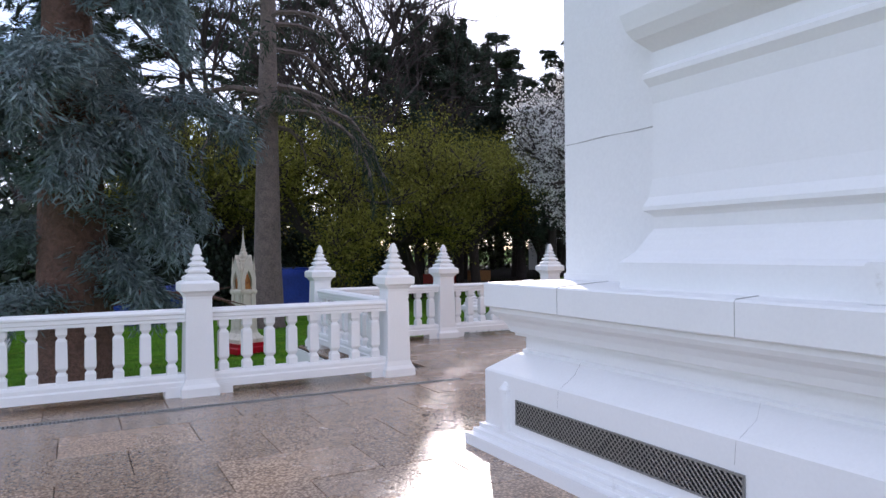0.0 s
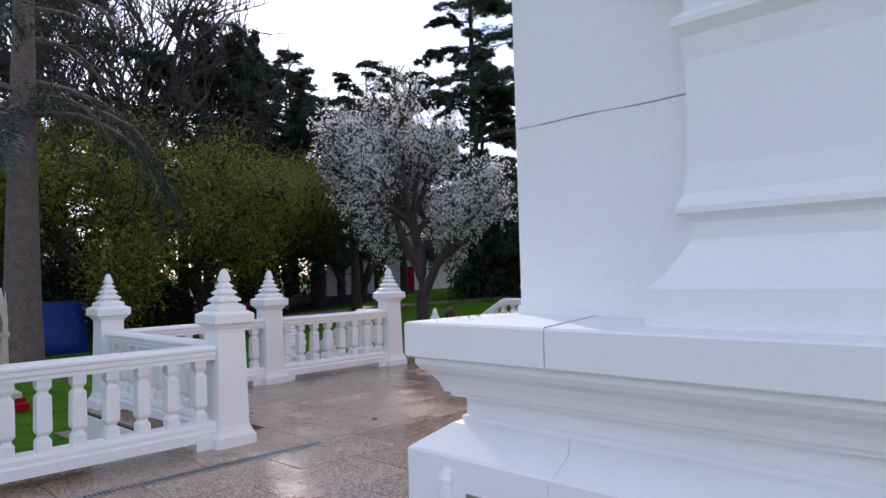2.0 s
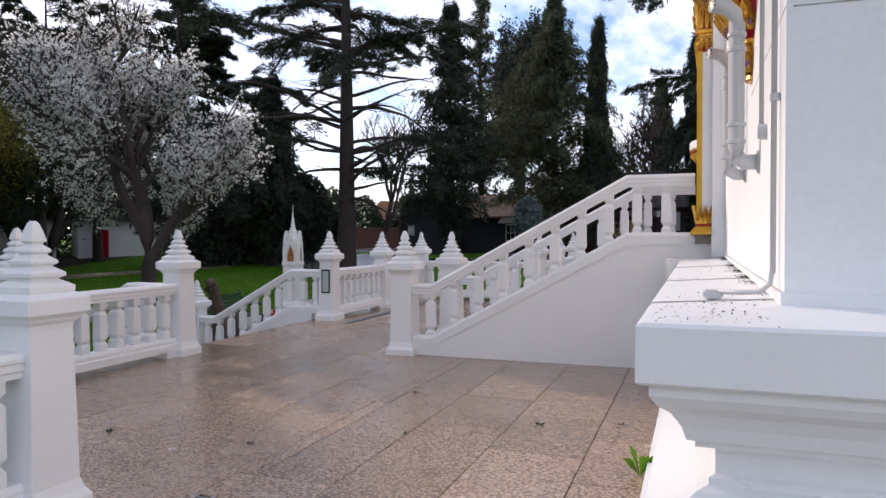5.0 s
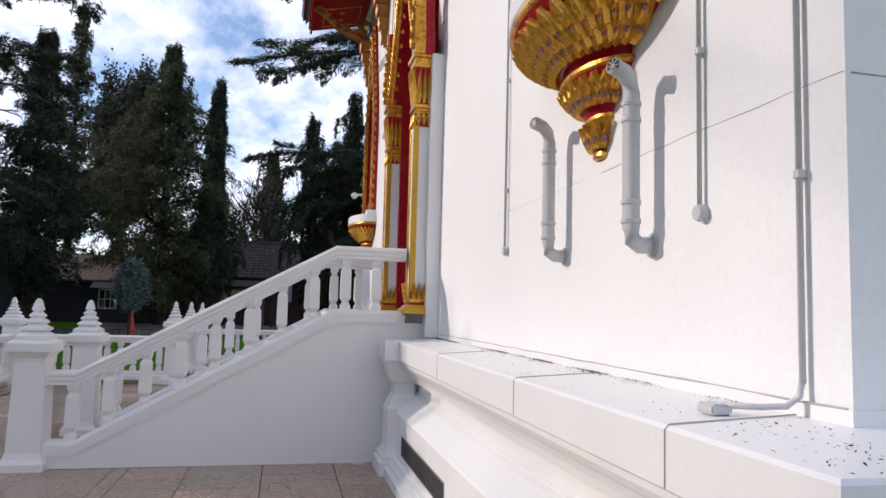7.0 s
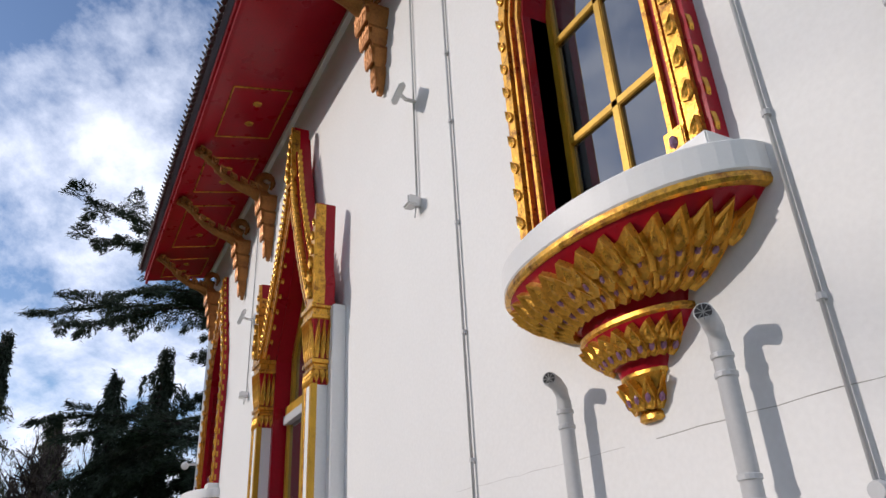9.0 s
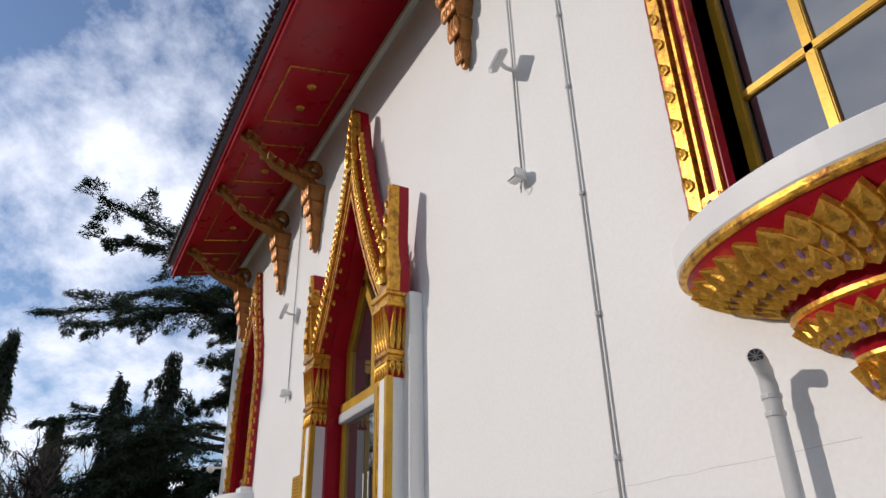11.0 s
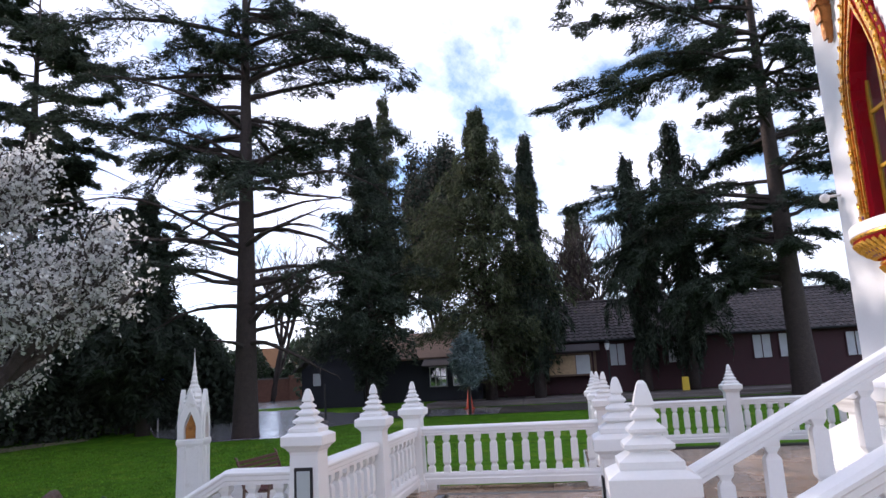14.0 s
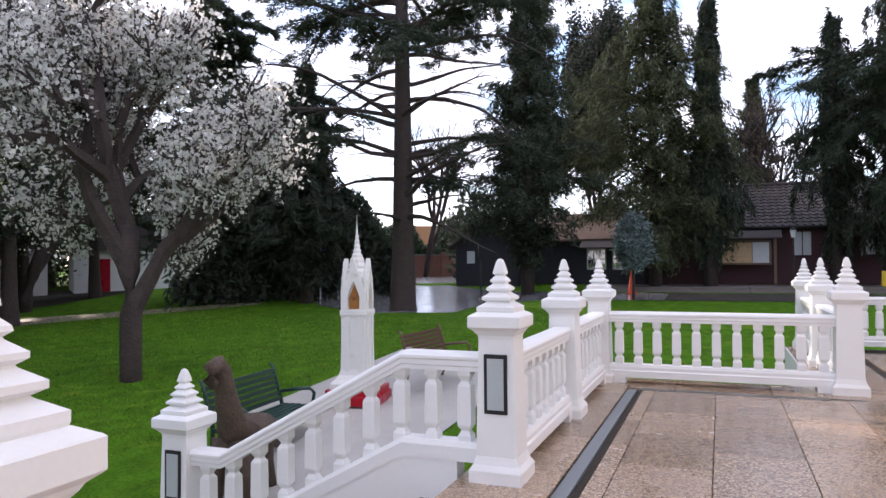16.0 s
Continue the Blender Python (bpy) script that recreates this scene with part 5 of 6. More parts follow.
def eave_bracket(x):
    """A carved serpent bracket: pointed foot on the wall, leafy body, neck reaching to the eave."""
    own = thing("eave_bracket", "carved dull gold serpent bracket reaching to the eaves", "bracket", (x, WY, 0), "eave brackets")
    for k, (r0, z0, z1) in enumerate(((0.045, 5.98, 6.3), (0.08, 6.24, 6.52), (0.11, 6.48, 6.72), (0.135, 6.68, 6.97))):
        b = bmesh.new()
        stack(b, [(r0 * 0.5, z0), (r0 * 0.95, z0 + (z1 - z0) * 0.55), (r0 * 1.15, z0 + (z1 - z0) * 0.85), (r0 * 1.1, z1), (r0 * 0.6, z1 + 0.01)], 4, at=(0, 0.045 + 0.02 * k, 0))
        t = part("tier", b, BRONZE, own)
        for s in (-1, 0, 1):
            share("petal", LEAFB, t, Matrix.Translation((s * r0 * 0.7, 0.05 + 0.02 * k + r0 * 0.8, z0 + 0.05)) @ Matrix.Diagonal((0.8 + k * 0.25, 0.9, (z1 - z0) / 0.15, 1)))
    neck = [(0, 0.10, 6.90), (0, 0.20, 7.0), (0, 0.36, 7.06), (0, 0.55, 7.10), (0, 0.74, 7.20), (0, 0.90, 7.36), (0, 1.02, 7.47), (0, 1.12, 7.50)]
    n = part("neck", tube(bmesh.new(), neck, [0.11, 0.115, 0.09, 0.065, 0.055, 0.05, 0.062, 0.03], 10), BRONZE, own, smooth=True)
    for k in range(18):
        f = k / 17 * 6.9
        i = min(int(f), 6)
        p = Vector(neck[i]).lerp(Vector(neck[i + 1]), f - i)
        side = (-1, 1)[k % 2]
        share("scale", LEAFB, n, Matrix.Translation(p + Vector((side * 0.045, 0.0, 0.02))) @ Matrix.Rotation(-side * math.pi / 2, 4, "Z") @ Matrix.Rotation(-side * 0.7, 4, "Y") @ Matrix.Diagonal((1.1, 1.6, 1.1 - 0.03 * k, 1)))
    curl = [(0, 0.12 + 0.16 * math.sin(a) * (1 - a / 9), 7.12 + 0.20 * (1 - math.cos(a)) * 0.8 * (1 - a / 12)) for a in [i * 0.55 for i in range(11)]]
    part("curl", tube(bmesh.new(), curl, [0.095 - 0.007 * i for i in range(11)], 8), BRONZE, own, smooth=True)
    crest = part("crest", prism(bmesh.new(), [(0.98, 7.5), (1.06, 7.62), (1.16, 7.58), (1.2, 7.5), (1.12, 7.46)], -0.03, 0.03), BRONZE, own)
    for v in crest.data.vertices:
        v.co = Vector((v.co.y, v.co.x, v.co.z))
    return own


for bx in (7.66, 11.72, 13.3, 15.65):
    eave_bracket(bx)

# ---- pipes, conduits and fittings on the sunny wall ----
for x, z0, z1, r in ((4.40, 1.84, 2.575, 0.037), (5.36, 1.86, 2.58, 0.035)):
    own = thing("vent_pipe", "grey plastic vent pipe with a dark open mouth", "pipe", (x, WY, 0), "wall vent pipes")
    y = 0.10
    pts = [(0, 0.0, z0), (0, y * 0.6, z0), (0, y * 0.92, z0 + 0.02), (0, y, z0 + 0.07), (0, y, z1 - 0.08), (-0.004, y + 0.012, z1 - 0.03), (-0.018, y + 0.045, z1 + 0.0), (-0.052, y + 0.11, z1 + 0.01)]
    part("pipe", tube(bmesh.new(), pts, [r] * 8, 18), GREY, own, smooth=True)
    for z in (z0 + 0.10, z0 + 0.18, z1 - 0.13, z1 - 0.2):
        part("socket_ring", stack(bmesh.new(), [(r + 0.001, z - 0.012), (r + 0.006, z - 0.008), (r + 0.006, z + 0.008), (r + 0.001, z + 0.012)], 18, at=(0, y, 0)), GREY, own)
    m = part("mouth", stack(bmesh.new(), [(r * 0.86, 0), (r * 0.86, 0.002)], 18), DARK, own, "black mouth")
    m.matrix_basis = pose(-0.0523, y + 0.1105, z1 + 0.01, -90, 0, 28)
    for k in range(4):
        s = part("slot_bar", box(bmesh.new(), -r * 0.84, r * 0.84, -0.0016, 0.0016, 0.002, 0.004), STEEL, m)
        s.matrix_basis = pose(0, 0, 0, 0, 0, 45 * k)
    f = part("flange", stack(bmesh.new(), [(r * 1.45, 0), (r * 1.45, 0.006), (r * 1.25, 0.010)], 20), GREY, own)
    f.matrix_basis = pose(0, 0.0, z0, -90, 0, 0)


def conduit(x, z0, z1, clips, foot=True, r=0.0095, second=False):
    own = thing("conduit", "thin grey electrical conduit clipped to the white wall", "conduit", (x, WY, 0), "wall conduits")
    part("tube", tube(bmesh.new(), [(0, 0.02, z0), (0, 0.02, z1)], [r, r], 10), GREY, own, smooth=True)
    for z in clips:
        c = part("clip", stack(bmesh.new(), [(r * 1.9, z - 0.012), (r * 1.9, z + 0.012)], 10, at=(0, 0.016, 0)), GREY, own)
    if foot:
        b = part("end_box", stack(bmesh.new(), [(0.032, 0), (0.034, 0.02), (0.028, 0.035)], 16), GREY, own, "round conduit box")
        b.matrix_basis = pose(0, 0.0, z0 - 0.01, -90, 0, 0)
    return own


conduit(6.405, 1.98, 7.76, (2.4, 3.2, 4.0, 4.85, 5.5, 6.2, 7.0))
conduit(4.02, 1.94, 7.76, (2.55, 3.3, 4.2, 5.0, 6.0))
own = conduit(3.50, 1.36, 7.76, (1.98, 2.62, 3.4, 4.3, 5.2), False, 0.010)
part("elbow", tube(bmesh.new(), [(0, 0.02, 1.37), (0.003, 0.03, 1.32), (0.02, 0.06, 1.29), (0.06, 0.12, 1.283), (0.12, 0.2, 1.281)], [0.010] * 5, 10), GREY, own, smooth=True)
part("ledge_box", box(bmesh.new(), 0.10, 0.19, 0.18, 0.25, 1.252, 1.285, 0.008), GREY, own, "flat grey junction box on the ledge")


def wall_light(x, z_lamp, z_cam):
    own = thing("flood_light", "small white square flood light on a conduit", "light", (x, WY, 0), "wall flood lights")
    part("tube", tube(bmesh.new(), [(0, 0.02, z_cam + 0.05), (0, 0.02, 7.76)], [0.009, 0.009], 8), GREY, own, smooth=True)
    head = part("head", box(bmesh.new(), -0.10, 0.10, -0.025, 0.025, -0.10, 0.10, 0.012), WHITE, own, "square lamp head")
    head.matrix_basis = pose(-0.02, 0.17, z_lamp, 28, 45, 15)
    part("lens", box(bmesh.new(), -0.08, 0.08, 0.025, 0.029, -0.08, 0.08), FROST, head, "frosted lens")
    part("arm", tube(bmesh.new(), [(0, 0.0, z_lamp - 0.02), (0, 0.09, z_lamp - 0.02), (-0.02, 0.16, z_lamp)], [0.018, 0.018, 0.018], 8), WHITE, own)
    cam_ = thing("security_sensor", "small white wall sensor with a hanging cable", "sensor", (x - 0.01, WY, z_cam), "wall sensors")
    part("body", box(bmesh.new(), -0.06, 0.06, 0.04, 0.13, -0.045, 0.045, 0.014), WHITE, cam_)
    part("bracket", box(bmesh.new(), -0.025, 0.025, 0.0, 0.05, -0.03, 0.05, 0.006), WHITE, cam_)
    part("cable", tube(bmesh.new(), [(-0.02, 0.05, -0.03), (-0.03, 0.06, -0.10), (0.0, 0.05, -0.13), (0.03, 0.03, -0.07), (0.02, 0.01, 0.03)], [0.005] * 5, 6), GREY, cam_)


wall_light(7.0, 5.47, 4.45)
wall_light(12.58, 5.42, 4.27)
own = thing("plaque", "small gold plaque on the white wall", "plaque", (11.97, WY, 2.98))
part("plate", box(bmesh.new(), -0.14, 0.14, 0.0, 0.018, -0.15, 0.15, 0.004), YELLOW, own)
for k in range(6):
    part("text_bar", box(bmesh.new(), -0.10, 0.10 - 0.03 * (k % 3), 0.018, 0.0195, 0.10 - k * 0.038, 0.112 - k * 0.038), BRONZE, own)
own = thing("security_camera", "small white dome camera at the wall's corner", "camera", (16.25, WY, 3.9))
part("arm", tube(bmesh.new(), [(0, 0, 0), (0.05, 0.18, 0.0)], [0.02, 0.02], 8), WHITE, own)
b = bmesh.new()
bmesh.ops.create_icosphere(b, subdivisions=2, radius=0.07)
part("dome", b, WHITE, own, smooth=True).matrix_basis = pose(0.05, 0.2, -0.02)

# ---- vent grilles in the base ----
CROSS = material("grille_wire", (0.42, 0.40, 0.37), 0.45, metal=0.6, spread=0.2, scale=30)


def vent(at, rz, length, z0=0.25, z1=0.405):
    own = thing("vent_grille", "diamond mesh vent grille let into the white base", "vent", at, "base vent grilles", rz=rz)
    part("backing", box(bmesh.new(), 0, length, -0.004, 0.001, z0, z1), DARK, own)
    for a in ((0, length, z0 - 0.012, z0), (0, length, z1, z1 + 0.012), (-0.012, 0.0, z0 - 0.012, z1 + 0.012), (length, length + 0.012, z0 - 0.012, z1 + 0.012)):
        part("frame", box(bmesh.new(), a[0], a[1], -0.004, 0.008, a[2], a[3]), STEEL, own)
    b = bmesh.new()
    h = z1 - z0
    n = int((length + h) / 0.036)
    for i in range(n):
        for s in (1, -1):
            x0 = i * 0.036 - h
            pts = []
            p, q = (x0, 0.0), (x0 + h, h)
            t0, t1 = max(0, -x0 / h), min(1, (length - x0) / h)
            if t1 <= t0:
                continue
            za, zb = (z0 + h * t0, z0 + h * t1) if s > 0 else (z1 - h * t0, z1 - h * t1)
            xa, xb = x0 + h * t0, x0 + h * t1
            d = Vector((xb - xa, zb - za)).normalized() * 0.0042
            y = 0.003 + 0.002 * s
            vs = [b.verts.new(v) for v in ((xa - d.y, y, za + d.x), (xb - d.y, y, zb + d.x), (xb + d.y, y, zb - d.x), (xa + d.y, y, za - d.x))]
            b.faces.new(vs)
    m = part("mesh", b, CROSS, own)
    m["kind"] = "stuff"


vent((WX0 - 0.441, 2.23, 0), 90, 1.9)
vent((WX0 - 0.441, -0.1, 0), 90, 1.9)
for x in (4.0, 6.3):
    vent((x + 1.7, WY + 0.441, 0), 180, 1.7)
# niche beside the west grille
bm = bmesh.new()
tube(bm, [(WX0 - 0.436, 4.27, 0.17), (WX0 - 0.436, 4.27, 0.47), (WX0 - 0.436, 4.27, 0.52)], [0.055, 0.055, 0.02], 10)
tagged(part("niche_moulding", bm, LEDGE), "white rounded niche moulding beside the grille", "trim", kind="structure")

# ---- joints and cracks ----
JOINT = material("grey_joint", (0.42, 0.41, 0.39), 0.9, spread=0.2)
jr = random.Random(5)


def crack(name, pts, width, label):
    bm = bmesh.new()
    tube(bm, pts, [width * jr.uniform(0.5, 1.2) for _ in pts], 4)
    tagged(part(name, bm, JOINT), label, "crack", kind="structure")


crack("wall_joint", [(WX0 - 0.0005, 2.9 + i * 0.1, 2.246 + 0.003 * math.sin(i)) for i in range(13)], 0.0042, "straight grey joint across the shaded wall")
crack("wall_joint", [(3.34 + i * 0.12, WY + 0.0002, 2.25 + jr.uniform(-0.004, 0.004)) for i in range(14)], 0.0019, "fine crack along the sunny wall")
crack("wall_joint", [(5.1 + i * 0.12, WY + 0.0001, 2.25 + jr.uniform(-0.006, 0.006)) for i in range(14)], 0.001, "hairline crack along the sunny wall")
crack("base_joint", [(3.34 + i * 0.2, WY + 0.0125, 1.3055 + jr.uniform(-0.002, 0.002)) for i in range(27)], 0.0035, "dark dirty joint where the wall meets the ledge strip")
for x in (3.54, 4.89, 6.6):
    crack("ledge_joint", [(x, WY, 1.264), (x, WY + 0.43, 1.2375), (x, WY + 0.4425, 1.225), (x, WY + 0.4425, 1.06)], 0.003, "fine joint across the white ledge")
for y in (2.27, 3.65):
    crack("ledge_joint", [(WX0, y, 1.264), (WX0 - 0.43, y, 1.2375), (WX0 - 0.4425, y, 1.225), (WX0 - 0.4425, y, 1.06)], 0.003, "fine joint across the white ledge")
    crack("skirt_crack", [(WX0 - 0.24, y + 0.02, 0.72), (WX0 - 0.33, y - 0.03, 0.658), (WX0 - 0.43, y - 0.02, 0.587), (WX0 - 0.4405, y, 0.56), (WX0 - 0.4405, y + 0.01, 0.45)], 0.0011, "fine crack in the sloping skirt")

# ---- moss and litter where the ledge meets the wall ----
mr = np.random.default_rng(91)
own = thing("ledge_moss", "dark moss and dry litter along the back of the ledge", "moss", kind="stuff")
spots = mr.uniform(3.4, 8.9, 46)
n = 2600
at = spots[mr.integers(0, 46, n)] + mr.normal(size=n) * 0.07
off = np.abs(mr.normal(size=n)) * 0.03 + (mr.random(n) < 0.06) * mr.uniform(0, 0.4, n)
off = np.minimum(off, 0.42)
keep = (at > 3.36) & (at < 9.0)
pts = np.stack([at, WY + 0.004 + off, 1.2668 - off * 0.0616], 1)[keep]
leaf_cloud("litter", own, SOIL, pts, 0.009, mr, 0.8, 2.2)
n = 110
cx_, cy_ = mr.choice([3.0, 3.12, 3.3, 3.02, 3.45, 3.75], n) + mr.normal(size=n) * 0.04, mr.choice([4.22, 4.36, 4.47, 4.3], n) + mr.normal(size=n) * 0.035
on = (cx_ > 2.9) & (cy_ < 4.54) & ((cy_ > 4.14) | (cx_ < 3.3))
leaf_cloud("litter", own, SOIL, np.stack([cx_, cy_, 1.266 - 0.0616 * np.maximum(cy_ - WY, np.maximum(WX0 - cx_, 0.0))], 1)[on], 0.012, mr, 0.8, 2.4)

# ---- weed at the foot of the wall ----
wr = np.random.default_rng(77)
own = thing("weed", "small green weed growing at the wall's foot", "plant", (5.25, 4.72, 0.0))
for k in range(9):
    a = wr.uniform(0, 6.28)
    b = bmesh.new()
    r = wr.uniform(0.07, 0.14)
    tip = Vector((math.cos(a) * r, math.sin(a) * r, wr.uniform(0.08, 0.18)))
    side = Vector((-math.sin(a), math.cos(a), 0)) * 0.022
    mid = tip * 0.6 + Vector((0, 0, 0.035))
    vs = [b.verts.new(p) for p in (Vector((0, 0, 0)), mid - side, tip, mid + side)]
    b.faces.new((vs[0], vs[1], vs[2]))
    b.faces.new((vs[0], vs[2], vs[3]))
    part("leaf", b, BLADE, own)


# ---- garden: roads and paths ----
laid("road", [(33.6, 11.0), (33.6, 15.2), (31.4, 17.2), (28.9, 17.4), (28.3, 20.6), (30.4, 23.6), (36, 27.5), (56, 40), (66, 31), (52, 25), (39.6, 21.6), (36.8, 18.4), (36.4, 11.0)], ASPHALT, "wet grey asphalt drive shining under the sky", 0.015)
laid("yard", [(33.6, -14), (33.6, 11.0), (36.4, 11.0), (36.4, -14)], SOIL, "dark wet ground before the hall", 0.018)
laid("path", [(12, 33.2), (23, 30.6), (30.2, 26.2), (31.4, 26.8), (25, 32.0), (12, 35.4)], PATHM, "pale path across the lawn", 0.016)
laid("garden_path", [(4.0, 13.0), (12.4, 12.9), (12.4, 14.3), (4.0, 14.3)], PATHM, "tan paved path at the foot of the stair", 0.02)
PALE = material("pale_paving", (0.42, 0.40, 0.37), 0.6, spread=0.15, scale=3, fine=60, bump=0.25)
laid("paved_area", [(12.4, 12.6), (20.5, 12.6), (22.2, 16.0), (15.9, 15.9), (15.4, 14.3), (12.4, 14.3)], PALE, "pale paved area round the white shrine", 0.02)
laid("shrub_bed", [(-40, 30), (8, 30), (14, 38), (44, 40), (44, 60), (-40, 60)], SOIL, "dark ground under the trees", 0.01)

# grass tufts on the lawn the camera overlooks
gr = np.random.default_rng(9)
gx, gy = gr.uniform(11.5, 31, 60000), gr.uniform(11.2, 31, 60000)
keep = (~((gx < 22) & (gy < 16) & (gx > 3)) & (gx + gy > 27) | ((gx > 22) & (gy < 20))) & ~((gx > 27.6) & (gy > 16.5) & (gy < 26))
gx, gy = gx[keep], gy[keep]
gz = np.array([ground_z(x, 0) for x in gx]) + 0.02
own = thing("lawn_grass", "fine bright green grass blades of the lawn", "grass", kind="stuff")
leaf_cloud("blade", own, BLADE, np.stack([gx, gy, gz], 1), 0.085, gr, 0.0, 7.0, -1.2)
gx, gy = gr.uniform(-4, 12, 18000), gr.uniform(11.2, 24, 18000)
keep = ~((gy < 14.4) & (gx > 3.5))
leaf_cloud("blade", own, BLADE, np.stack([gx[keep], gy[keep], np.full(keep.sum(), -0.93)], 1), 0.08, gr, 0.0, 7.0, -1.2)

# ---- the hall across the garden ----
MAROON = material("maroon_boarding", (0.05, 0.012, 0.017), 0.7, spread=0.25, scale=3, fine=30, bump=0.2)
NAVY = material("black_boarding", (0.012, 0.013, 0.022), 0.6, spread=0.3, scale=3, fine=30, bump=0.2)
HALLTILE = material("dark_pantile", (0.045, 0.035, 0.036), 0.75, spread=0.3, scale=2, fine=30, bump=0.3, island=0.3)
PAPER = material("paper_blind", (0.55, 0.57, 0.60), 0.6, spread=0.1, scale=4)
ORANGEPOSTER = material("faded_poster", (0.50, 0.34, 0.20), 0.6, spread=0.3, scale=5)
WOOD = material("weathered_timber", (0.16, 0.10, 0.07), 0.75, spread=0.3, scale=4, fine=40, bump=0.3)


def pantile_roof(parent, y0, y1, xe, ze, xr, zr):
    """A slope of pantiles from eave to ridge, courses stepping and rolls running up."""
    b = bmesh.new()
    L = math.hypot(xr - xe, zr - ze)
    courses, cols = int(L / 0.34), int((y1 - y0) / 0.3)
    n = Vector((-(zr - ze), 0, xr - xe)).normalized()
    for c in range(courses):
        f0, f1 = c / courses, (c + 1.08) / courses
        for k in range(cols):
            ya = y0 + (y1 - y0) * k / cols
            w = (y1 - y0) / cols
            row = []
            for f, lift in ((f0, 0.05), (f1, 0.012)):
                p = Vector((xe + (xr - xe) * f, 0, ze + (zr - ze) * f))
                row.append([b.verts.new(p + n * (lift + 0.045 * max(0, math.sin(math.pi * (u * 1.6 - 0.1)))) + Vector((0, ya + w * u, 0))) for u in (0, 0.15, 0.32, 0.5, 0.68, 1.0)])
            foot = [b.verts.new(v.co - n * 0.04) for v in row[0]]
            for i in range(5):
                b.faces.new((row[0][i], row[1][i], row[1][i + 1], row[0][i + 1]))
                b.faces.new((foot[i], row[0][i], row[0][i + 1], foot[i + 1]))
    o = part("roof_tiles", b, HALLTILE, parent, "dark brown pantiles")
    o["kind"] = "stuff"
    return o


def boards(parent, x, y0, y1, z0, z1, mat, step=0.19):
    """Lapped horizontal boards on a wall facing -x."""
    n = int((z1 - z0) / step)
    for i in range(n):
        b = bmesh.new()
        za, zb = z0 + (z1 - z0) * i / n, z0 + (z1 - z0) * (i + 1.06) / n
        vs = [b.verts.new(p) for p in ((x - 0.03, y0, za), (x - 0.03, y1, za), (x - 0.008, y1, zb), (x - 0.008, y0, zb), (x, y0, za), (x, y1, za))]
        b.faces.new(vs[:4][::-1])
        b.faces.new((vs[0], vs[1], vs[5], vs[4]))
        part("board", b, mat, parent)


def hall_window(parent, x, y0, y1, z0, z1, bars=1, blind=True):
    w = part("window", box(bmesh.new(), x - 0.05, x - 0.03, y0, y1, z0, z1), PAPER if blind else GLASS, parent, "window with a pale blind" if blind else "dark window")
    for a in ((y0 - 0.05, y0, z0 - 0.05, z1 + 0.05), (y1, y1 + 0.05, z0 - 0.05, z1 + 0.05), (y0, y1, z0 - 0.05, z0), (y0, y1, z1, z1 + 0.05)):
        part("frame", box(bmesh.new(), x - 0.08, x - 0.03, *a), MAROON if blind else WHITE, w)
    for k in range(bars):
        y = y0 + (y1 - y0) * (k + 1) / (bars + 1)
        part("glazing_bar", box(bmesh.new(), x - 0.075, x - 0.05, y - 0.02, y + 0.02, z0, z1), MAROON if blind else WHITE, w)
    if not blind:
        part("glazing_bar", box(bmesh.new(), x - 0.075, x - 0.05, y0, y1, (z0 + z1) / 2 - 0.02, (z0 + z1) / 2 + 0.02), WHITE, w)


GZ = 0.45
hall = thing("hall", "long low maroon timber hall with a dark pantiled roof", "building", (0, 0, 0))
part("wall", box(bmesh.new(), 42.0, 49.0, -16, 11.8, GZ - 0.3, 3.05), MAROON, hall, "maroon boarded wall")
boards(hall, 42.0, -16, 11.8, GZ, 3.0, MAROON, 0.28)
part("roof_core", prism(bmesh.new(), [(41.5, 3.0), (45.5, 5.2), (49.5, 3.0)], -16.3, 12.1), HALLTILE, hall)
pantile_roof(hall, -16.3, 12.1, 41.45, 3.02, 45.5, 5.25)
part("gutter", tube(bmesh.new(), [(41.4, -16.3, 3.0), (41.4, 12.1, 3.0)], [0.06, 0.06], 8), DARK, hall)
part("ridge", tube(bmesh.new(), [(45.5, -16.3, 5.28), (45.5, 12.1, 5.28)], [0.12, 0.12], 8), HALLTILE, hall)
for y0, y1, z0, z1 in ((9.4, 10.2, 1.7, 2.7), (5.3, 6.0, 1.75, 2.8), (2.4, 3.2, 1.75, 2.75), (-1.6, -0.8, 1.75, 2.85), (-2.8, -2.0, 1.75, 2.85), (-5.8, -5.0, 1.65, 2.75), (-7.2, -6.3, 1.65, 2.8)):
    hall_window(hall, 42.0, y0, y1, z0, z1)
own = thing("notice_board", "glazed notice board with a small pitched canopy", "notice board", (41.2, 8.05, GZ))
for y in (-1.25, 1.25):
    part("post", box(bmesh.new(), -0.06, 0.06, y - 0.06, y + 0.06, 0, 2.1), WOOD, own)
part("frame", box(bmesh.new(), -0.05, 0.05, -1.1, 1.1, 0.88, 1.98, 0.01), WOOD, own)
part("poster", box(bmesh.new(), -0.065, -0.052, -0.3, 1.0, 0.97, 1.88), ORANGEPOSTER, own, "faded orange poster")
part("notice", box(bmesh.new(), -0.065, -0.052, -1.0, -0.33, 0.97, 1.88), PAPER, own, "pale notices")
part("canopy", prism(bmesh.new(), [(-0.55, 2.08), (0.0, 2.42), (0.45, 2.12), (0.45, 2.06), (0.0, 2.34), (-0.55, 2.02)], -1.5, 1.5), HALLTILE, own, "tiled canopy")
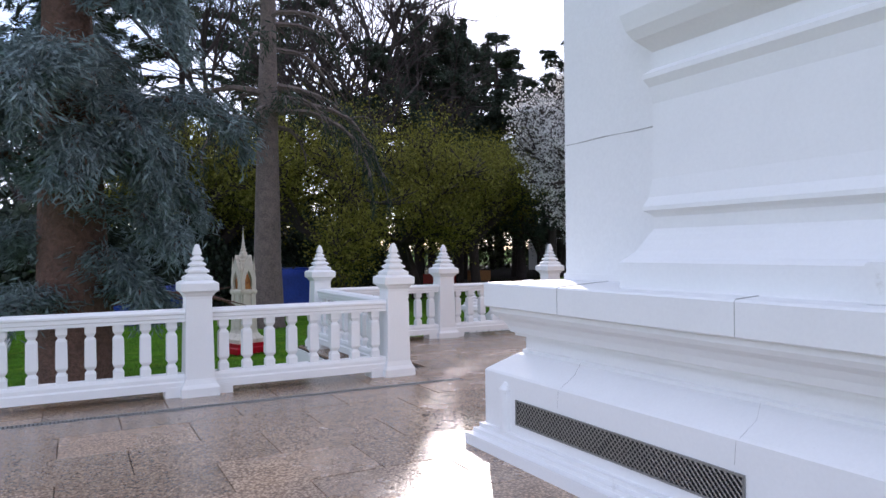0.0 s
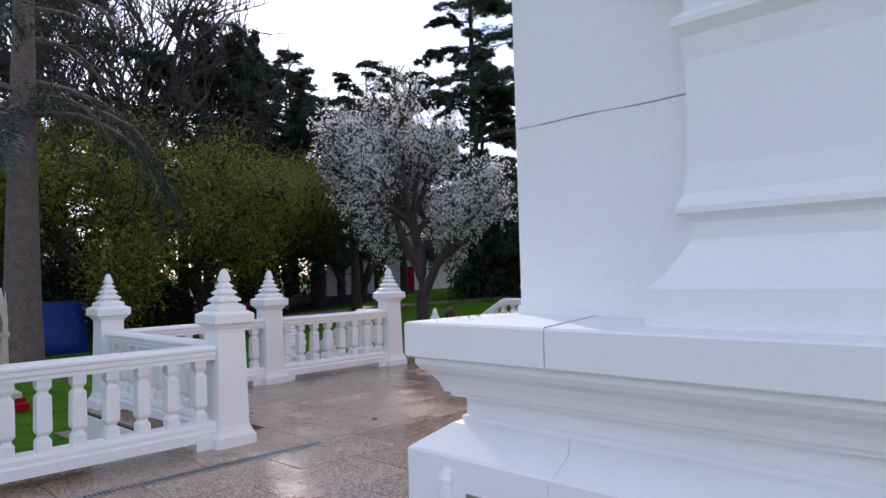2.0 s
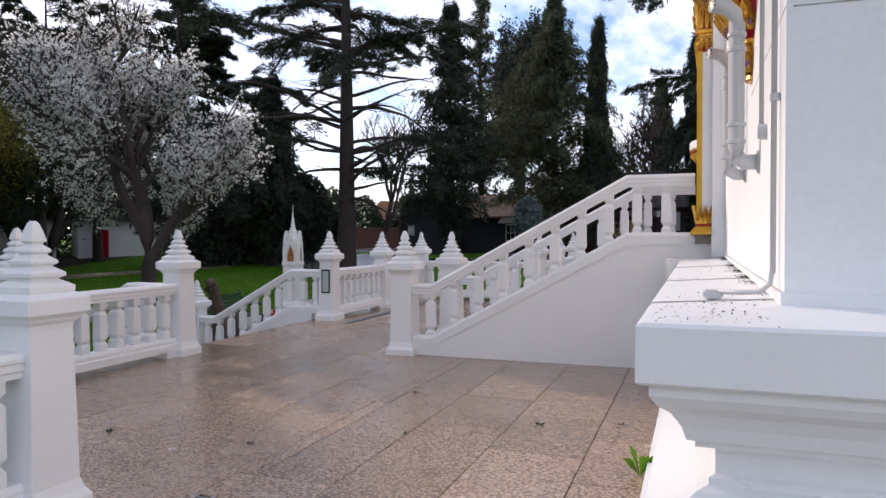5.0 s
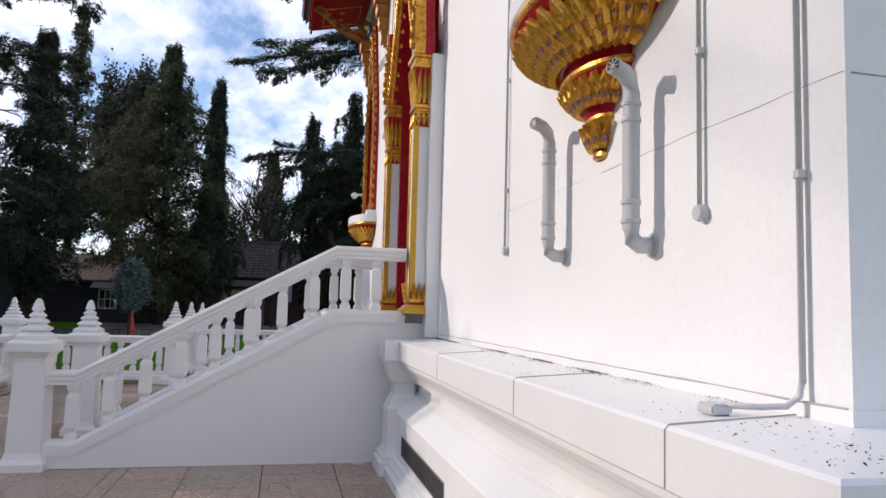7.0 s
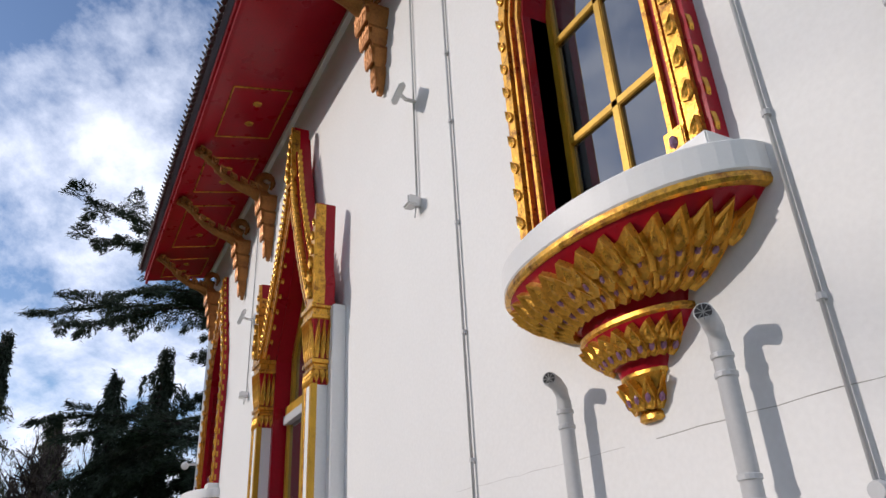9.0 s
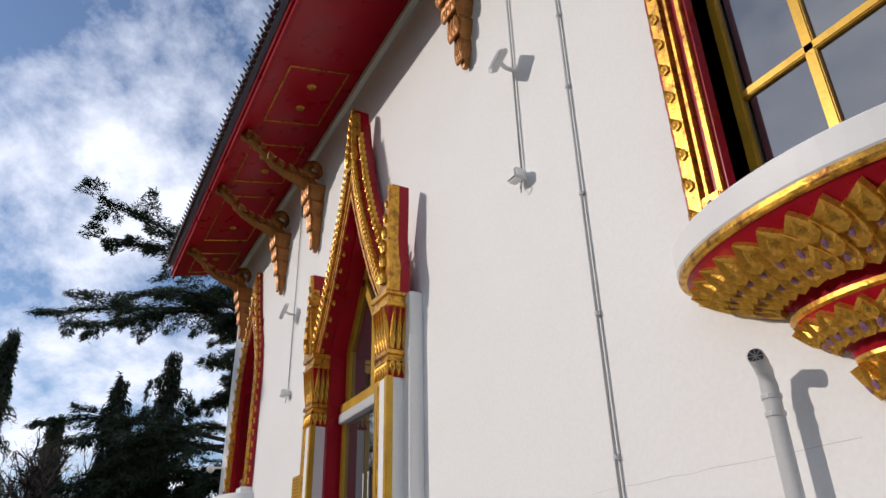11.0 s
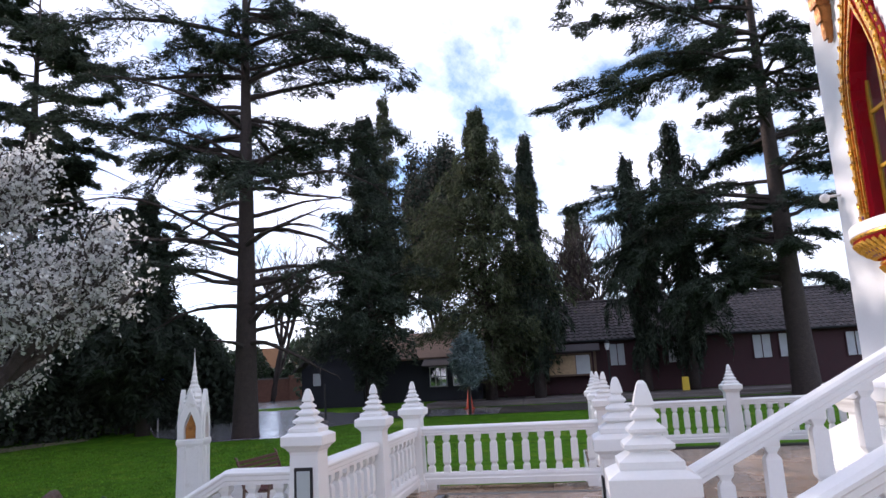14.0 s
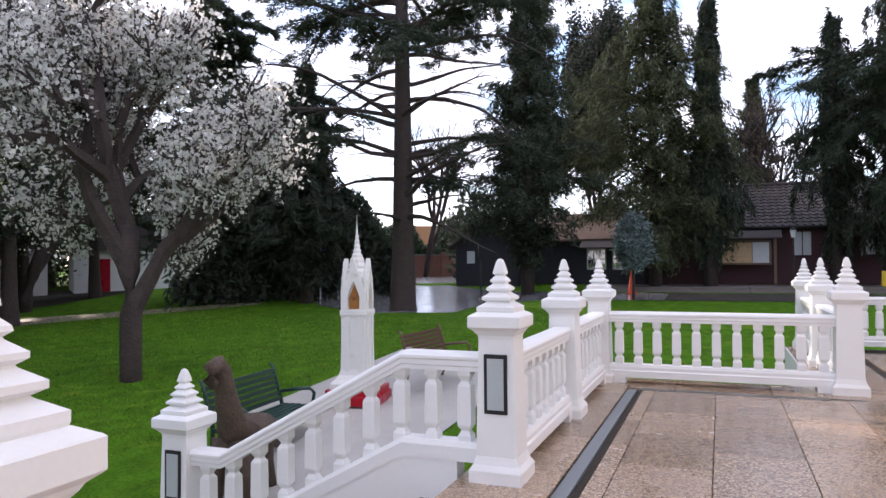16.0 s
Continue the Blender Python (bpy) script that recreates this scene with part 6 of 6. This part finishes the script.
# low terrace wall and steps in front of the hall
own = thing("hall_steps", "low stone retaining steps before the hall", "steps", (0, 0, 0), kind="structure")
STONE = material("grey_brown_stone", (0.15, 0.125, 0.115), 0.75, spread=0.25, scale=2, fine=30, bump=0.4)
for i in range(3):
    for k in range(13):
        part("step_block", box(bmesh.new(), 36.4 + 0.55 * i, 41.9 if i == 2 else 36.96 + 0.55 * i, -14 + 2.2 * k, -11.815 + 2.2 * k, -0.3, 0.20 + 0.125 * i, 0.012), STONE, own)

# black sheds
shed = thing("shed", "black boarded shed with a brown shingled roof", "building", (0, 0, 0), "black sheds")
part("wall", box(bmesh.new(), 41.0, 45.0, 12.4, 17.6, 0.2, 2.7), NAVY, shed)
boards(shed, 41.0, 12.4, 17.6, 0.4, 2.7, NAVY, 0.17)
part("roof", prism(bmesh.new(), [(40.5, 2.62), (43.0, 4.0), (45.5, 2.62), (45.5, 2.52), (43.0, 3.9), (40.5, 2.52)], 12.1, 17.9), WOOD, shed, "brown shingled roof")
part("porch_roof", prism(bmesh.new(), [(39.7, 2.2), (41.0, 2.75), (41.0, 2.68), (39.7, 2.13)], 12.6, 15.2), HALLTILE, shed, "small porch roof")
hall_window(shed, 41.0, 13.0, 13.8, 1.2, 2.1, 2, False)
hall_window(shed, 41.0, 14.2, 15.0, 1.2, 2.1, 2, False)
shed = thing("shed", "black boarded gabled shed beside the drive", "building", (0, 0, 0), "black sheds")
part("wall", prism(bmesh.new(), [(18.1, 0.1), (21.3, 0.1), (21.3, 2.3), (19.7, 3.45), (18.1, 2.3)], 0, 4.0), NAVY, shed)
for v in shed.children[0].data.vertices:
    v.co = Vector((39.6 + v.co.y, v.co.x, v.co.z))
boards(shed, 39.6, 18.1, 21.3, 0.3, 2.3, NAVY, 0.17)
for s in (-1, 1):
    b = bmesh.new()
    vs = [Vector((39.3, 19.7, 3.6)), Vector((43.9, 19.7, 3.6)), Vector((43.9, 19.7 + s * 1.95, 2.2)), Vector((39.3, 19.7 + s * 1.95, 2.2))]
    lo, hi = [b.verts.new(v) for v in vs], [b.verts.new(v + Vector((0, 0, 0.09))) for v in vs]
    b.faces.new(lo), b.faces.new(hi)
    for i in range(4):
        b.faces.new((lo[i], lo[(i + 1) % 4], hi[(i + 1) % 4], hi[i]))
    bmesh.ops.recalc_face_normals(b, faces=b.faces)
    part("roof", b, HALLTILE, shed)
part("notice", box(bmesh.new(), 39.55, 39.56, 20.3, 20.7, 1.5, 2.1), PAPER, shed)

# brick wall behind the drive, outbuilding, far house
BRICK = material("red_brown_brick", (0.17, 0.075, 0.05), 0.85, spread=0.35, scale=6, fine=30, bump=0.3)
bw = thing("garden_wall", "low red-brown brick garden wall", "wall", (60, 26, 0.4), rz=math.degrees(math.atan2(15, -11)), kind="structure")
part("wall_body", box(bmesh.new(), 0, 19, -0.12, 0.12, -0.2, 1.7), BRICK, bw)
part("coping", box(bmesh.new(), -0.05, 19.05, -0.17, 0.17, 1.7, 1.8), STONE, bw)
for k in range(6):
    part("pier", box(bmesh.new(), k * 3.7, k * 3.7 + 0.4, -0.2, 0.2, -0.2, 1.95), BRICK, bw)
ob_ = thing("outbuilding", "low white outbuilding with a dark roof and red door", "building", (30.0, 43.0, -0.1), rz=math.degrees(math.atan2(-6, 8)))
part("wall", box(bmesh.new(), 0, 3.4, 0, 4, -0.3, 2.5), WALL, ob_)
part("wall", box(bmesh.new(), 4.6, 10, 0, 4, -0.3, 2.5), WALL, ob_)
part("roof", prism(bmesh.new(), [(-0.3, 2.5), (1.7, 3.7), (3.7, 2.5)], -0.3, 4.3), HALLTILE, ob_)
part("roof", prism(bmesh.new(), [(4.3, 2.5), (7.3, 3.9), (10.3, 2.5)], -0.3, 4.3), HALLTILE, ob_)
part("door", box(bmesh.new(), 5.4, 6.3, -0.05, -0.005, 0, 2.0), RED, ob_, "dull red door")
hs = thing("house", "distant pale house with an orange tiled roof", "house", (100, 47, -1.0), rz=-65)
part("wall", box(bmesh.new(), -5, 5, -4, 4, 0, 5.0), PALE, hs)
part("roof", prism(bmesh.new(), [(-5.4, 5.0), (-3.5, 7.6), (3.5, 7.6), (5.4, 5.0)], -4.4, 4.4), material("orange_tile", (0.36, 0.16, 0.09), 0.8, spread=0.25), hs)
part("chimney", box(bmesh.new(), 1.5, 2.4, -0.4, 0.4, 7.0, 8.9), BRICK, hs)
for k in range(3):
    part("window", box(bmesh.new(), -3.6 + 2.8 * k, -2.5 + 2.8 * k, -4.06, -4.0, 2.6, 4.0), GLASS, hs)


# ---- shrines ----
STONEWHITE = material("white_shrine_paint", (0.74, 0.73, 0.70), 0.55, spread=0.06, scale=4, dirt_or_sun=(0.42, 0.38, 0.30), dirt_or_sun_at=0.58)


def shrine(x, y, h, label, mat, rz=0):
    z = ground_z(x, y) + 0.03
    own = thing("spirit_shrine", label, "shrine", (x, y, z), "white garden shrines", rz=rz)
    k = h / 2.8
    kr = k * 0.8
    sc = lambda rings: [(r * kr, q * k) for r, q in rings]
    part("plinth", stack(bmesh.new(), sc([(0.52, 0), (0.52, 0.12), (0.48, 0.14), (0.48, 0.22)])), RED, own, "red painted plinth")
    part("pedestal", stack(bmesh.new(), sc([(0.42, 0.22), (0.42, 0.30), (0.34, 0.36), (0.28, 0.42), (0.255, 0.5), (0.235, 1.25), (0.25, 1.28), (0.265, 1.31), (0.265, 1.36), (0.25, 1.38)])), mat, own)
    for a in range(4):
        for s in (-1, 1):
            p = part("corner_fillet", box(bmesh.new(), -0.05 * kr, 0.05 * kr, 0.205 * kr, 0.265 * kr, 0.42 * k, 1.27 * k, 0.004), mat, own)
            p.matrix_basis = Matrix.Rotation(a * math.pi / 2, 4, "Z") @ Matrix.Translation((s * 0.13 * kr, 0, 0))
    part("cella", stack(bmesh.new(), sc([(0.16, 1.38), (0.16, 1.80), (0.19, 1.86), (0.16, 1.92)])), mat, own)
    for a in range(4):
        g = part("niche_gable", ring_board(bmesh.new(), [(q * kr, w * k) for q, w in mirrored([(0.215, 1.38), (0.225, 1.62), (0.17, 1.78), (0.08, 1.95), (0, 2.14)])], [(q * kr, w * k) for q, w in mirrored([(0.11, 1.38), (0.115, 1.56), (0.085, 1.66), (0.04, 1.74), (0, 1.80)])], 0.17 * kr, 0.255 * kr), mat, own, "pointed niche gable")
        g.matrix_basis = Matrix.Rotation(a * math.pi / 2, 4, "Z")
        pnl = part("niche_panel", prism(bmesh.new(), [(q * kr, w * k) for q, w in ((-0.1, 1.39), (0.1, 1.39), (0.1, 1.56), (0.0, 1.76), (-0.1, 1.56))], 0.175 * kr, 0.19 * kr), BRONZE, own, "dull gold niche panel")
        pnl.matrix_basis = g.matrix_basis
        sp = part("corner_spike", stack(bmesh.new(), sc([(0.035, 1.38), (0.03, 1.78), (0.045, 1.82), (0.03, 1.88), (0.012, 2.0), (0.003, 2.1)]), 6, at=(0.205 * kr, 0.205 * kr, 0)), mat, own)
        sp.matrix_basis = g.matrix_basis
    part("roof", stack(bmesh.new(), sc([(0.20, 1.90), (0.21, 1.95), (0.16, 1.99), (0.17, 2.03), (0.13, 2.08), (0.135, 2.12), (0.10, 2.17)]), 8), mat, own)
    part("spire", stack(bmesh.new(), sc([(0.10, 2.15), (0.105, 2.19), (0.07, 2.22), (0.08, 2.26), (0.055, 2.29), (0.062, 2.33), (0.042, 2.36), (0.05, 2.40), (0.032, 2.43), (0.037, 2.47), (0.022, 2.5), (0.024, 2.55), (0.014, 2.6), (0.003, 2.8)]), 10), mat, own)
    return own


shrine(17.0, 14.55, 3.02, "white spired shrine with small pointed niches on the lawn", STONEWHITE, 12)
shrine(3.75, 17.2, 3.05, "weathered cream spired shrine with a gold niche", material("cream_shrine_paint", (0.62, 0.56, 0.46), 0.6, spread=0.12, scale=5, dirt_or_sun=(0.32, 0.25, 0.17), dirt_or_sun_at=0.55), 20)


# ---- benches, sculpture and small things ----
GREENP = material("dark_green_paint", (0.012, 0.045, 0.035), 0.4, spread=0.2, scale=6)


def bench(label, x, y, rz, slat, iron, length=1.6):
    own = thing("bench", label, "bench", (x, y, ground_z(x, y) + 0.02), rz=rz)
    for k in range(5):
        part("seat_slat", box(bmesh.new(), -length / 2, length / 2, -0.24 + 0.095 * k, -0.165 + 0.095 * k, 0.43, 0.458, 0.005), slat, own)
    for k in range(6):
        z = 0.5 + 0.075 * k
        part("back_slat", box(bmesh.new(), -length / 2, length / 2, 0.235 + 0.022 * k, 0.258 + 0.022 * k, z, z + 0.058, 0.004), slat, own)
    for s in (-1, 1):
        xx = s * (length / 2 - 0.03)
        part("leg", tube(bmesh.new(), [(xx, -0.27, 0), (xx, -0.22, 0.22), (xx, -0.24, 0.44), (xx, -0.27, 0.62), (xx, -0.2, 0.68), (xx, 0.0, 0.66), (xx, 0.24, 0.62)], [0.028, 0.024, 0.026, 0.024, 0.026, 0.024, 0.024], 8), iron, own, smooth=True)
        part("leg", tube(bmesh.new(), [(xx, 0.33, 0), (xx, 0.24, 0.24), (xx, 0.23, 0.46), (xx, 0.30, 0.72), (xx, 0.38, 0.98), (xx, 0.42, 1.0)], [0.028, 0.024, 0.028, 0.026, 0.024, 0.016], 8), iron, own, smooth=True)
        part("seat_rail", tube(bmesh.new(), [(xx, -0.24, 0.42), (xx, 0.24, 0.42)], [0.022, 0.022], 6), iron, own)
    return own


bench("dark green slatted garden bench on the lawn", 14.35, 14.42, 4, GREENP, GREENP)
bench("red-brown wooden garden bench beside the paving", 18.5, 13.72, -3, material("red_brown_slats", (0.10, 0.035, 0.03), 0.6, spread=0.3, scale=5), WOOD)
DRIFT = material("driftwood", (0.085, 0.058, 0.042), 0.85, spread=0.45, scale=7, fine=40, bump=0.8, depth=0.02)
bm = bmesh.new()
neck = [(0.14, 0, 0.56), (0.0, 0, 0.70), (-0.07, 0.0, 0.86), (-0.12, 0, 1.04), (-0.17, 0.0, 1.19), (-0.25, 0, 1.27), (-0.34, 0, 1.25), (-0.37, 0, 1.16), (-0.32, 0, 1.10), (-0.27, 0, 1.14)]
tube(bm, neck, [0.19, 0.14, 0.105, 0.09, 0.085, 0.08, 0.07, 0.055, 0.045, 0.03], 12)
tube(bm, [(-0.06, 0, 0.46), (0.06, 0, 0.48), (0.3, 0.02, 0.52), (0.55, 0.0, 0.50), (0.8, 0, 0.40), (1.05, 0, 0.22)], [0.10, 0.20, 0.22, 0.19, 0.11, 0.03], 12)
for lx, ly in ((0.0, -0.1), (0.05, 0.12), (0.45, -0.09), (0.42, 0.1)):
    tube(bm, [(lx, ly, 0.55), (lx - 0.05, ly * 1.3, 0.28), (lx, ly * 1.5, 0)], [0.10, 0.07, 0.06], 8)
for v in bm.verts:
    v.co += Vector(noise.noise_vector(v.co * 7)) * 0.025
sculpt = part("driftwood_sculpture", bm, DRIFT, None, "", True)
sculpt.matrix_basis = pose(12.85, 13.75, ground_z(12.85, 13.75) + 0.02, 0, 0, 8) @ Matrix.Scale(1.14, 4)
tagged(sculpt, "brown driftwood sculpture with a curled neck", "sculpture")

own = thing("parking_sign", "blue parking sign on a slim post with a round mirror", "sign", (32.4, 24.7, ground_z(32.4, 24.7)))
part("post", tube(bmesh.new(), [(0, 0, 0), (0, 0, 2.6)], [0.035, 0.035], 8), GREY, own)
pl = part("plate", box(bmesh.new(), -0.2, 0.2, -0.05, -0.036, 2.05, 2.55, 0.004), material("sign_blue", (0.02, 0.09, 0.42), 0.4, spread=0.06), own, "blue plate")
pl.matrix_basis = pose(0, 0, 0, 0, 0, -58)
tc = bpy.data.curves.new("letter", "FONT")
tc.body, tc.size, tc.align_x, tc.extrude = "P", 0.42, "CENTER", 0.003
to = new("letter", tc)
tc.materials.append(WHITE)
to.parent = pl
to.matrix_basis = pose(0, -0.056, 2.16, 90, 0, 0)
mr = part("mirror", stack(bmesh.new(), [(0.16, 0), (0.16, 0.03), (0.12, 0.05)], 16), PAPER, own, "round pale mirror")
mr.matrix_basis = pose(0, 0, 1.6, 90, 0, -58) @ pose(0, 0, 0.05)


def cone(x, y, z):
    own = thing("traffic_cone", "orange plastic traffic cone by the shed", "cone", (x, y, z))
    m = material("orange_plastic", (0.62, 0.06, 0.02), 0.45, spread=0.08)
    part("base", box(bmesh.new(), -0.2, 0.2, -0.2, 0.2, 0, 0.05, 0.01), m, own)
    part("body", stack(bmesh.new(), [(0.16, 0.05), (0.03, 0.95)], 14), m, own)


cone(36.0, 12.4, ground_z(36.0, 12.4) + 0.01)
own = thing("wet_floor_sign", "yellow folding wet floor sign on the hall's terrace", "sign", (39.6, 2.9, 0.452))
ym = material("yellow_plastic", (0.72, 0.48, 0.02), 0.45, spread=0.06)
for s in (-1, 1):
    b = part("panel", box(bmesh.new(), -0.012, 0.012, -0.15, 0.15, 0, 0.62, 0.006), ym, own)
    b.matrix_basis = pose(s * 0.13, 0, 0, 0, -s * 11, 0)


def lantern(x, y, z, h):
    own = thing("lamp_post", "slim black lamp post with a glass lantern", "lamp", (x, y, z), "garden lamps")
    part("post", tube(bmesh.new(), [(0, 0, 0), (0, 0, 0.3), (0, 0, h - 0.35)], [0.07, 0.045, 0.03], 10), DARK, own)
    part("glass", stack(bmesh.new(), [(0.07, h - 0.35), (0.12, h - 0.05)], 6), PAPER, own, "pale lantern glass")
    part("cap", stack(bmesh.new(), [(0.15, h - 0.05), (0.03, h + 0.08), (0.01, h + 0.16)], 6), DARK, own)


lantern(38.6, 6.3, 0.452, 2.35)
own = thing("bollard_light", "short black bollard light by the drive", "light", (33.0, 17.8, ground_z(33.0, 17.8) + 0.01))
part("post", tube(bmesh.new(), [(0, 0, 0), (0, 0, 1.5)], [0.045, 0.04], 10), DARK, own)
part("foot", stack(bmesh.new(), [(0.12, 0), (0.12, 0.06), (0.06, 0.09)], 12), STONE, own)
BLUE = material("blue_tarpaulin", (0.012, 0.045, 0.30), 0.45, spread=0.3, scale=2, fine=12, bump=0.5, depth=0.03)
for x, y, w, d, h, lab in ((7.6, 28.4, 2.4, 2.0, 1.75, "blue tarpaulin covered stack under the trees"), (1.6, 26.5, 4.4, 2.0, 1.2, "dark blue tarpaulin covered stack under the trees")):
    own = thing("tarpaulin_stack", lab, "tarpaulin", (x, y, -0.95), rz=8)
    b = bmesh.new()
    box(b, -w / 2, w / 2, -d / 2, d / 2, 0, h, 0.05)
    bmesh.ops.subdivide_edges(b, edges=b.edges[:], cuts=4, use_grid_fill=True)
    for v in b.verts:
        v.co += Vector(noise.noise_vector(v.co * 1.7)) * 0.09
        v.co.z = max(0.0, v.co.z)
    part("cover", b, BLUE, own, smooth=True)
own = thing("barrier_fence", "low red plastic barrier fence beyond the lawn", "fence", (16.8, 37.4, -0.95), rz=-8)
redp = material("red_plastic", (0.45, 0.03, 0.02), 0.5, spread=0.15)
for k in range(3):
    part("panel", box(bmesh.new(), k * 1.25, k * 1.25 + 1.2, -0.03, 0.03, 0.45, 1.0, 0.01), redp, own)
    part("foot", box(bmesh.new(), k * 1.25 + 0.1, k * 1.25 + 0.2, -0.25, 0.25, 0, 0.45, 0.01), redp, own)
own = thing("wooden_planter", "orange-brown wooden planter box on the grass", "planter", (21.3, 35.6, ground_z(21.3, 0)))
part("box", box(bmesh.new(), -0.6, 0.6, -0.35, 0.35, 0.15, 0.75, 0.02), material("orange_wood", (0.34, 0.15, 0.05), 0.7, spread=0.25), own)
for s in (-1, 1):
    part("leg", box(bmesh.new(), s * 0.5 - 0.05, s * 0.5 + 0.05, -0.3, 0.3, 0, 0.16), WOOD, own)
own = thing("garden_tent", "pale grey sheeted garden shelter", "tent", (-3.6, 20.5, -0.95))
part("sheet", prism(bmesh.new(), [(-2.2, 0), (-1.9, 1.1), (0, 1.9), (1.9, 1.1), (2.2, 0)], -2, 2), PAPER, own)
part("skirt", box(bmesh.new(), -2.3, 2.3, -2.06, -2.0, 0.0, 0.35), GREENP, own)
for i, (x, y) in enumerate(((5.6, 6.45), (6.9, 6.9), (6.2, 5.55), (5.0, 7.4), (8.6, 8.9), (4.9, 8.6), (6.4, 4.95), (2.9, 5.6))):
    b = bmesh.new()
    r = 0.022 + 0.006 * (i % 3)
    ring = [b.verts.new((r * math.cos(a) * (1.6 if k % 2 else 1.0), r * 0.7 * math.sin(a), 0.004 + 0.012 * (k % 2))) for k, a in enumerate([j * math.pi / 4 for j in range(8)])]
    b.faces.new(ring)
    o = part("dead_leaf", b, SOIL)
    o.matrix_basis = pose(x, y, 0.002, 0, 0, 47 * i)
    tagged(o, "small dark dead leaf on the wet paving", "leaf", "fallen leaves")


# ---- terrace paving ----
SLAB_MESHES = {}


def slab_mesh(w, d):
    key = (round(w, 2), round(d, 2))
    if key not in SLAB_MESHES:
        b = bmesh.new()
        stack(b, [(0.5, -0.045), (0.5, -0.004), (0.494, 0.0)])
        for v in b.verts:
            s = 0.5 - 0.0035 / max(w, d) if v.co.z < -0.001 else 0.5 - 0.0065 / max(w, d)
            v.co.x, v.co.y = math.copysign(w / 2 - (0.003 if v.co.z < -0.001 else 0.006), v.co.x), math.copysign(d / 2 - (0.003 if v.co.z < -0.001 else 0.006), v.co.y)
        me = bpy.data.meshes.new("paving_slab")
        b.to_mesh(me)
        b.free()
        me.materials.append(SLAB)
        SLAB_MESHES[key] = me
    return SLAB_MESHES[key]


paving = thing("terrace_paving", "wet exposed-aggregate concrete slabs", "paving", kind="structure")
ROW, LENGTH = 0.672, 1.0
lay = random.Random(7)


def pave(x0, x1, y0, y1, skip=None):
    k = math.floor((y0 - 5.10) / ROW)
    while 5.10 + k * ROW < y1:
        a, c = max(y0, 5.10 + k * ROW), min(y1, 5.10 + (k + 1) * ROW)
        off = 2.0 + (0.47 if k % 2 == 0 else 0.0)
        i = math.floor((x0 - off) / LENGTH)
        while off + i * LENGTH < x1:
            e, f = max(x0, off + i * LENGTH), min(x1, off + (i + 1) * LENGTH)
            if c - a > 0.05 and f - e > 0.05 and not (skip and skip[0] < (e + f) / 2 < skip[1] and (a + c) / 2 < skip[2]):
                share("slab", slab_mesh(f - e, c - a), paving, pose((e + f) / 2, (a + c) / 2, lay.uniform(-0.0025, 0.0), lay.uniform(-0.12, 0.12), lay.uniform(-0.1, 0.1)))
            i += 1
        k += 1


pave(-1.25, 20.2, 0.0, 6.98, (3.4, 16.3, 4.2))
pave(4.08, 11.4, 6.98, 10.14)
pave(11.4, 2 * CX - 4.08, 6.98, 9.95)
for x0, x1, y0, y1 in ((-1.2, 4.08, 7.10, 7.98), (15.64, 20.9, 7.10, 7.98)):
    n = int((x1 - x0) / 1.1) + 1
    for i in range(n):
        w = (x1 - x0) / n
        share("slab", slab_mesh(w, y1 - y0), paving, pose(x0 + w * (i + 0.5), (y0 + y1) / 2, 0.0))
for i in range(12):
    w = (2 * CX - 6.5) / 12
    share("slab", slab_mesh(w, 0.70), paving, pose(3.25 + w * (i + 0.5), 10.49, 0.0))
for x0 in (3.25, 15.79):
    for i in range(4):
        share("slab", slab_mesh(0.69, 0.54), paving, pose(x0 + 0.345, 7.98 + 0.54 * (i + 0.5), 0.0))
for i in range(7):
    share("slab", slab_mesh(6.5, 1.1), paving, pose(-1.25 + 3.25, -0.55 - 1.1 * i, -0.004))


def slot_drain(x0, y0, x1, y1, label):
    """A narrow channel drain with a slotted cast cover."""
    own = thing("channel_drain", label, "drain", (x0, y0, 0), "terrace drains", rz=math.degrees(math.atan2(y1 - y0, x1 - x0)))
    L = math.hypot(x1 - x0, y1 - y0)
    part("channel", box(bmesh.new(), 0, L, -0.055, 0.055, -0.05, -0.012), DARK, own)
    part("edge_bar", box(bmesh.new(), 0, L, -0.06, -0.042, -0.05, 0.001), STEEL, own)
    part("edge_bar", box(bmesh.new(), 0, L, 0.042, 0.06, -0.05, 0.001), STEEL, own)
    b = bmesh.new()
    for i in range(int(L / 0.032)):
        box(b, i * 0.032, i * 0.032 + 0.017, -0.042, 0.042, -0.012, 0.0)
    part("slats", b, STEEL, own)["kind"] = "stuff"


slot_drain(-1.25, 7.04, 4.08, 7.04, "black slotted channel drain along the balustrade")
slot_drain(15.72, 7.6, 15.72, 10.0, "black slotted channel drain across the terrace bay")
b = bmesh.new()
box(b, 11.4, 15.66, 10.02, 10.12, -0.04, 0.0)
tagged(part("drain_cover", b, material("grey_steel_cover", (0.20, 0.23, 0.25), 0.35, metal=0.3, spread=0.1)), "long grey steel drain cover", "drain cover")
